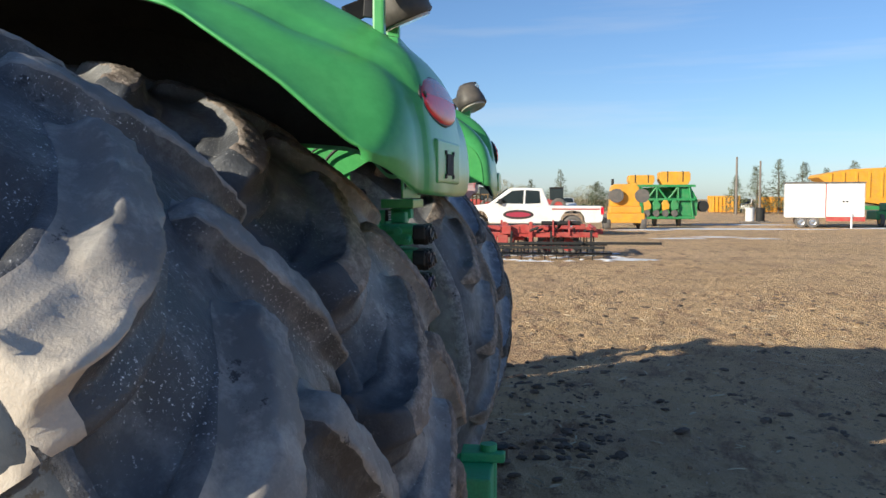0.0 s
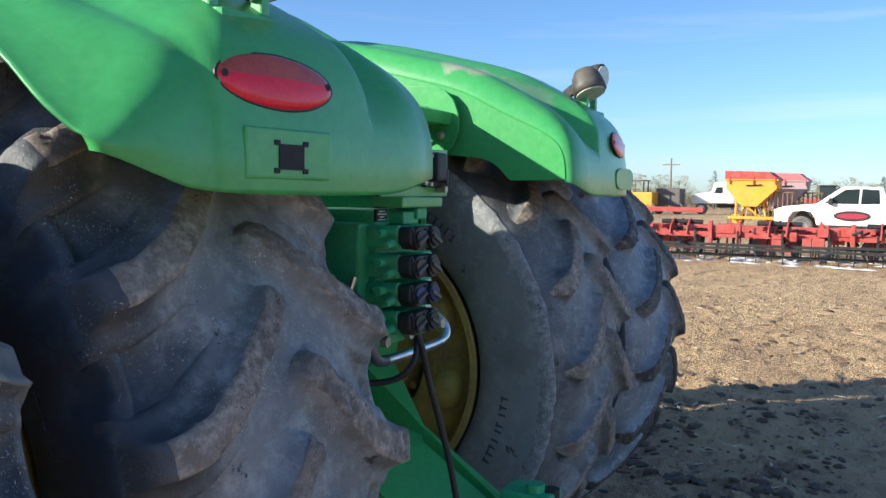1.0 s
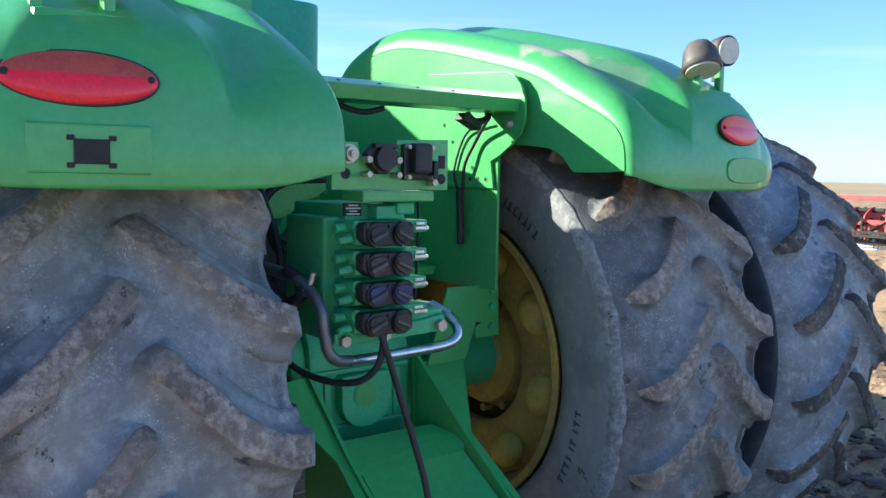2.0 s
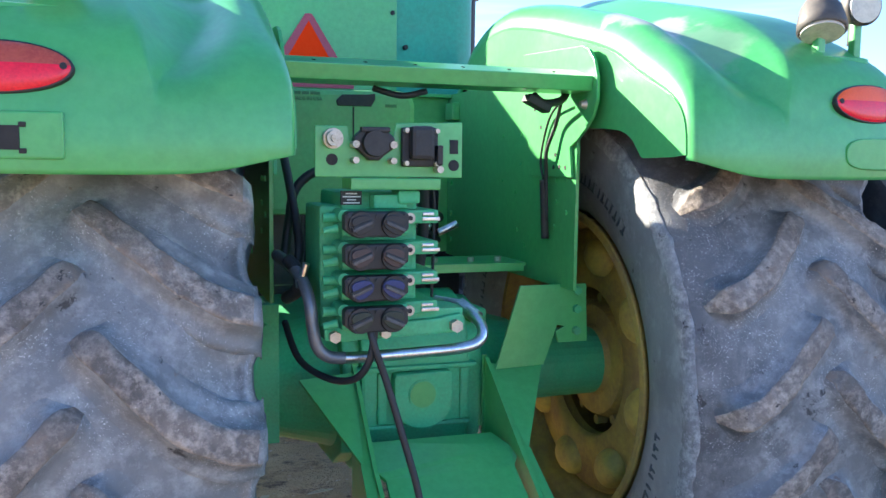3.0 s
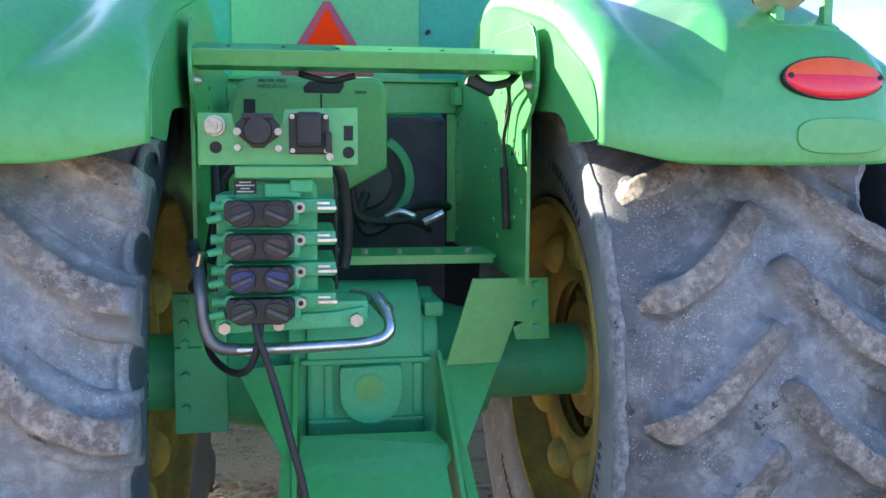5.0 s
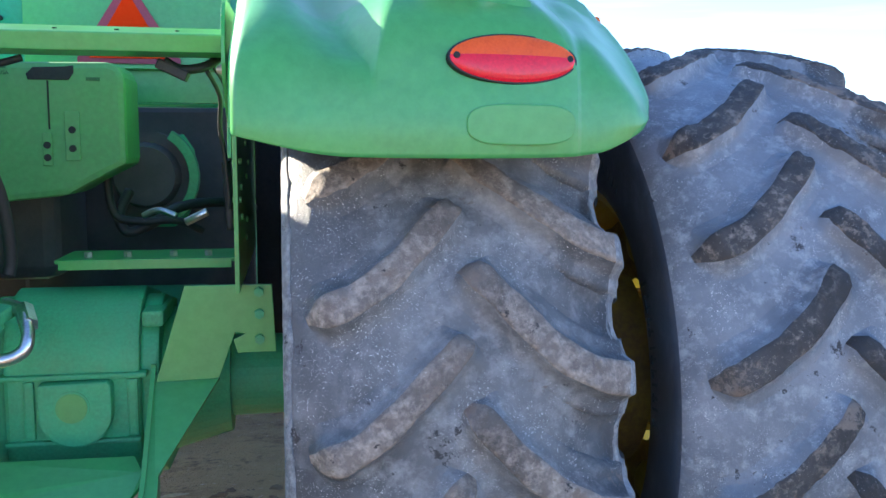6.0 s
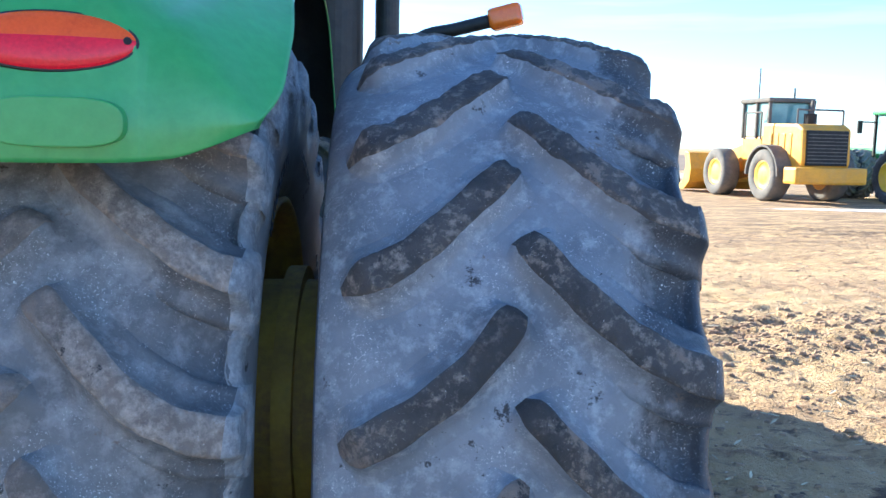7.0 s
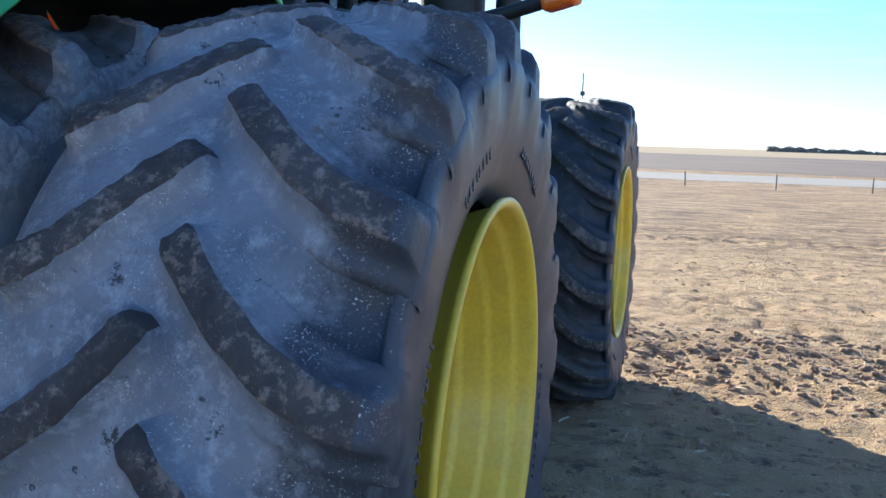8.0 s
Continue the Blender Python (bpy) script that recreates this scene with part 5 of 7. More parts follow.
for k, (x0, x1) in enumerate(((-0.325, -0.297), (-0.333, -0.289), (-0.322, -0.300), (-0.331, -0.291))):
    box(bm, x0, x1, -0.7255, -0.72, 1.6005 - 0.0075 * k - 0.0016, 1.6005 - 0.0075 * k + 0.0016)
part("print_lines", bm, PALE, plate)
bm = bmesh.new()
slab(bm, [(-0.385, 1.245), (-0.385, 1.275), (-0.33, 1.278), (-0.1, 1.287), (-0.03, 1.298), (-0.02, 1.272), (-0.04, 1.25), (-0.1, 1.247), (-0.34, 1.24)], "y", -0.76, -0.70, 0.006)
box(bm, -0.2, -0.02, -0.74, -0.6, 1.28, 1.31, 0.006)
bar = part("mounting_bar", bm, GREEN_CAST, remotes)
for x, z, r in ((-0.362, 1.256, 0.015), (-0.236, 1.26, 0.014), (-0.05, 1.268, 0.017)):
    bm = bmesh.new()
    rod(bm, (x, -0.78, z), (x, -0.755, z), r, None, 6)
    part("bolt", bm, BOLT, bar)
part("guard_rod", pipe_mesh("guard_rod", [(-0.2, -0.72, 1.615), (-0.12, -0.72, 1.615), (-0.098, -0.72, 1.605), (-0.096, -0.72, 1.5), (-0.096, -0.71, 1.335)], 0.004, DARK), None, remotes)
part("return_pipe", pipe_mesh("return_pipe", [(-0.385, -0.757, 1.212), (-0.34, -0.757, 1.2), (-0.15, -0.757, 1.202), (-0.02, -0.755, 1.208), (0.025, -0.75, 1.225), (0.034, -0.735, 1.255), (0.02, -0.70, 1.285), (0.0, -0.64, 1.3)],
                              0.0145, STEEL, 8, 14), None, remotes, "bright bent steel pipe")
part("return_pipe_end", pipe_mesh("return_pipe_end", [(-0.46, -0.5, 1.43), (-0.435, -0.66, 1.405), (-0.42, -0.74, 1.35), (-0.413, -0.755, 1.28), (-0.402, -0.757, 1.232), (-0.375, -0.757, 1.206), (-0.335, -0.757, 1.2)], 0.0155, HOSE_GREY, 8, 14), None, remotes, "dull grey end of the bent return pipe")
bm = bmesh.new()
rod(bm, (0.03, -0.71, 1.275), (0.005, -0.65, 1.302), 0.021, None, 6)
rod(bm, (0.01, -0.66, 1.298), (-0.05, -0.6, 1.305), 0.017, None, 14)
part("pipe_union", bm, STEEL, remotes)
for nm, pts, r, mt in (
        ("cable", [(-0.29, -0.82, 1.29), (-0.28, -0.835, 1.24), (-0.25, -0.84, 1.15), (-0.215, -0.86, 1.02), (-0.18, -0.88, 0.88), (-0.165, -0.9, 0.74), (-0.15, -0.92, 0.55)], 0.009, HOSE),
        ("cable", [(-0.275, -0.82, 1.28), (-0.29, -0.82, 1.2), (-0.32, -0.78, 1.15), (-0.37, -0.7, 1.14), (-0.42, -0.6, 1.17), (-0.44, -0.5, 1.25)], 0.009, HOSE),
        ("braided_hose", [(-0.13, -0.6, 1.66), (-0.085, -0.58, 1.63), (-0.068, -0.55, 1.57), (-0.06, -0.52, 1.48), (-0.062, -0.5, 1.4), (-0.07, -0.5, 1.36)], 0.016, HOSE),
        ("braided_hose", [(-0.2, -0.4, 1.665), (-0.32, -0.38, 1.655), (-0.39, -0.38, 1.6), (-0.412, -0.4, 1.5), (-0.43, -0.42, 1.4)], 0.013, HOSE),
        ("hose", [(-0.45, -0.62, 1.43), (-0.43, -0.66, 1.40), (-0.43, -0.66, 1.36), (-0.45, -0.6, 1.33)], 0.017, HOSE)):
    part(nm, pipe_mesh(nm, pts, r, mt), None, remotes)
bm = bmesh.new()
rod(bm, (-0.43, -0.70, 1.385), (-0.42, -0.71, 1.43), 0.009, None, 10)
rod(bm, (-0.43, -0.70, 1.37), (-0.432, -0.70, 1.39), 0.014, None, 6)
part("hose_fitting", bm, STEEL, remotes)

# ---------------------------------------------------------------- rear axle and drawbar frame
bm = bmesh.new()
prof = [(0.22, 1.2)] + [(-0.02 - 0.242 * math.sin(q) ** 0.8, 1.06 + 0.205 * math.cos(q)) for q in [math.pi / 2 * k / 12 for k in range(1, 13)]] + [(-0.262, 0.86), (-0.24, 0.76), (-0.1, 0.68), (0.22, 0.66)]
slab(bm, prof, "x", -0.17, 0.185, 0.012)
axle = part("axle_housing", bm, GREEN_CAST, tractor, "green cast rear axle housing")
for x0, x1 in ((0.183, 0.235), (-0.225, -0.168)):
    bm = bmesh.new()
    slab(bm, [(y * 0.92, 0.95 + (z - 0.95) * 0.92) for y, z in prof], "x", x0, x1, 0.01)
    part("axle_flange", bm, GREEN_CAST, axle)
for block in ((-0.19, 0.205, -0.278, -0.2, 1.036, 1.052, 0.006), (-0.17, 0.185, -0.275, -0.2, 0.852, 0.868, 0.006), (0.19, 0.25, -0.24, 0.0, 1.17, 1.215, 0.01),
              (-0.12, -0.09, -0.272, -0.2, 0.87, 1.035, 0.008), (0.15, 0.18, -0.272, -0.2, 0.87, 1.035, 0.008)):
    bm = bmesh.new()
    box(bm, *block)
    part("cast_rib", bm, GREEN_CAST, axle)
bm = bmesh.new()
shape = [(-0.075, 1.02), (-0.07, 1.032), (0.105, 1.036), (0.115, 1.024)]
shape += [(0.02 + 0.095 * math.cos(a), 0.945 - 0.09 * math.sin(a)) for a in [math.pi * k / 12 for k in range(13)]]
slab(bm, shape, "y", -0.305, -0.25, 0.006)
boss = part("drive_cover", bm, GREEN_CAST, axle, "rounded cover boss on the housing")
bm = bmesh.new()
rod(bm, (0.014, -0.309, 0.968), (0.014, -0.295, 0.968), 0.046, None, 32)
part("bore", bm, GREEN_CAST, axle)
bm = bmesh.new()
rod(bm, (0.014, -0.3115, 0.968), (0.014, -0.30, 0.968), 0.041, None, 32)
part("bore_plug", bm, GREEN, axle)
for side in (-1, 1):
    bm = bmesh.new()
    rod(bm, (side * 0.2, 0, AXLE_Z), (side * 0.42, 0, AXLE_Z), 0.23, 0.17, 36)
    rod(bm, (side * 0.42, 0, AXLE_Z), (side * 0.95, 0, AXLE_Z), 0.125, 0.12, 32)
    rod(bm, (side * 0.95, 0, AXLE_Z), (side * 1.9, 0, AXLE_Z), 0.09, None, 24)
    tube = part("axle_tube", bm, GREEN_CAST, tractor, "green cast axle tube")
    bm = bmesh.new()
    rod(bm, (side * 1.2, 0, AXLE_Z), (side * 1.66, 0, AXLE_Z), 0.33, None, 40)
    drum = part("dual_spacer", bm, YELLOW_DIRTY, tractor, "soiled yellow spacer drum between the duals")
    bm = bmesh.new()
    rod(bm, (side * 1.33, 0, AXLE_Z), (side * 1.38, 0, AXLE_Z), 0.37, None, 40)
    part("spacer_flange", bm, YELLOW_DIRTY, drum)
bm = bmesh.new()
box(bm, -0.565, -0.41, -0.2, -0.16, 0.82, 1.25, 0.004)
box(bm, -0.56, -0.48, -0.22, -0.2, 1.06, 1.09, 0.004)
for z in (1.1, 1.16, 1.22, 1.0, 0.9):
    rod(bm, (-0.53, -0.225, z), (-0.53, -0.2, z), 0.014, None, 6)
for x in (-0.45,):
    rod(bm, (x, -0.225, 1.18), (x, -0.2, 1.18), 0.014, None, 6)
part("axle_clamp", bm, GREEN_CAST, tractor, "bolted green clamp plate on the axle")
bm = bmesh.new()
slab(bm, [(0.24, 1.04), (0.32, 1.30), (0.55, 1.30), (0.558, 1.113), (0.455, 1.113), (0.445, 1.15), (0.475, 1.165), (0.45, 1.17), (0.405, 1.045)], "y", -0.345, -0.335, 0.002)
arm = part("hanger_plate", bm, GREEN, tractor, "angular green hanger plate")
for z in (1.28, 1.22, 1.15):
    bm = bmesh.new()
    rod(bm, (0.515, -0.36, z), (0.515, -0.34, z), 0.014, None, 6)
    part("bolt", bm, GREEN_CAST, arm)

def sheet(bm, corners, thick, way=(0, 0, -1)):
    """A flat plate from its corners, thickened along way."""
    d = Vector(way) * thick
    lo = [bm.verts.new(Vector(c)) for c in corners]
    hi = [bm.verts.new(Vector(c) + d) for c in corners]
    bm.faces.new(lo)
    bm.faces.new(hi[::-1])
    for i in range(len(lo)):
        j = (i + 1) % len(lo)
        bm.faces.new((lo[j], lo[i], hi[i], hi[j]))


for side in (-1, 1):
    x0, x1 = (0.232, 0.405) if side > 0 else (-0.205, -0.372)
    kx = 0.238 if side > 0 else -0.212
    bm = bmesh.new()
    sheet(bm, [(x0, -0.305, 1.05), (x1, -0.33, 1.045), (kx + side * 0.022, -0.555, 0.845), (kx, -0.555, 0.85)], 0.012, (0, 0.7, -0.7))
    cheek = part("drawbar_cheek", bm, GREEN, tractor, "sloping green side plate of the drawbar frame")
    bm = bmesh.new()
    sheet(bm, [(kx, -0.548, 0.856), (kx + side * 0.03, -0.548, 0.852), (kx + side * 0.05, -0.92, 0.60), (kx + side * 0.02, -0.92, 0.604)], 0.012, (0, 0.5, -0.85))
    part("edge_strip", bm, GREEN, cheek)
    bm = bmesh.new()
    sheet(bm, [(x0 - side * 0.012, -0.29, 1.075), (x0, -0.29, 1.075), (x0, -0.29, 0.80), (x0 - side * 0.012, -0.29, 0.80)], 0.012, (0, 1, 0))
    part("upright", bm, GREEN, cheek)
    bm = bmesh.new()
    sheet(bm, [(x0 - side * 0.01, -0.30, 1.07), (kx - side * 0.01, -0.56, 0.86), (kx - side * 0.01, -0.93, 0.6), (kx - side * 0.01, -0.93, 0.42), (x0 - side * 0.01, -0.3, 0.5)], 0.012, (side, 0, 0))
    part("web", bm, GREEN, cheek)
bm = bmesh.new()
sheet(bm, [(-0.187, -0.43, 0.872), (0.192, -0.43, 0.868), (0.222, -0.50, 0.85), (-0.195, -0.50, 0.846)], 0.012, (0, 0.3, -0.95))
sheet(bm, [(-0.195, -0.50, 0.846), (0.222, -0.50, 0.85), (0.222, -0.56, 0.832), (0.205, -0.58, 0.815), (0.215, -0.92, 0.595), (-0.19, -0.92, 0.59), (-0.178, -0.58, 0.812), (-0.195, -0.56, 0.825)], 0.012, (0, 0.5, -0.85))
part("drawbar_cover", bm, GREEN, tractor, "sloping green cover plate over the drawbar")
bm = bmesh.new()
box(bm, -0.08, 0.1, -1.0, -0.2, 0.42, 0.50, 0.008)
box(bm, -0.06, 0.24, -1.02, -0.88, 0.56, 0.70, 0.01)
box(bm, 0.12, 0.24, -1.06, -0.9, 0.70, 0.735, 0.008)
rod(bm, (0.16, -1.0, 0.45), (0.16, -1.0, 0.76), 0.03, None, 18)
part("drawbar", bm, GREEN_CAST, tractor, "heavy green drawbar with a hitch block")
bm = bmesh.new()
rod(bm, (0.19, -1.04, 0.70), (0.19, -1.04, 0.742), 0.028, None, 18)
part("hitch_pin_hole", bm, DARK, tractor)

# ---------------------------------------------------------------- front half: cab, bonnet, stacks, marker lamp
bm = bmesh.new()
box(bm, -0.42, 0.42, 1.1, 5.2, 0.75, 1.2, 0.03)
box(bm, -0.3, 0.3, 0.2, 1.3, 0.75, 1.1, 0.03)
part("chassis", bm, GREEN_CAST, tractor, m=FRONT)
bm = bmesh.new()
for side in (-1, 1):
    rod(bm, (side * 0.3, 3.85, AXLE_Z), (side * 1.9, 3.85, AXLE_Z), 0.13, None, 24)
part("front_axle", bm, GREEN_CAST, tractor, m=FRONT)
bm = bmesh.new()
box(bm, -0.5, 0.5, 3.4, 5.9, 1.3, 2.3, 0.12, segs=3)
part("bonnet", bm, GREEN, tractor, "long green bonnet", m=FRONT)
bm = bmesh.new()
box(bm, -0.85, 0.85, 1.8, 3.4, 1.75, 2.25, 0.05)
cab = part("cab_base", bm, GREEN, tractor, m=FRONT)
bm = bmesh.new()
box(bm, -0.95, 0.95, 1.6, 3.6, 3.5, 3.7, 0.06, segs=3)
part("cab_roof", bm, GREEN, tractor, "green cab roof", m=FRONT)
for x, y in ((-0.82, 1.83), (0.82, 1.83), (-0.82, 3.37), (0.82, 3.37), (-0.83, 2.5), (0.83, 2.5)):
    bm = bmesh.new()
    box(bm, x - 0.035, x + 0.035, y - 0.035, y + 0.035, 2.2, 3.55, 0.01)
    part("cab_post", bm, BLACK, cab)
bm = bmesh.new()
box(bm, -0.3, 0.3, 2.2, 2.8, 2.2, 2.45, 0.05)
box(bm, -0.28, 0.28, 2.15, 2.3, 2.4, 3.0, 0.06)
part("seat", bm, BLACK, cab)
for nm, c in (("side_glass", [(-0.84, 1.86), (-0.84, 3.34)]), ("side_glass", [(0.84, 1.86), (0.84, 3.34)]), ("rear_glass", [(-0.79, 1.83), (0.79, 1.83)]), ("windscreen", [(-0.79, 3.39), (0.79, 3.39)])):
    bm = bmesh.new()
    (xa, ya), (xb, yb) = c
    sheet(bm, [(xa, ya, 2.25), (xb, yb, 2.25), (xb, yb, 3.5), (xa, ya, 3.5)], 0.006, (0, 1, 0) if ya == yb else (1, 0, 0))
    part(nm, bm, GLASS, cab, "greenish tinted cab glass")
bm = bmesh.new()
rod(bm, (1.13, 3.45, 1.3), (1.13, 3.45, 3.62), 0.085, None, 24)
rod(bm, (1.13, 3.45, 1.6), (1.13, 3.45, 1.7), 0.1, 0.205, 32)
rod(bm, (1.13, 3.45, 1.7), (1.13, 3.45, 2.95), 0.205, None, 32)
rod(bm, (1.13, 3.45, 2.95), (1.13, 3.45, 3.05), 0.205, 0.09, 32)
part("exhaust_pipe", bm, BLACK, tractor, "black upright exhaust stack", m=FRONT)
bm = bmesh.new()
rod(bm, (1.49, 3.45, 1.7), (1.49, 3.45, 2.9), 0.08, None, 24)
rod(bm, (1.49, 3.45, 2.9), (1.49, 3.45, 3.1), 0.11, 0.1, 24)
rod(bm, (0.5, 3.45, 1.9), (1.49, 3.45, 1.9), 0.05, None, 16)
part("air_intake", bm, BLACK, tractor, "black upright air intake", m=FRONT)
bm = bmesh.new()
rod(bm, (1.15, 3.0, 3.3), (1.6, 3.05, 3.3), 0.025, None, 10)
rod(bm, (0.9, 3.2, 3.35), (1.2, 3.0, 3.3), 0.025, None, 10)
box(bm, 1.45, 1.7, 3.0, 3.08, 3.1, 3.5, 0.02)
part("mirror", bm, BLACK, tractor, "black wing mirror on an arm", m=FRONT)
marker = new("marker_lamp")
marker.parent = tractor
tagged(marker, "amber marker lamp at the end of a black arm")
part("arm", pipe_mesh("arm", [(2.04, 1.655, 2.255), (1.88, 1.71, 2.218), (1.72, 1.76, 2.18), (1.6, 1.8, 2.05), (1.5, 1.84, 1.85), (1.3, 1.9, 1.75), (1.1, 1.95, 1.72)], 0.031, BLACK, 6, 14), None, marker)
bm = bmesh.new()
box(bm, 0.0, 0.155, -0.05, 0.05, -0.05, 0.05, 0.025, pose(2.035, 1.656, 2.254, 0, -13, -16), segs=3)
part("lens", bm, AMBER_GLOW, marker, "orange plastic lens", smooth=True)
bm = bmesh.new()
box(bm, 0.5, 1.2, 1.9, 2.1, 1.6, 2.08, 0.03)
part("platform", bm, BLACK, tractor, "black platform beside the cab", m=FRONT)

# ---------------------------------------------------------------- ground
def ruts(x, y):
    """Wheel tracks and the churned strip beside the tractor."""
    if abs(x) > 40 or abs(y) > 40:
        return 0.0
    z = 0.0
    churn = math.exp(-((y - 5.2 - 0.05 * x) / 0.75) ** 2) * (1 if 0 < x < 30 else 0)
    z += churn * (0.07 * noise.noise((x * 1.6, y * 5.0, 7)) + 0.06 * abs(noise.noise((x * 4, y * 7, 5))) - 0.03)
    for R in (5.4, 6.3, 8.6):
        d = math.hypot(x - 6.0, y - 12.5) - R
        if abs(d) < 0.34 and x > 2.5:
            a = math.atan2(y - 12.5, x - 6.0) * R
            z -= (0.012 + 0.04 * max(0.0, math.sin((a + abs(d) * 0.6) * 17)) * (0.5 + noise.noise((x, y, 1)))) * min(1.0, (0.34 - abs(d)) / 0.08)
    for c, wd, amp in ((8.0, 0.3, 0.03), (10.4, 0.3, 0.035), (14.5, 0.4, 0.05), (3.2, 0.2, 0.02)):
        d = (y - c - 0.04 * x + 0.3 * math.sin(x * 0.15)) / wd
        z -= amp * math.exp(-d * d) * (0.6 + 0.4 * math.sin(x * 18)) * (1 if x > 0 else 0.3)
    return z


def ground_z(x, y):
    near = math.exp(-(x * x + y * y) / 1600)
    if near < 0.01:
        return 0.0
    z = noise.noise((x * 1.3, y * 1.3, 0)) * 0.024 + noise.noise((x * 3, y * 4.5, 3)) * 0.024
    if abs(x - 4.5) < 15 and abs(y - 2) < 15:
        z += 0.024 * abs(noise.noise((x * 4.5, y * 7, 9))) + 0.013 * noise.noise((x * 8, y * 8, 2))
    if 1.8 < x < 13 and -7.5 < y < 1.6:
        z += (0.045 * abs(noise.noise((x * 3.6, y * 5.2, 6))) + 0.03 * abs(noise.noise((x * 8, y * 9, 8))) - 0.02) * min(1.0, (x - 1.8) / 0.5, (1.6 - y) / 0.5)
    if 1.8 < x < 9 and -1.5 < y < 5.5:
        z += 0.05 * abs(noise.noise((x * 5.5, y * 9, 4))) * min(1.0, (x - 1.8) / 0.6)
    return z * near + ruts(x, y)


N, CORE, HALF = 640, 250, 14.0
def far(i):
    """Even steps near the tractor, growing ones out to the horizon."""
    a = abs(i)
    step = HALF / CORE
    v = a * step if a <= CORE else HALF + step * 1.112 * (1.112 ** (a - CORE) - 1) / 0.112 
    return math.copysign(v, i)
gv, gf = [], []
GX, GY = 4.5, 2.0
for i in range(N + 1):
    for k in range(N + 1):
        x, y = GX + far(i - N // 2), GY + far(k - N // 2)
        gv.append((x, y, ground_z(x, y)))
for i in range(N):
    for k in range(N):
        a = i * (N + 1) + k
        gf.append((a, a + N + 1, a + N + 2, a + 1))
ground = tagged(new("ground", mesh_of("ground", gv, gf, SOIL, smooth=True)), "dry brown trampled soil of an open yard", "ground", kind="structure")

# ---------------------------------------------------------------- clods, straw and snow on the ground
rnd = random.Random(11)
cv, cf = [], []
for k in range(9700):
    # near patch behind and beside the tractor, and the churned strip to its right
    pick = rnd.random()
    if k >= 9000:
        x, y, big = rnd.uniform(2.1, 7.5), rnd.uniform(1.0, 4.8), 0.026
    elif pick < 0.45:
        x, y, big = rnd.uniform(1.5, 14), rnd.uniform(-7, 1.5), 0.016
    elif pick < 0.8:
        x, big = rnd.uniform(1.5, 14), 0.034
        y = 5.2 + 0.05 * x + rnd.choice((-0.9, -0.35, 0.1, 0.6)) + rnd.gauss(0, 0.22)
    elif pick < 0.9:
        x, y, big = rnd.uniform(-1.2, 1.2), rnd.uniform(-0.6, 1.5), 0.025
    else:
        x, y, big = rnd.uniform(2, 20), rnd.uniform(7, 18), 0.022
    s_ = big * rnd.uniform(0.35, 1.3)
    c = Vector((x, y, ground_z(x, y)))
    b = len(cv)
    q = [Vector((rnd.uniform(0.8, 1.7) * s_ * math.cos(a), rnd.uniform(0.6, 1.2) * s_ * math.sin(a), 0)) for a in (0, 1.25, 2.5, 3.8, 5.0)]
    cv += [c + p + Vector((0, 0, -0.005)) for p in q] + [c + p * 0.6 + Vector((0, 0, s_ * rnd.uniform(0.22, 0.55))) for p in q]
    for i in range(5):
        j = (i + 1) % 5
        cf.append((b + i, b + j, b + 5 + j, b + 5 + i))
    cf.append(tuple(b + 5 + i for i in range(5)))
tagged(new("soil_clods", mesh_of("soil_clods", cv, cf, CLOD)), "loose brown clods of dry soil lying on the yard", "soil", kind="stuff")
CLOD_DARK = material("damp_soil_clod", (0.08, 0.058, 0.041), 0.9, second=(0.17, 0.12, 0.082), scale=9, fine=90, bump=0.5, dist=0.006)
dv, df = [], []
for k in range(1450):
    x, y = (rnd.uniform(2.0, 12.5), rnd.uniform(-6.8, 1.6)) if k < 900 else (rnd.uniform(2.5, 4.8), rnd.uniform(-1.7, 1.3))
    s_ = 0.012 + 0.034 * rnd.random() ** 2.2
    if noise.noise((x * 0.7, y * 0.9, 21)) < -0.05:
        s_ *= 0.5
    c, turn, long_ = Vector((x, y, ground_z(x, y))), rnd.uniform(0, 3.1), rnd.uniform(1.0, 2.1)
    b, sides = len(dv), 7
    for up_, wide in ((-0.2, 1.0), (0.3, 1.05), (0.62, 0.62)):
        for i in range(sides):
            a = 2 * math.pi * i / sides
            r = s_ * wide * rnd.uniform(0.72, 1.2)
            p, q = r * long_ * math.cos(a), r * math.sin(a)
            dv.append(c + Vector((p * math.cos(turn) - q * math.sin(turn), p * math.sin(turn) + q * math.cos(turn), s_ * (up_ + rnd.uniform(-0.15, 0.15)))))
    for ring in (0, sides):
        for i in range(sides):
            j = (i + 1) % sides
            df.append((b + ring + i, b + ring + j, b + ring + sides + j, b + ring + sides + i))
    df.append(tuple(b + 2 * sides + i for i in range(sides)))
tagged(new("dark_clods", mesh_of("dark_clods", dv, df, CLOD_DARK)), "dark damp crumbs of soil lying on the yard", "soil", kind="stuff")
sv, sf = [], []
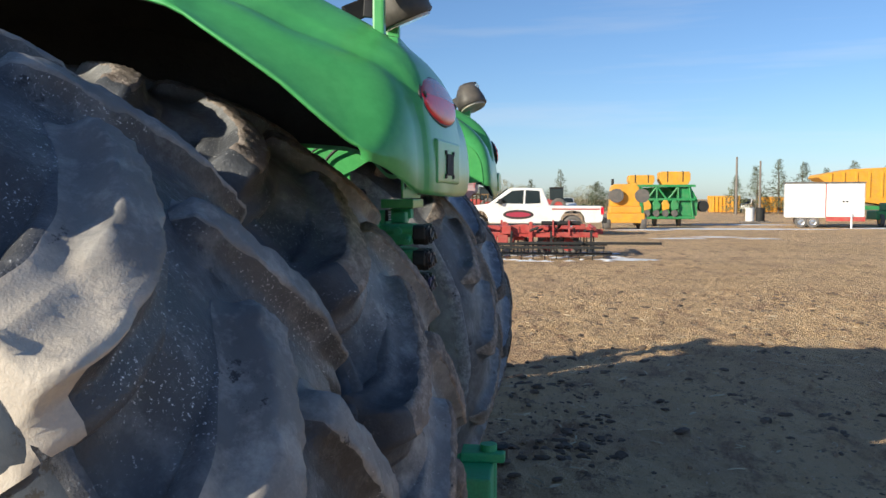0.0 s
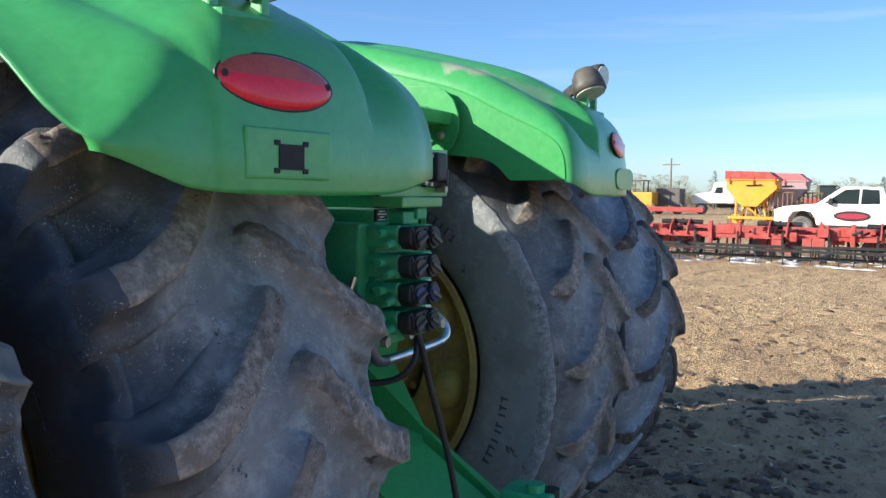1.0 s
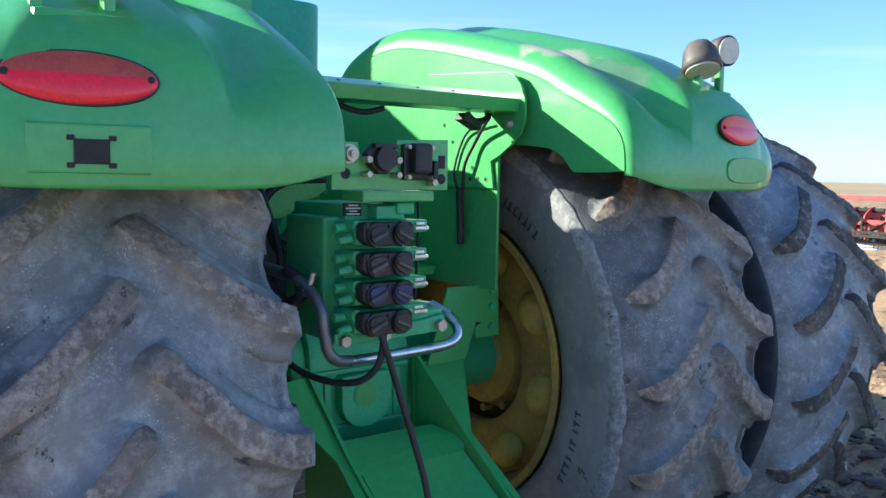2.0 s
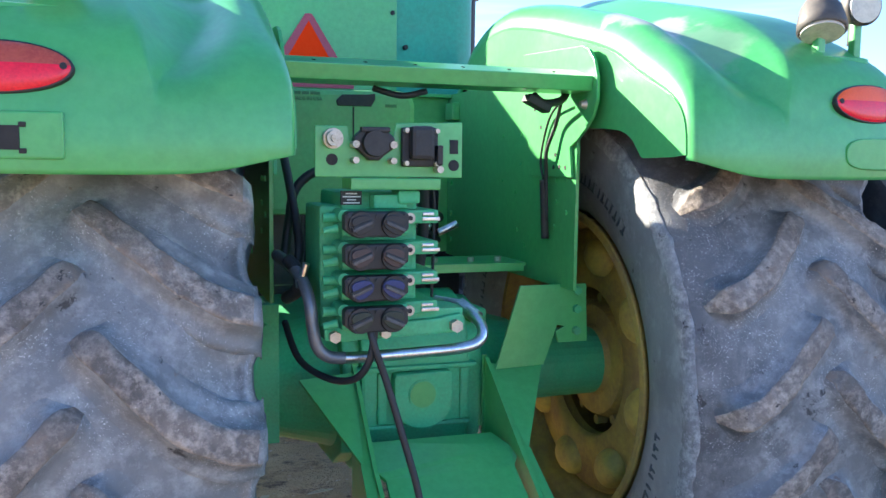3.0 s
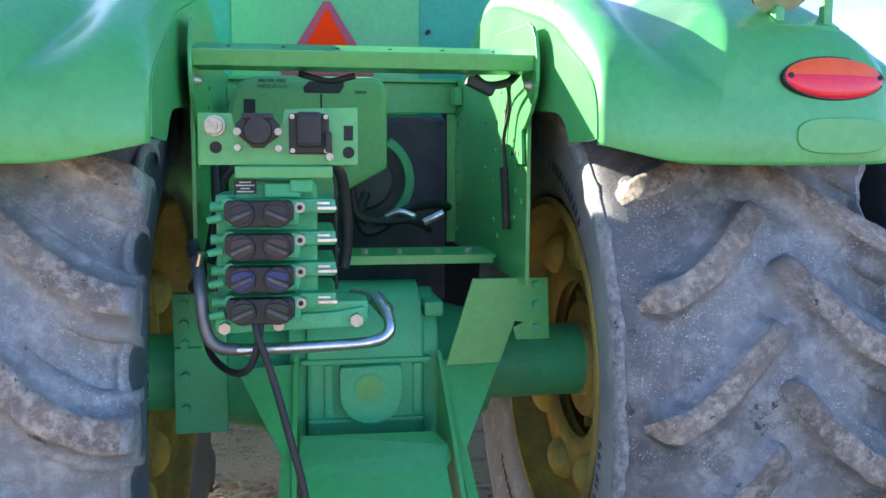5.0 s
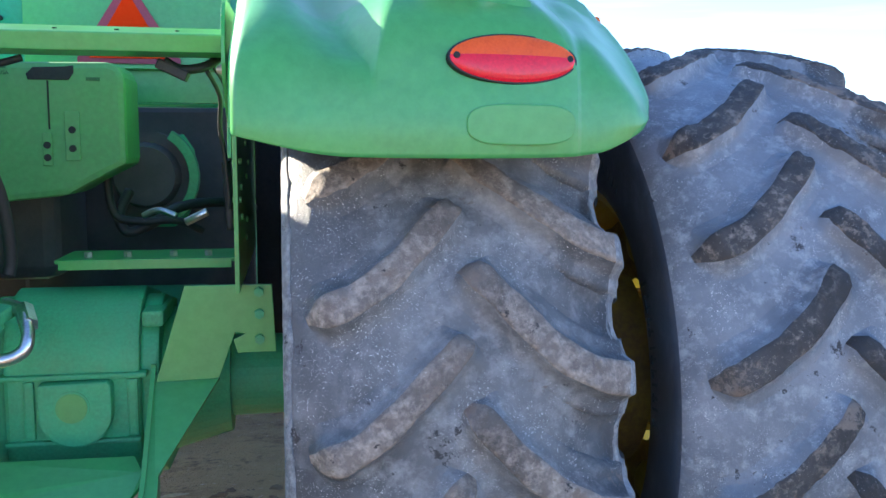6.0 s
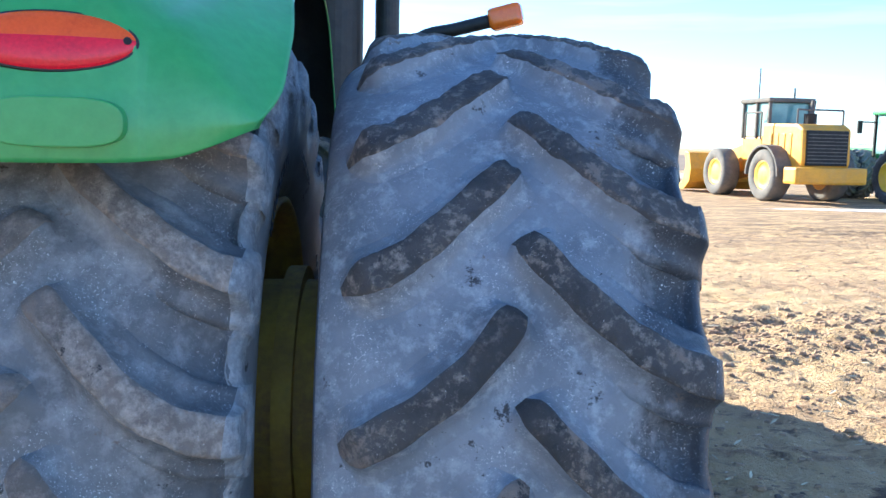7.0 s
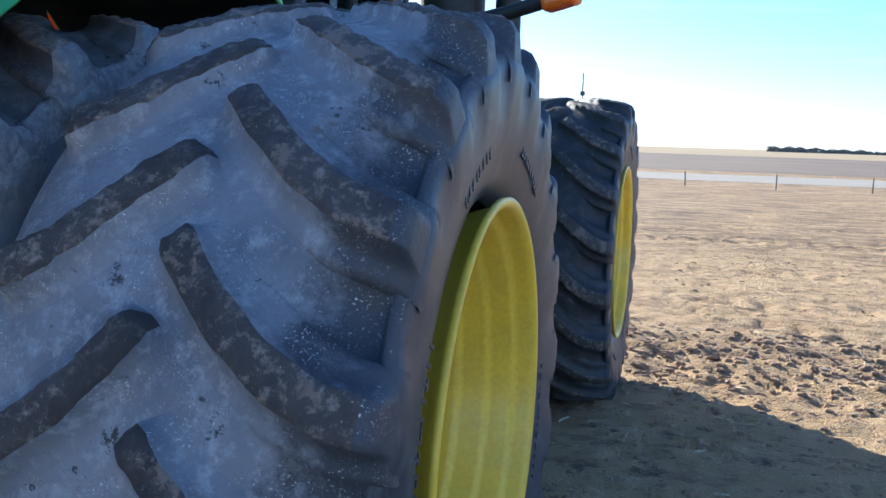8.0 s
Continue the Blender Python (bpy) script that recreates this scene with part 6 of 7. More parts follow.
for k in range(900):
    if rnd.random() < 0.6:
        x, y = rnd.uniform(1.2, 13), rnd.uniform(-7, 3)
    else:
        x, y = rnd.uniform(1.5, 16), rnd.uniform(3, 14)
    a, ln, wd = rnd.uniform(0, math.pi), rnd.uniform(0.03, 0.12), rnd.uniform(0.003, 0.007)
    d = Vector((math.cos(a), math.sin(a), rnd.uniform(-0.05, 0.1))) * ln
    sd = Vector((-math.sin(a), math.cos(a), 0)) * wd
    c = Vector((x, y, ground_z(x, y) + 0.008))
    b = len(sv)
    up = Vector((0, 0, wd))
    mid = d * 0.5 + Vector((rnd.uniform(-1, 1), rnd.uniform(-1, 1), 0.3)) * ln * 0.12
    for o in (Vector(), mid, d):
        sv += [c + o - sd, c + o + sd, c + o + up]
    for i in (0, 3):
        for p, q in ((0, 1), (1, 2), (2, 0)):
            sf.append((b + i + p, b + i + q, b + i + 3 + q, b + i + 3 + p))
for k in range(420):
    x, y = (rnd.uniform(-1.5, 11), rnd.uniform(-7, 1.5)) if k % 3 else (rnd.uniform(2.5, 12), rnd.uniform(1, 7))
    a, ln, wd = rnd.gauss(0.2, 0.8), rnd.uniform(0.03, 0.09), rnd.uniform(0.006, 0.014)
    u, v = Vector((math.cos(a), math.sin(a), rnd.uniform(-0.1, 0.15))), Vector((-math.sin(a), math.cos(a), rnd.uniform(-0.2, 0.2)))
    c = Vector((x, y, ground_z(x, y) + 0.014))
    b = len(sv)
    sv += [c - u * ln - v * wd * 0.4, c - v * wd, c + u * ln * 0.9 - v * wd * 0.2, c + u * ln + v * wd * 0.3, c + v * wd + Vector((0, 0, 0.006)), c - u * ln * 0.8 + v * wd * 0.5]
    sv += [p - Vector((0, 0, 0.003)) for p in sv[-6:]]
    sf += [tuple(b + i for i in range(6)), tuple(b + 6 + i for i in reversed(range(6)))] + [(b + i, b + 6 + i, b + 6 + (i + 1) % 6, b + (i + 1) % 6) for i in range(6)]
tagged(new("straw_litter", mesh_of("straw_litter", sv, sf, STRAW)), "pale chips of straw and stalk scattered on the soil", "straw", kind="stuff")


def patch(name, cx, cy, lx, ly, mat, label, seed, z=0.012, turn=0.0):
    """A thin uneven sheet on the ground."""
    r_ = random.Random(seed)
    n = 40
    vs = [(cx, cy, z + 0.03)]
    for i in range(n):
        a = 2 * math.pi * i / n
        k = 0.75 + 0.3 * r_.random()
        px, py = lx * k * math.cos(a), ly * k * math.sin(a)
        vs.append((cx + px * math.cos(turn) - py * math.sin(turn), cy + px * math.sin(turn) + py * math.cos(turn), z - 0.01))
    return tagged(new(name, mesh_of(name, vs, [(0, 1 + i, 1 + (i + 1) % n) for i in range(n)], mat, smooth=True)), label, "snow", kind="structure")


for k, (cx, cy, lx, ly) in enumerate(((44.5, -10.5, 1.2, 6.0), (42.5, -6.2, 0.8, 2.0), (33.0, -6.6, 0.35, 1.3), (34.5, -8.3, 0.3, 1.4), (33.2, -9.8, 0.25, 1.0), (20.6, -3.5, 0.45, 0.8),
                                      (46, -19, 0.6, 2.2), (15.5, 22.0, 3.6, 0.5), (21, 22.5, 3.4, 0.45), (52, -13.4, 0.8, 3.5))):
    patch("snow_patch", cx, cy, lx, ly, SNOW, "thin old snow left on the soil", k)


rs = random.Random(77)
vs, fs = [], []
for k in range(230):
    cx, cy = rs.uniform(19.6, 23.6), rs.uniform(-3.4, 11.0)
    lx, ly = rs.uniform(0.03, 0.12), rs.uniform(0.06, 0.35)
    b = len(vs)
    vs.append((cx, cy, 0.045))
    for i in range(9):
        a = 2 * math.pi * i / 9
        q = rs.uniform(0.6, 1.15)
        vs.append((cx + lx * q * math.cos(a), cy + ly * q * math.sin(a), 0.01))
    fs += [(b, b + 1 + i, b + 1 + (i + 1) % 9) for i in range(9)]
tagged(new("snow_streaks", mesh_of("snow_streaks", vs, fs, SNOW, smooth=True)), "broken streaks of old snow under the cultivator", "snow", kind="stuff")


def strip(name, x0, x1, y0, y1, z, mat, label, category):
    bm = bmesh.new()
    n = 30
    lo, hi = [], []
    for i in range(n + 1):
        x = x0 + (x1 - x0) * i / n
        lo.append(bm.verts.new((x, y0 + math.sin(i * 1.7) * 0.02 * (y1 - y0), z)))
        hi.append(bm.verts.new((x, y1 + math.sin(i * 2.3 + 1) * 0.02 * (y1 - y0), z)))
    for i in range(n):
        bm.faces.new((lo[i], lo[i + 1], hi[i + 1], hi[i]))
    return tagged(part(name, bm, mat), label, category, kind="structure")


strip("road", -120, 160, 43, 54, 0.012, ROAD_PALE, "pale gravel road along the yard", "road")
strip("field", -300, 400, 62, 190, 0.012, FIELD_DARK, "dark ploughed field beyond the road", "field")
strip("field", -700, 900, 190, 900, 0.016, FIELD_STRAW, "straw-coloured stubble field in the distance", "field")
strip("field", 118, 700, -400, 300, 0.02, FIELD_STRAW, "straw-coloured field behind the trees", "field")
for k in range(14):
    x = -8.3 + 3.65 * k
    bm = bmesh.new()
    rod(bm, (0, 0, -0.05), (0.015 * (k % 3 - 1), 0, 0.62), 0.03, 0.026, 8)
    tagged(part("fence_post", bm, WOOD_GREY, m=pose(x, 36.9 - 0.06 * k, 0)), "thin weathered fence post beside the road", "post", "fence posts")


# ---------------------------------------------------------------- trees
def tree(name, x, y, h, w, mat, seed, conifer=True, label="", group="trees"):
    r_ = random.Random(seed)
    t = thing(name, pose(x, y, 0), label, "tree", group)
    bm = bmesh.new()
    rod(bm, (0, 0, -0.1), (r_.uniform(-0.1, 0.1), r_.uniform(-0.1, 0.1), h * 0.85), 0.02 * h + 0.03, 0.02, 8)
    for k in range(7):
        a, z = r_.uniform(0, 6.28), h * r_.uniform(0.25, 0.8)
        ln = w * 0.4 * (1.1 - z / h if conifer else 0.8)
        rod(bm, (0, 0, z), (ln * math.cos(a), ln * math.sin(a), z + 0.25 * ln), 0.03, 0.01, 5)
    part("trunk", bm, BARK, t)
    vs, fs = [], []
    lean = (r_.uniform(-0.05, 0.05) * w, r_.uniform(-0.05, 0.05) * w)
    lobes = [(r_.uniform(0, 6.28), r_.uniform(0.75, 1.1)) for _ in range(5)]
    for k in range(150):
        u = (k + r_.random()) / 150
        a = r_.uniform(0, 6.28)
        bulge = 1 + 0.16 * sum(g * math.cos(a - q - 4 * u) for q, g in lobes) / 2
        if conifer:
            edge = (1 - u) ** 0.75 * (0.82 + 0.18 * math.sin(u * 40 + lobes[0][0])) * bulge
        else:
            edge = math.sin(math.pi * min(0.97, 0.12 + 0.82 * u)) ** 0.6 * bulge
        rad = w / 2 * edge * math.sqrt(r_.uniform(0.05, 1.0))
        c = Vector((rad * math.cos(a) + lean[0] * u, rad * math.sin(a) + lean[1] * u, h * (0.1 + 0.88 * u) - (0.1 * rad if conifer else 0)))
        size = w * (0.1 - 0.045 * u) * r_.uniform(0.7, 1.2)
        for q in range(16):
            d = Vector((r_.uniform(-1, 1), r_.uniform(-1, 1), r_.uniform(-0.7, 0.7)))
            d = d / max(1.0, d.length)
            p = c + d * size
            d1 = Vector((r_.uniform(-1, 1), r_.uniform(-1, 1), r_.uniform(-0.4, 0.7))) * size * 0.5
            d2 = Vector((r_.uniform(-1, 1), r_.uniform(-1, 1), r_.uniform(-0.7, 0.4))) * size * 0.5
            b = len(vs)
            vs += [p, p + d1, p + d2]
            fs.append((b, b + 1, b + 2))
    part("crown", mesh_of("crown", vs, fs, mat), None, t)


PINES = "dark green pine with an uneven crown"
BUSH = "yellowish bare scrub tree behind the yard"
for k, (x, y, h, w, con) in enumerate((
        (107, 4.1, 3.9, 4.2, False), (107, 0.3, 4.0, 3.4, True), (107, -3.4, 5.2, 3.6, True), (107, -7.7, 3.6, 5.0, True), (108, -12.2, 3.2, 3.4, True), (108, 2.2, 2.6, 3.2, False),
        (90, -20.8, 4.0, 3.4, True), (89.5, -22.9, 4.9, 4.0, True), (89, -24.9, 5.6, 4.2, True), (88.5, -27.0, 5.2, 4.4, True), (88, -29.2, 4.6, 4.2, True), (90, -32.5, 5.4, 4.4, True), (91, -36, 5.0, 4.6, True),
        (106.6, 13.7, 4.3, 3.4, False), (107.2, 8.2, 3.8, 4.6, False), (105.8, 18.4, 4.6, 2.6, True), (52.1, 71.5, 4.6, 4.4, False), (55, 70, 3.6, 4.0, False), (109, -16, 2.6, 4.4, False))):
    tree("pine_tree" if con else "scrub_tree", x, y, h, w, PINE if con else SCRUB, 100 + k, con, PINES if con else BUSH)
for k, (x, y, h, w) in enumerate(((103.8, 27.5, 4.2, 4.2), (104.4, 24.8, 4.1, 4.0), (104.9, 22.4, 4.0, 3.6), (104, 31, 4.4, 4.6), (105.5, 11, 3.2, 4.4), (107, 6, 3.0, 4.2), (106.5, 16, 3.0, 4.0))):
    tree("scrub_tree", x, y, h, w, SCRUB, 200 + k, False, "pale yellow-green scrub tree behind the yard")
# low mixed thicket behind the yard
rt = random.Random(31)
for k in range(26):
    y = 40 - 2.35 * k + rt.uniform(-0.8, 0.8)
    tree("scrub_tree", 112 + rt.uniform(0, 6), y, rt.uniform(2.0, 3.5), rt.uniform(3.0, 5.0), SCRUB if k % 3 else PINE, 300 + k, False, "hazy yellow-green scrub in the thicket behind the yard")
# distant shelter belt
r2 = random.Random(8)
vs, fs = [], []
for k in range(2600):
    u = r2.random()
    c = Vector((44 + 95 * u, 495 - 6 * u, (4.2 - 3.0 * u) * (0.7 + 0.5 * noise.noise((u * 22, 3, 1))) * r2.uniform(0, 1)))
    b = len(vs)
    vs += [c, c + Vector((r2.uniform(-2.2, 2.2), 0.5, r2.uniform(-1.2, 0.5))), c + Vector((r2.uniform(-2.2, 2.2), -0.5, r2.uniform(-1.4, 0.4)))]
    fs.append((b, b + 1, b + 2))
tagged(new("shelter_belt", mesh_of("shelter_belt", vs, fs, BELT_TREES)), "long low belt of bare grey-green trees on the horizon", "trees", kind="stuff")


# ---------------------------------------------------------------- vehicles and machines in the yard
def road_wheel(parent, x, y, z, r, w, rim_mat, axis="x", name="wheel"):
    wl = new(name)
    wl.matrix_basis = pose(x, y, z, 0, 0, 0 if axis == "x" else 90)
    wl.parent = parent
    h = w / 2
    part("tyre", spun("tyre", [(-h * 0.8, r * 0.55), (-h, r * 0.65), (-h, r * 0.9), (-h * 0.8, r), (h * 0.8, r), (h, r * 0.9), (h, r * 0.65), (h * 0.8, r * 0.55)], GREY_TYRE, 28), None, wl)
    part("rim", spun("rim", [(-h * 0.75, 0.0), (-h * 0.75, r * 0.3), (-h * 0.6, r * 0.5), (-h * 0.85, r * 0.56), (h * 0.85, r * 0.56), (h * 0.6, r * 0.5), (h * 0.75, r * 0.3), (h * 0.75, 0.0)], rim_mat, 28), None, wl)
    return wl


def pickup(m, scale=1.0, label="white crew-cab pickup truck parked on the soil", detail=True):
    """Its nose points along +y."""
    t = thing("pickup_truck", m @ Matrix.Scale(scale, 4), label, "truck")
    bm = bmesh.new()
    side = [(-3.05, 0.62), (-3.05, 1.18), (-0.98, 1.2), (-0.9, 1.22), (-0.62, 1.9), (0.55, 1.93), (0.75, 1.88), (1.55, 1.28), (2.7, 1.16), (2.98, 1.05), (3.05, 0.6), (2.55, 0.5), (2.5, 0.75), (2.35, 0.95), (2.05, 1.0), (1.75, 0.95), (1.6, 0.75), (1.55, 0.48),
            (-1.35, 0.48), (-1.4, 0.75), (-1.55, 0.95), (-1.85, 1.0), (-2.15, 0.95), (-2.3, 0.75), (-2.35, 0.5), (-2.95, 0.52)]
    slab(bm, side, "x", -0.98, 0.98, 0.05)
    body = part("body", bm, WHITE, t)
    for s_ in (-1, 1):
        for outl in ([(-0.55, 1.3), (-0.5, 1.8), (0.05, 1.83), (0.08, 1.28)], [(0.16, 1.28), (0.13, 1.83), (0.6, 1.8), (1.3, 1.3)]):
            bm = bmesh.new()
            slab(bm, outl, "x", s_ * 0.975, s_ * 0.99)
            part("side_window", bm, DARK_GLASS, t)
        bm = bmesh.new()
        box(bm, s_ * 0.985, s_ * 1.15, 1.0, 1.15, 1.25, 1.48, 0.03)
        part("wing_mirror", bm, BLACK, t)
        for y in (-0.2, 0.85):
            bm = bmesh.new()
            box(bm, s_ * 0.98, s_ * 1.0, y - 0.3, y - 0.1, 1.16, 1.2, 0.005)
            part("door_handle", bm, WHITE, t)
        bm = bmesh.new()
        box(bm, s_ * 0.75, s_ * 0.99, 2.86, 3.04, 0.85, 1.05, 0.03)
        part("headlamp", bm, LENS_CLEAR, t)
        bm = bmesh.new()
        box(bm, s_ * 0.85, s_ * 1.0, -3.07, -2.95, 0.85, 1.15, 0.02)
        part("tail_lamp", bm, RED_LENS, t)
        bm = bmesh.new()
        box(bm, s_ * 0.982, s_ * 0.995, -2.9, -1.0, 1.04, 1.09)
        part("side_stripe", bm, RED, t, "faded red stripe")
        if detail:
            bm = bmesh.new()
            slab(bm, [(0.35 + 0.62 * math.cos(2 * math.pi * q / 28), 0.84 + 0.19 * math.sin(2 * math.pi * q / 28)) for q in range(28)], "x", s_ * 0.984, s_ * 0.992)
            decal = part("door_decal", bm, BROWN_MARK, t, "large oval dark red decal on the door")
            bm = bmesh.new()
            slab(bm, [(0.35 + 0.5 * math.cos(2 * math.pi * q / 28), 0.84 + 0.1 * math.sin(2 * math.pi * q / 28)) for q in range(28)], "x", s_ * 0.992, s_ * 0.996)
            part("inner_oval", bm, SMV_RED, decal)
        for y in (-1.85, 2.05):
            road_wheel(t, s_ * 0.85, y, 0.4, 0.4, 0.28, STEEL)
    bm = bmesh.new()
    box(bm, -0.97, 0.97, -3.2, -3.0, 0.5, 0.72, 0.03)
    part("bumper", bm, BLACK, t)
    bm = bmesh.new()
    slab(bm, [(0.78, 1.85), (1.5, 1.3), (1.53, 1.34), (0.82, 1.9)], "x", -0.85, 0.85)
    part("windscreen", bm, DARK_GLASS, t)
    return t


pickup(pose(36.6, -0.5, 0), 1.08)
pickup(pose(96, -23.2, 0, 0, 0, 70), 0.8, "small white pickup truck far off beside the bins", False)
pickup(pose(95, -3.6, 0, 0, 0, 100), 0.85, "white pickup truck far off by the trees", False)

# wide red cultivator with black harrow bars
cult = thing("cultivator", pose(22.4, 0, 0), "wide red field cultivator with black harrow bars", "implement")
for k, (x, z, y0, y1) in enumerate(((-0.9, 0.62, -2.7, 11), (0.0, 0.68, -2.9, 11), (0.9, 0.7, -2.6, 11), (1.8, 0.72, -2.0, 11), (1.2, 1.22, 3.2, 11))):
    bm = bmesh.new()
    box(bm, x - 0.07, x + 0.07, y0, y1, z - 0.07, z + 0.07, 0.01)
    part("toolbar", bm, RED, cult)
for k in range(11):
    y = -2.6 + 1.3 * k
    bm = bmesh.new()
    box(bm, -0.95, 1.9, y - 0.05, y + 0.05, 0.74, 0.84, 0.01)
    part("cross_tube", bm, RED, cult)
for k, y in enumerate((-1.7, 0.9, 3.4, 6.1, 8.6)):
    # a lift frame on each section: two cheeks, a rocker shaft and a folding ram
    for dy in (-0.22, 0.22):
        bm = bmesh.new()
        slab(bm, [(-0.5, 0.62), (-0.42, 0.82), (-0.1, 1.0), (0.12, 1.02), (0.22, 0.9), (0.5, 0.8), (0.5, 0.62)], "y", dy - 0.02, dy + 0.02, 0.006)
        part("lift_cheek", bm, RED, cult, m=pose(-0.55, y, 0))
    bm = bmesh.new()
    rod(bm, (-0.55, y - 0.55, 0.93), (-0.55, y + 0.55, 0.93), 0.06, None, 10)
    part("rocker_shaft", bm, DARK, cult)
    bm = bmesh.new()
    rod(bm, (-0.5, y, 0.97), (0.25, y + 0.05, 0.8), 0.05, None, 10)
    rod(bm, (0.2, y + 0.05, 0.81), (0.7, y + 0.08, 0.72), 0.025, None, 8)
    part("lift_ram", bm, DARK, cult)
for k, y in enumerate((-0.5, 2.2, 4.7, 7.4, 9.9)):
    bm = bmesh.new()
    slab(bm, [(-0.42, 0.66), (-0.42, 0.86), (-0.2, 0.92), (0.36, 0.86), (0.42, 0.66)], "x", -1.0, -0.93, 0.008)
    part("wing_plate", bm, RED, cult, m=pose(0, y, 0))
    for q in (-0.36, 0.36):
        bm = bmesh.new()
        box(bm, -1.06, -0.9, y + q - 0.05, y + q + 0.05, 0.35, 0.98, 0.012)
        part("hinge_post", bm, RED, cult)
for k in range(12):
    y = -2.5 + 1.08 * k
    bm = bmesh.new()
    box(bm, -1.28, -1.22, y - 0.03, y + 0.03, 0.2, 0.74, 0.006)
    box(bm, -1.3, -0.95, y - 0.025, y + 0.025, 0.56, 0.62, 0.006)
    part("harrow_hanger", bm, DARK, cult)
for k in range(26):
    # coil springs of the trip shanks
    y = -2.55 + 0.5 * k
    helix = [(-0.98 + 0.035 * math.cos(q * 1.3), y + 0.035 * math.sin(q * 1.3), 0.66 + 0.009 * q) for q in range(20)]
    part("coil_spring", pipe_mesh("coil_spring", helix, 0.009, DARK, 1, 5), None, cult)
shank = pipe_mesh("shank", [(0, 0, 0.66), (0.22, 0, 0.72), (0.3, 0, 0.5), (0.16, 0, 0.25), (-0.04, 0, 0.04)], 0.022, DARK, 3, 6)
for row, x in enumerate((-0.9, 0.0, 0.9)):
    for k in range(32):
        part("shank", shank, None, cult, m=pose(x, -2.6 + 0.42 * k + 0.14 * row, 0))
for x, z, y0, y1 in ((-1.7, 0.40, -2.9, 11), (-2.0, 0.16, -3.0, 11), (-2.25, 0.34, -2.8, 11), (-1.9, 0.44, -4.3, -0.5)):
    bm = bmesh.new()
    box(bm, x - 0.035, x + 0.035, y0, y1, z - 0.035, z + 0.035, 0.005)
    part("harrow_bar", bm, DARK, cult)
tine = pipe_mesh("tine", [(0, 0, 0.42), (0.03, 0, 0.2), (-0.06, 0, 0.0)], 0.012, DARK, 2, 5)
for k in range(44):
    part("tine", tine, None, cult, m=pose(-1.7 - 0.45 * (k % 2), -2.8 + 0.31 * k, 0))
for y in (-1.9, -1.35, 0.7, 1.25, 3.2, 3.75, 5.9, 6.5, 8.4, 9.0):
    road_wheel(cult, -0.45 if y < 4 else 0.3, y, 0.33, 0.33, 0.22, RED, "x")
rc = random.Random(21)
for k in range(120):
    y, x, z = rc.uniform(-2.7, 10.5), rc.uniform(-1.2, 1.4), rc.uniform(0.45, 0.85)
    bm = bmesh.new()
    if k % 3 == 0:
        rod(bm, (x, y, z), (x + rc.uniform(-0.6, 0.6), y + rc.uniform(-0.3, 0.3), z + rc.uniform(-0.3, 0.15)), 0.035, None, 8)
        part("hydraulic_ram", bm, DARK, cult)
    elif k % 3 == 1:
        box(bm, x - 0.08, x + 0.08, y - rc.uniform(0.05, 0.2), y + rc.uniform(0.05, 0.2), z - 0.15, z + 0.08, 0.01)
        part("bracket", bm, RED, cult)
    else:
        box(bm, x - 0.03, x + 0.03, y - 0.03, y + 0.03, z - 0.35, z + rc.uniform(0.05, 0.2), 0.005)
        part("upright", bm, BROWN_STEEL if k % 2 else RED, cult)
for y in (-2.2, 0.6, 3.1, 5.6):
    bm = bmesh.new()
    box(bm, -2.2, -0.9, y - 0.03, y + 0.03, 0.42, 0.48, 0.005)
    part("harrow_arm", bm, DARK, cult)

# yellow machine with two round housings
mach = thing("yellow_machine", pose(43.6, -5.4, 0), "yellow road machine with round black housings", "machine")
bm = bmesh.new()
box(bm, -1.2, 1.2, -0.95, 0.95, 0.35, 0.85, 0.06)
box(bm, -0.9, 0.6, -0.8, 0.8, 0.85, 1.2, 0.06)
part("frame", bm, AMBER_PAINT, mach)
bm = bmesh.new()
slab(bm, [(-0.75, 1.2), (-0.7, 2.2), (-0.55, 2.35), (0.55, 2.35), (0.7, 2.2), (0.75, 1.2)], "x", -0.6, 0.7, 0.05)
part("body", bm, AMBER_PAINT, mach)
for y in (-0.85, 0.45):
    bm = bmesh.new()
    rod(bm, (-0.85, y, 1.75), (0.3, y, 1.75), 0.36, 0.36, 24)
    part("housing", bm, GREY_TYRE, mach)
bm = bmesh.new()
rod(bm, (0, 0.6, 2.3), (0, 0.6, 2.62), 0.07, None, 12)
part("exhaust", bm, DARK, mach)
for y in (-0.9, 0.9):
    for x in (-0.8, 0.8):
        road_wheel(mach, x, y, 0.42, 0.42, 0.3, GREY_TYRE, "y")

# green planter with yellow hoppers
pl = thing("planter", pose(49.5, -7.9, 0) @ Matrix.Diagonal((1, 0.86, 1, 1)), "tall green seed planter with yellow hoppers and ladders", "implement")
for y, yw, z0, z1 in ((-1.0, 1.0, 2.35, 3.15), (1.2, 0.85, 2.3, 2.95)):
    bm = bmesh.new()
    slab(bm, [(y - yw * 0.8, z0), (y - yw, z0 + 0.3), (y - yw, z1 - 0.1), (y - yw + 0.1, z1), (y + yw - 0.1, z1), (y + yw, z1 - 0.1), (y + yw, z0 + 0.3), (y + yw * 0.8, z0)], "x", -0.7, 0.7, 0.03)
    hop = part("hopper", bm, AMBER_PAINT, pl, "yellow seed hopper")
    for q in (-0.5, 0.5):
        bm = bmesh.new()
        box(bm, -0.715, 0.715, y + q * yw - 0.03, y + q * yw + 0.03, z0 + 0.2, z1 + 0.012)
        part("strap", bm, DARK, hop)
bm = bmesh.new()
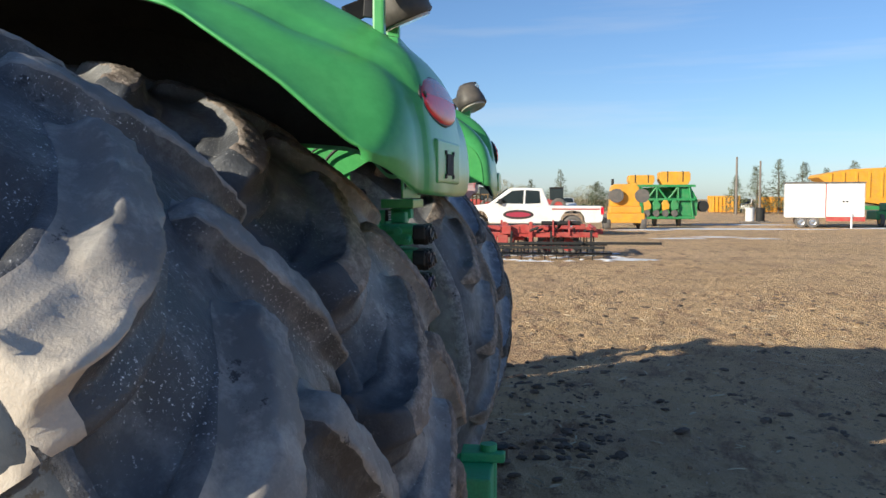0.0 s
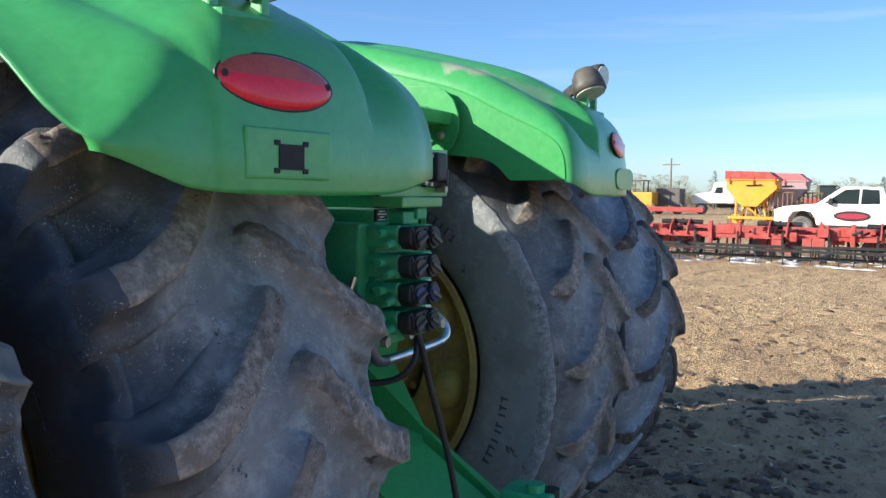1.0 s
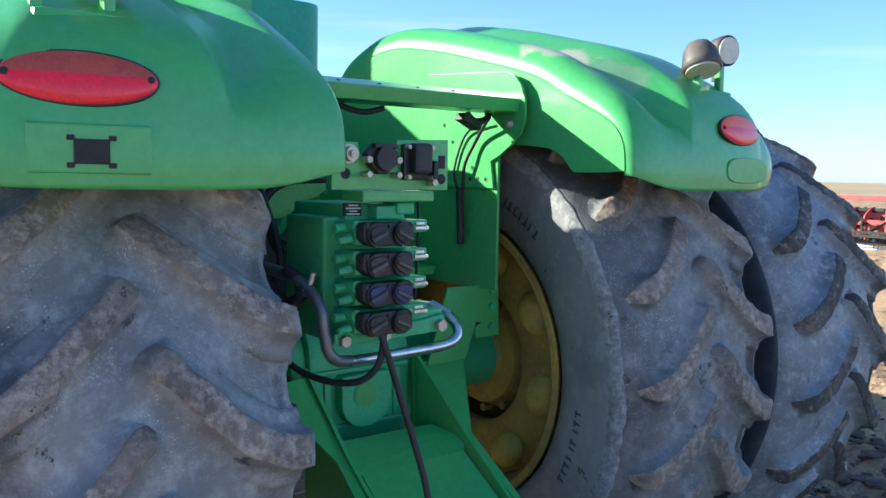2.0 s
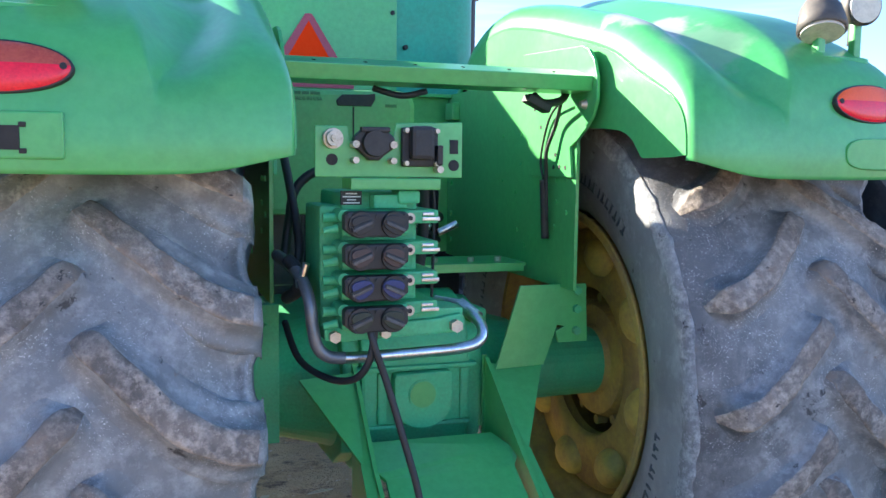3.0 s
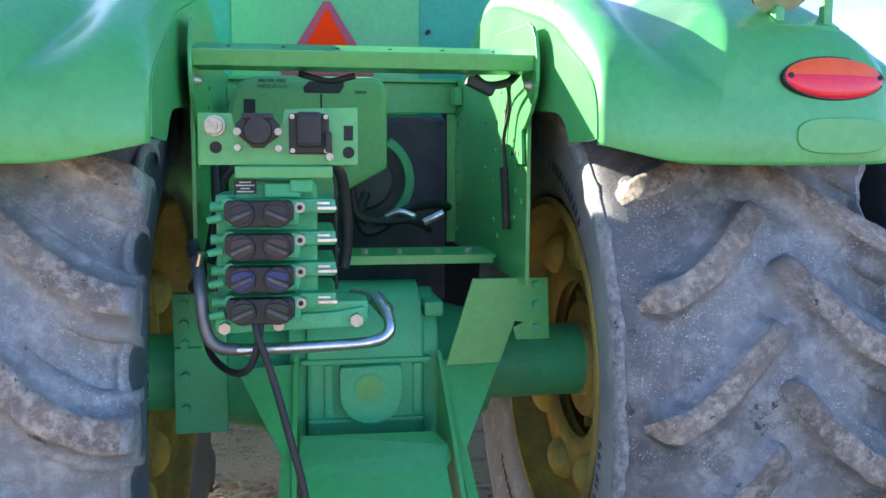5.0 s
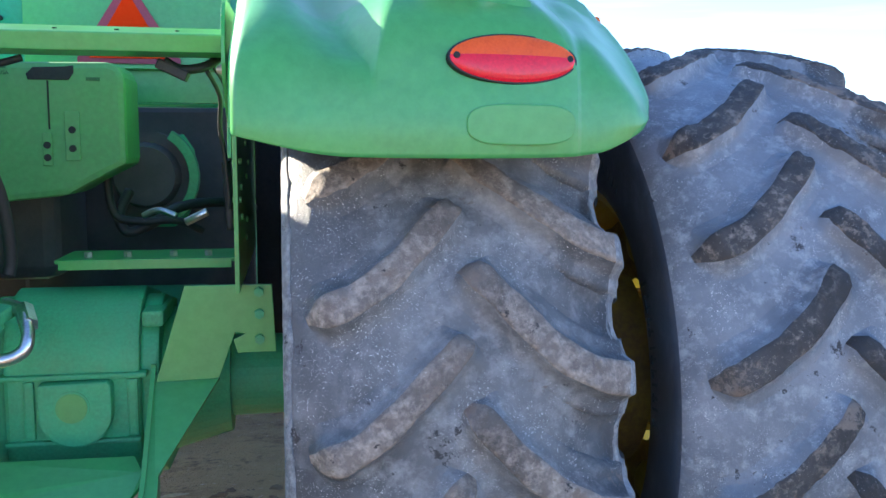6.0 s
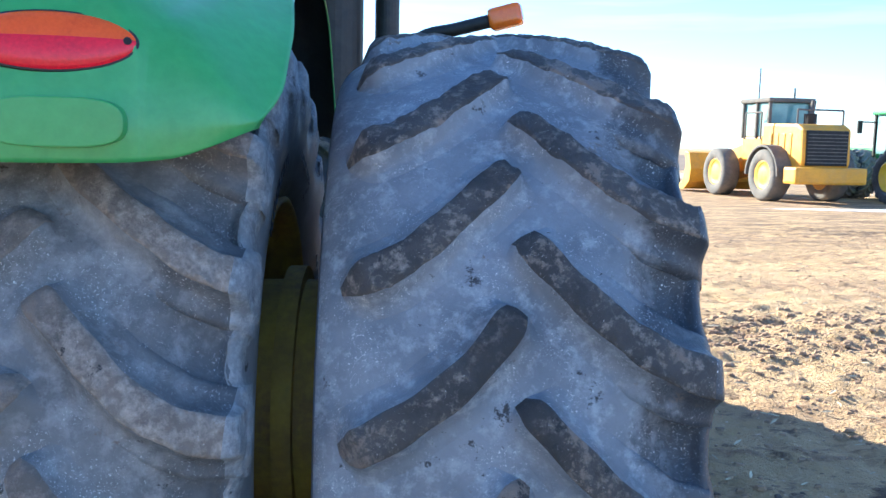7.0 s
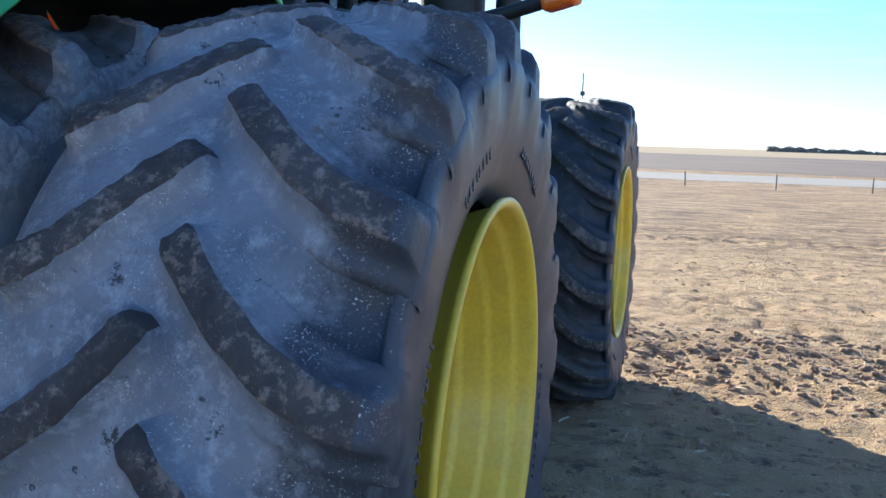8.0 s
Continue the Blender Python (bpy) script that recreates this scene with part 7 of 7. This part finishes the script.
slab(bm, [(-2.0, 0.45), (-2.25, 1.3), (-1.8, 2.3), (2.3, 2.2), (2.4, 1.95), (2.3, 0.7), (1.5, 0.45)], "x", 0.72, 0.78, 0.01)
part("side_frame", bm, MID_GREEN, pl)
for y0, z0, y1, z1 in ((-2.2, 0.5, -1.9, 2.35), (-1.2, 0.5, -1.2, 2.35), (0.2, 0.55, 0.2, 2.35), (1.4, 0.55, 1.2, 2.3), (2.3, 0.6, 2.2, 2.25), (-1.2, 2.3, -0.5, 1.5), (0.2, 2.3, -0.5, 1.5), (0.2, 2.3, 0.8, 1.6), (1.3, 2.3, 0.8, 1.6), (1.3, 2.3, 1.9, 1.6)):
    bm = bmesh.new()
    rod(bm, (-0.8, y0, z0), (-0.8, y1, z1), 0.065, None, 8)
    part("brace", bm, MID_GREEN, pl)
for z in (0.5, 1.55, 2.33):
    bm = bmesh.new()
    box(bm, -0.9, -0.74, -2.3, 2.4, z - 0.07, z + 0.07, 0.015)
    part("rail", bm, MID_GREEN, pl)
bm = bmesh.new()
box(bm, -0.7, 0.8, -2.1, 2.3, 0.4, 0.6, 0.03)
part("platform", bm, MID_GREEN, pl)
bm = bmesh.new()
slab(bm, [(-2.45, 0.6), (-2.5, 1.5), (-2.0, 2.3), (-1.3, 2.3), (-1.3, 0.6)], "x", -0.7, 0.6, 0.03)
part("end_housing", bm, MID_GREEN, pl)
bm = bmesh.new()
rod(bm, (-0.75, -2.9, 1.15), (0.1, -2.9, 1.15), 0.32, None, 20)
part("fan_housing", bm, DARK, pl, "dark round fan housing at the end")
for k in range(6):
    y = -0.95 + 0.6 * k
    bm = bmesh.new()
    slab(bm, [(y - 0.24, 1.0), (y - 0.26, 1.25), (y - 0.1, 1.5), (y + 0.14, 1.5), (y + 0.24, 1.3), (y + 0.18, 0.9)], "x", -0.95, -0.5, 0.03)
    unit = part("row_unit", bm, AMBER_PAINT if k % 2 else MID_GREEN, pl, "seed row unit")
    bm = bmesh.new()
    rod(bm, (-0.97, y, 0.75), (-0.6, y, 0.75), 0.2, None, 16)
    part("press_wheel", bm, GREY_TYRE, unit)
for y in (-1.4, 0.2, 1.5):
    road_wheel(pl, 0.2, y, 0.4, 0.4, 0.25, MID_GREEN, "y")

# barrels on a pallet
for k, (dy, mt) in enumerate(((0.0, WHITE), (0.65, DARK))):
    bm = bmesh.new()
    rod(bm, (0, 0, 0.12), (0, 0, 0.98), 0.28, None, 18)
    for z in (0.14, 0.4, 0.7, 0.97):
        rod(bm, (0, 0, z - 0.02), (0, 0, z + 0.02), 0.3, None, 18)
    tagged(part("barrel", bm, mt, m=pose(56, -14.6 - dy, 0)), "upright steel barrel on a wooden pallet", "barrel", "barrels")
bm = bmesh.new()
for z in (0.02, 0.1):
    for k in range(5):
        box(bm, -0.5, 0.5, -1.0 + 0.4 * k, -0.8 + 0.4 * k, z - 0.02, z + 0.02)
for x in (-0.45, 0.0, 0.45):
    box(bm, x - 0.05, x + 0.05, -1.0, 0.8, 0.03, 0.085)
tagged(part("pallet", bm, WOOD_GREY, m=pose(56, -14.8, 0.0)), "weathered wooden pallet under two barrels", "pallet")

# orange bins far off
for k, (y, w, h) in enumerate(((-20.6, 3.0, 1.85), (-25.8, 3.0, 1.75))):
    t = thing("steel_bin", pose(94.5, y, 0), "orange ribbed steel bin far off", "bin", "orange bins")
    bm = bmesh.new()
    slab(bm, [(-w / 2, 0.1), (-w / 2 - 0.1, h), (w / 2 + 0.1, h), (w / 2, 0.1)], "x", -0.8, 0.8, 0.03)
    part("tub", bm, AMBER_PAINT, t)
    for q in range(7):
        bm = bmesh.new()
        box(bm, -0.9, -0.8, -w / 2 + 0.25 + q * 0.4, -w / 2 + 0.35 + q * 0.4, 0.1, h - 0.1, 0.01)
        part("rib", bm, AMBER_PAINT, t)

# poles
for x, y, h, arm in ((85.1, -19.9, 5.6, 0), (84.6, -22.0, 5.2, 0), (95, 21.1, 5.6, 1), (-11.5, 119, 11, 0)):
    t = thing("utility_pole", pose(x, y, 0), "weathered wooden utility pole" + (" with a cross arm" if arm else " standing alone"), "pole", "poles")
    bm = bmesh.new()
    rod(bm, (0, 0, -0.1), (0, 0, h), 0.13, 0.09, 8)
    part("shaft", bm, WOOD_GREY, t)
    if arm:
        bm = bmesh.new()
        box(bm, -0.06, 0.06, -0.95, 0.95, h - 0.75, h - 0.62, 0.01)
        part("cross_arm", bm, WOOD_GREY, t)
        for q in (-0.8, 0.0, 0.8):
            bm = bmesh.new()
            rod(bm, (0, q, h - 0.62), (0, q, h - 0.45), 0.04, 0.05, 8)
            part("insulator", bm, WHITE, t)
    elif h > 10:
        bm = bmesh.new()
        box(bm, -0.3, 0.3, -0.2, 0.2, 8.0, 8.6, 0.04)
        part("lamp_head", bm, GREY_TYRE, t)

# white cargo trailer, seen on its corner
tr = thing("cargo_trailer", pose(47.6, -16.6, 0, 0, 0, -14), "white box trailer with a red lower skirt", "trailer")
bm = bmesh.new()
box(bm, -1.1, 2.6, -2.0, 2.0, 0.55, 2.42, 0.06)
part("box_body", bm, WHITE, tr)
bm = bmesh.new()
box(bm, -1.15, 2.65, -2.05, 2.05, 2.42, 2.5, 0.02)
part("roof_trim", bm, GREY_TYRE, tr)
bm = bmesh.new()
box(bm, -1.16, -1.1, -2.03, -0.1, 0.38, 0.62, 0.01)
part("skirt", bm, RED, tr, "faded red skirt")
for y0, y1 in ((-1.95, -1.05), (-1.02, -0.12)):
    bm = bmesh.new()
    box(bm, -1.118, -1.098, y0, y1, 0.68, 2.36, 0.006)
    door = part("door", bm, WHITE, tr)
    bm = bmesh.new()
    box(bm, -1.15, -1.115, y1 - 0.12 if y0 < -1.5 else y0 + 0.02, y1 - 0.02 if y0 < -1.5 else y0 + 0.12, 1.4, 1.48, 0.005)
    part("latch", bm, DARK, door)
bm = bmesh.new()
box(bm, -1.112, -1.104, -0.10, -0.05, 0.6, 2.4)
part("corner_trim", bm, RED, tr)
for y in (0.55, 1.15):
    for x in (-0.95, 2.4):
        road_wheel(tr, x, y, 0.33, 0.33, 0.22, STEEL, "x")
bm = bmesh.new()
rod(bm, (-1.2, -1.35, 0.0), (-1.2, -1.35, 0.8), 0.05, None, 10)
part("jack", bm, WHITE, tr)

# tall yellow wagon behind the trailer and a green machine beside it
wg = thing("grain_wagon", pose(66, -25, 0), "long yellow grain wagon with sloping sides", "wagon")
bm = bmesh.new()
slab(bm, [(3.6, 3.15), (3.4, 3.35), (1.2, 3.75), (-4.0, 4.0), (-4.0, 1.2), (-2.0, 1.0), (0.8, 1.4), (2.8, 2.6)], "x", -1.3, 1.3, 0.04)
part("tub", bm, AMBER_PAINT, wg)
for k in range(7):
    bm = bmesh.new()
    box(bm, -1.38, -1.3, 2.6 - k * 0.9, 2.7 - k * 0.9, 1.7, 3.5, 0.01)
    part("rib", bm, AMBER_PAINT, wg)
bm = bmesh.new()
box(bm, -0.9, 0.9, -3.8, 2.8, 0.75, 1.05, 0.03)
part("chassis", bm, MID_GREEN, wg)
for y in (-2.6, 1.6):
    for x in (-1.1, 1.1):
        road_wheel(wg, x, y, 0.75, 0.75, 0.5, AMBER_PAINT, "x")
gm = thing("green_implement", pose(50, -21.2, 0), "low green implement standing beside the trailer", "implement")
bm = bmesh.new()
box(bm, -0.8, 0.8, -1.2, 1.2, 0.4, 0.9, 0.06)
box(bm, -0.5, 0.5, -0.9, 0.6, 0.9, 1.35, 0.06)
part("body", bm, MID_GREEN, gm)
for y in (-0.9, 0.9):
    road_wheel(gm, -0.7, y, 0.36, 0.36, 0.22, AMBER_PAINT, "y")

# yellow seed cart with a red cover
FADED_RED = material("faded_red_cover", (0.5, 0.16, 0.17), 0.7, second=(0.4, 0.13, 0.14), scale=2, fine=20, bump=0.1)
FADED_SIDE = material("faded_grey_pink_hopper", (0.42, 0.3, 0.31), 0.6, second=(0.34, 0.25, 0.25), scale=2, fine=20, bump=0.05)


def seed_cart(x, y, body, top, label):
    hp = thing("seed_cart", pose(x, y, 0), label, "implement", "seed carts")
    bm = bmesh.new()
    slab(bm, [(-0.3, 1.1), (-1.22, 2.0), (-1.25, 2.48), (1.25, 2.48), (1.22, 2.0), (0.45, 1.1)], "x", -0.9, 0.9, 0.03)
    part("hopper", bm, body, hp)
    bm = bmesh.new()
    slab(bm, [(-1.0, 2.72), (-0.85, 2.86), (1.3, 2.9), (1.3, 2.46), (-1.3, 2.46), (-1.3, 2.52)], "x", -0.95, 0.95, 0.02)
    part("cover", bm, top, hp, "red tarpaulin cover")
    bm = bmesh.new()
    box(bm, -0.96, 0.96, -1.29, 1.29, 2.42, 2.48, 0.015)
    part("rim_rail", bm, body, hp)
    for q in (-1.15, -0.1, 1.05):
        bm = bmesh.new()
        box(bm, -0.985, -0.945, q - 0.03, q + 0.03, 2.22, 2.6, 0.01)
        part("strap", bm, top, hp)
    bm = bmesh.new()
    rod(bm, (-0.96, -0.5, 2.2), (-0.96, 0.25, 2.16), 0.035, None, 8)
    part("ladder_grip", bm, DARK, hp)
    for a, b in (((-0.7, -0.75, 0.3), (-0.5, -0.5, 1.5)), ((-0.7, 0.5, 0.3), (-0.5, 0.35, 1.4)), ((-0.7, 0.75, 0.3), (-0.6, 0.75, 1.7)), ((0.6, -0.75, 0.3), (0.4, -0.5, 1.5)), ((0.6, 0.75, 0.3), (0.4, 0.5, 1.5)), ((-0.72, -0.7, 0.4), (-0.72, 0.4, 1.2))):
        bm = bmesh.new()
        rod(bm, a, b, 0.06, None, 8)
        part("leg", bm, body, hp)
    bm = bmesh.new()
    rod(bm, (-0.3, -0.1, 0.55), (-0.25, -0.05, 1.2), 0.24, 0.16, 14)
    part("meter", bm, BROWN_STEEL, hp, "rusty seed meter under the hopper")
    for q in range(5):
        tube = pipe_mesh("seed_tube", [(-0.4, -0.3 + 0.15 * q, 1.1), (-0.75, -0.45 + 0.22 * q, 0.85), (-0.8, -0.5 + 0.25 * q, 0.4)], 0.03, body if q % 2 else BROWN_STEEL, 4, 6)
        part("seed_tube", tube, None, hp)
    bm = bmesh.new()
    box(bm, -0.9, 1.0, -1.1, 1.1, 0.45, 0.6, 0.02)
    part("chassis", bm, body, hp)
    for q in range(6):
        bm = bmesh.new()
        box(bm, -0.6, -0.54, -1.95 + 0.22 * q, -1.89 + 0.22 * q, 0.35, 1.85, 0.01)
        part("rail", bm, BROWN_STEEL, hp)
    for z in (0.95, 1.8):
        bm = bmesh.new()
        box(bm, -0.62, -0.52, -2.0, -0.75, z, z + 0.07, 0.01)
        part("rail", bm, BROWN_STEEL, hp)
    for q in (-0.9, 0.9):
        road_wheel(hp, 0.2, q, 0.45, 0.45, 0.3, body, "x")


seed_cart(45.2, 5.0, AMBER_PAINT, RED, "yellow seed cart with a red tarpaulin cover")
seed_cart(48.4, 3.9, FADED_SIDE, FADED_RED, "faded pinkish seed cart with a dull red cover")


# white lorries far off
def lorry(m):
    t = thing("lorry", m, "white lorry tractor unit far off in the yard", "lorry", "lorries")
    bm = bmesh.new()
    slab(bm, [(-1.3, 1.0), (-1.3, 2.5), (-1.0, 2.75), (0.3, 2.7), (0.5, 1.95), (1.9, 1.7), (2.0, 0.9)], "x", -1.1, 1.1, 0.06)
    part("cab", bm, WHITE, t)
    for s_ in (-1, 1):
        bm = bmesh.new()
        slab(bm, [(-0.4, 1.8), (-0.4, 2.3), (0.1, 2.3), (0.3, 1.8)], "x", s_ * 1.095, s_ * 1.11)
        part("window", bm, DARK_GLASS, t)
        for y in (1.3, -1.9, -3.0):
            road_wheel(t, s_ * 0.95, y, 0.5, 0.5, 0.3, STEEL, "x")
    bm = bmesh.new()
    box(bm, -0.5, 0.5, -3.8, 0.0, 0.6, 0.9, 0.03)
    part("chassis", bm, DARK, t)
    bm = bmesh.new()
    rod(bm, (0.9, -1.45, 1.0), (0.9, -1.45, 3.0), 0.08, None, 10)
    part("stack", bm, STEEL, t)


lorry(pose(74.4, 12.2, 0, 0, 0, 10))
lorry(pose(80, 10.3, 0, 0, 0, 10))
# yellow and grey machines by the lorries
for k, (x, y, mt, lab) in enumerate(((70, 17.4, AMBER_PAINT, "yellow machine with an open cab far off"), (72, 15.6, GREY_TYRE, "grey tank trailer far off"), (62, 22.3, GREY_TYRE, "grey folded implement with a spare wheel far off"))):
    t = thing("yard_machine", pose(x, y, 0), lab, "machine", "yard machines")
    bm = bmesh.new()
    box(bm, -1.0, 1.0, -1.0, 1.0, 0.7, 1.8 + 0.35 * k, 0.1)
    part("body", bm, mt, t)
    if k == 0:
        for q in (-0.2, 1.3):
            for p in (-0.7, 0.7):
                bm = bmesh.new()
                box(bm, p - 0.04, p + 0.04, q - 0.04, q + 0.04, 1.8, 2.7)
                part("post", bm, DARK, t)
        bm = bmesh.new()
        box(bm, -0.9, 0.9, -0.4, 1.5, 2.7, 2.8, 0.03)
        part("roof", bm, GREY_TYRE, t)
    if k == 2:
        for q in range(6):
            bm = bmesh.new()
            rod(bm, (-0.4, -1.0 + 0.4 * q, 2.4), (-0.4, -0.8 + 0.4 * q, 3.3 - 0.1 * (q % 2)), 0.06, None, 6)
            part("folded_arm", bm, DARK, t)
        bm = bmesh.new()
        rod(bm, (-1.06, -0.3, 1.9), (-0.96, -0.3, 1.9), 0.42, None, 24)
        part("spare_wheel", bm, WHITE, t)
    for q in (-0.8, 0.8):
        road_wheel(t, -0.8, q, 0.5, 0.5, 0.3, mt, "x")
# red tractors between the trees and the pickup
for x, y in ((88, 5.1), (90, -2.1)):
    t = thing("red_tractor", pose(x, y, 0), "red farm tractor with a dark cab far off", "tractor", "red tractors")
    bm = bmesh.new()
    box(bm, -0.6, 0.6, -0.5, 1.6, 0.7, 1.5, 0.12)
    part("bonnet", bm, RED, t)
    bm = bmesh.new()
    box(bm, -0.7, 0.7, -1.2, 0.2, 1.4, 2.6, 0.08)
    part("cab", bm, DARK_GLASS, t)
    bm = bmesh.new()
    box(bm, -0.75, 0.75, -1.25, 0.25, 2.6, 2.75, 0.05)
    part("roof", bm, DARK, t)
    for q in (-0.8, 0.8):
        road_wheel(t, q, -0.7, 0.8, 0.8, 0.4, RED, "x")
        road_wheel(t, q, 1.2, 0.55, 0.55, 0.35, RED, "x")

# ---------------------------------------------------------------- wheel loader, seen from behind its left side
ld = thing("wheel_loader", pose(14.9, 24.4, 0, 0, 0, 8), "yellow wheel loader with a black rear grille and raised cab", "loader")
# its nose points along +y, its rear end stands at y = 0
bm = bmesh.new()
slab(bm, [(0.25, 0.95), (0.15, 1.35), (0.2, 2.35), (0.5, 2.5), (2.5, 2.55), (2.6, 1.1)], "x", -0.85, 0.85, 0.08)
part("engine_hood", bm, AMBER_PAINT, ld, "yellow engine hood")
bm = bmesh.new()
box(bm, -0.72, 0.72, 0.12, 0.24, 1.2, 2.3, 0.03)
grille = part("grille", bm, DARK, ld, "black slotted rear grille")
for k in range(9):
    bm = bmesh.new()
    box(bm, -0.68, 0.68, 0.085, 0.122, 1.28 + 0.11 * k, 1.31 + 0.11 * k)
    part("grille_bar", bm, GREY_TYRE, grille)
bm = bmesh.new()
box(bm, -1.25, 1.25, -0.2, 0.5, 0.62, 1.15, 0.08)
part("counterweight", bm, AMBER_PAINT, ld)
for k in range(4):
    bm = bmesh.new()
    box(bm, -0.875, -0.845, 0.75 + 0.38 * k, 0.95 + 0.38 * k, 1.3, 2.2, 0.02)
    part("side_louvre", bm, AMBER_PAINT, ld)
bm = bmesh.new()
box(bm, -0.75, 0.75, 2.3, 4.0, 1.3, 2.1, 0.06)
part("cab_base", bm, AMBER_PAINT, ld)
bm = bmesh.new()
box(bm, -0.72, 0.72, 2.35, 3.95, 2.1, 3.25, 0.05)
part("cab_glass", bm, CAB_GLASS, ld, "pale blue-green cab glazing")
for x in (-0.75, 0.75):
    for y in (2.32, 3.1, 3.98):
        bm = bmesh.new()
        box(bm, x - 0.05, x + 0.05, y - 0.05, y + 0.05, 2.05, 3.3)
        part("cab_post", bm, GREY_TYRE, ld)
bm = bmesh.new()
box(bm, -0.85, 0.85, 2.2, 4.1, 3.25, 3.4, 0.05)
part("cab_roof", bm, GREY_TYRE, ld)
bm = bmesh.new()
rod(bm, (0.35, 1.7, 2.5), (0.45, 1.7, 3.3), 0.09, 0.08, 12)
part("exhaust", bm, GREY_TYRE, ld)
bm = bmesh.new()
rod(bm, (0.1, 1.3, 2.5), (0.1, 1.3, 2.85), 0.2, 0.2, 14)
part("air_cleaner", bm, DARK, ld)
for rail in ([(-0.8, 0.6, 2.5), (-0.8, 0.6, 2.95), (0.8, 0.6, 2.95), (0.8, 0.6, 2.5)], [(-1.1, 2.2, 2.0), (-1.1, 2.2, 2.9), (-1.1, 3.2, 2.9), (-1.1, 3.2, 2.0)]):
    bm = bmesh.new()
    for p, q in zip(rail, rail[1:]):
        rod(bm, p, q, 0.03, None, 6)
    part("handrail", bm, GREY_TYRE, ld)
bm = bmesh.new()
rod(bm, (-0.2, 4.0, 3.4), (-0.2, 4.0, 4.5), 0.02, None, 6)
rod(bm, (0.3, 2.6, 3.4), (0.3, 2.6, 3.75), 0.03, None, 6)
part("aerial", bm, DARK, ld)
for x in (-1.05, 1.05):
    road_wheel(ld, x, 1.6, 0.84, 0.84, 0.62, AMBER_PAINT, "x", "rear_wheel")
    road_wheel(ld, x, 4.8, 0.84, 0.84, 0.62, AMBER_PAINT, "x", "front_wheel")
    bm = bmesh.new()
    slab(bm, [(0.62 * 0 + 1.6 + 1.0 * math.cos(a), 0.84 + 1.0 * math.sin(a)) for a in [math.pi * k / 10 for k in range(11)]] + [(1.6 + 0.93 * math.cos(a), 0.84 + 0.93 * math.sin(a)) for a in [math.pi * (1 - k / 10) for k in range(11)]], "x", x - 0.33, x + 0.33)
    part("mudguard", bm, GREY_TYRE, ld)
bm = bmesh.new()
slab(bm, [(4.0, 1.2), (4.3, 1.9), (5.2, 1.7), (6.4, 0.7), (6.2, 0.5), (4.2, 0.9)], "x", -0.45, 0.45, 0.04)
part("loader_arm", bm, AMBER_PAINT, ld)
bm = bmesh.new()
slab(bm, [(6.3, 0.9), (6.5, 1.5), (6.9, 1.55), (6.75, 1.0), (7.0, 0.35), (7.9, 0.12), (7.9, 0.05), (6.8, 0.1), (6.4, 0.4)], "x", -1.5, 1.5, 0.02)
part("bucket", bm, AMBER_PAINT, ld, "wide yellow bucket resting on the soil")

# ---------------------------------------------------------------- second green tractor far off
FAR_TYRE = tyre_mesh("tyre", [RUBBER, SIDE_RUBBER], segs=120)
tb = thing("tractor", pose(19.1, 25.2, 0, 0, 0, 4), "green articulated tractor with dual wheels standing far off", "tractor")
bm = bmesh.new()
box(bm, -0.45, 0.45, 2.6, 5.2, 1.15, 1.95, 0.12)
part("bonnet", bm, MID_GREEN, tb)
bm = bmesh.new()
box(bm, -0.4, 0.4, -0.5, 4.8, 0.6, 1.15, 0.05)
part("chassis", bm, MID_GREEN, tb)
bm = bmesh.new()
box(bm, -0.6, 0.6, 0.6, 1.2, 1.2, 1.95, 0.08)
part("tank", bm, MID_GREEN, tb)
bm = bmesh.new()
box(bm, -0.75, 0.75, 1.2, 2.65, 1.6, 2.95, 0.08)
part("cab_glass", bm, CAB_GLASS, tb, "pale green cab glazing")
for x in (-0.76, 0.76):
    for y in (1.2, 1.9, 2.66):
        bm = bmesh.new()
        box(bm, x - 0.04, x + 0.04, y - 0.04, y + 0.04, 1.5, 3.0)
        part("cab_post", bm, DARK, tb)
bm = bmesh.new()
box(bm, -0.85, 0.85, 1.05, 2.8, 2.95, 3.15, 0.06)
part("cab_roof", bm, MID_GREEN, tb)
for x in (-1, 1):
    bm = bmesh.new()
    rod(bm, (x * 0.8, 2.6, 2.7), (x * 1.35, 2.65, 2.7), 0.025, None, 6)
    box(bm, x * 1.28, x * 1.45, 2.6, 2.68, 2.3, 2.75, 0.02)
    part("mirror", bm, DARK, tb)
    bm = bmesh.new()
    slab(bm, [(1.08 * math.cos(a), 0.88 + 1.05 * math.sin(a)) for a in [math.pi * k / 12 for k in range(13)]] + [(1.02 * math.cos(a), 0.88 + 0.99 * math.sin(a)) for a in [math.pi * (1 - k / 12) for k in range(13)]], "x", x * 0.5, x * 1.15)
    part("fender", bm, MID_GREEN, tb)
    for y in (0.0, 3.3):
        for xx in (0.9, 1.62):
            w_ = new("wheel")
            w_.matrix_basis = pose(x * xx, y, 0.88, 20 * xx) @ Matrix.Scale(0.88, 4)
            w_.parent = tb
            part("tyre", FAR_TYRE, None, w_)
            part("rim", rim_me, None, w_)
            part("wheel_disc", disc_data, None, w_, m=pose(-0.12 * x if xx > 1 else 0.1 * x, 0, 0))
            for i in range(20):
                for sd_ in (1, -1):
                    part("tread_lug", LUGS[sd_, "brown"][i % 5], None, w_, m=pose(0, 0, 0, -(18 * i + (0 if sd_ > 0 else 9))))
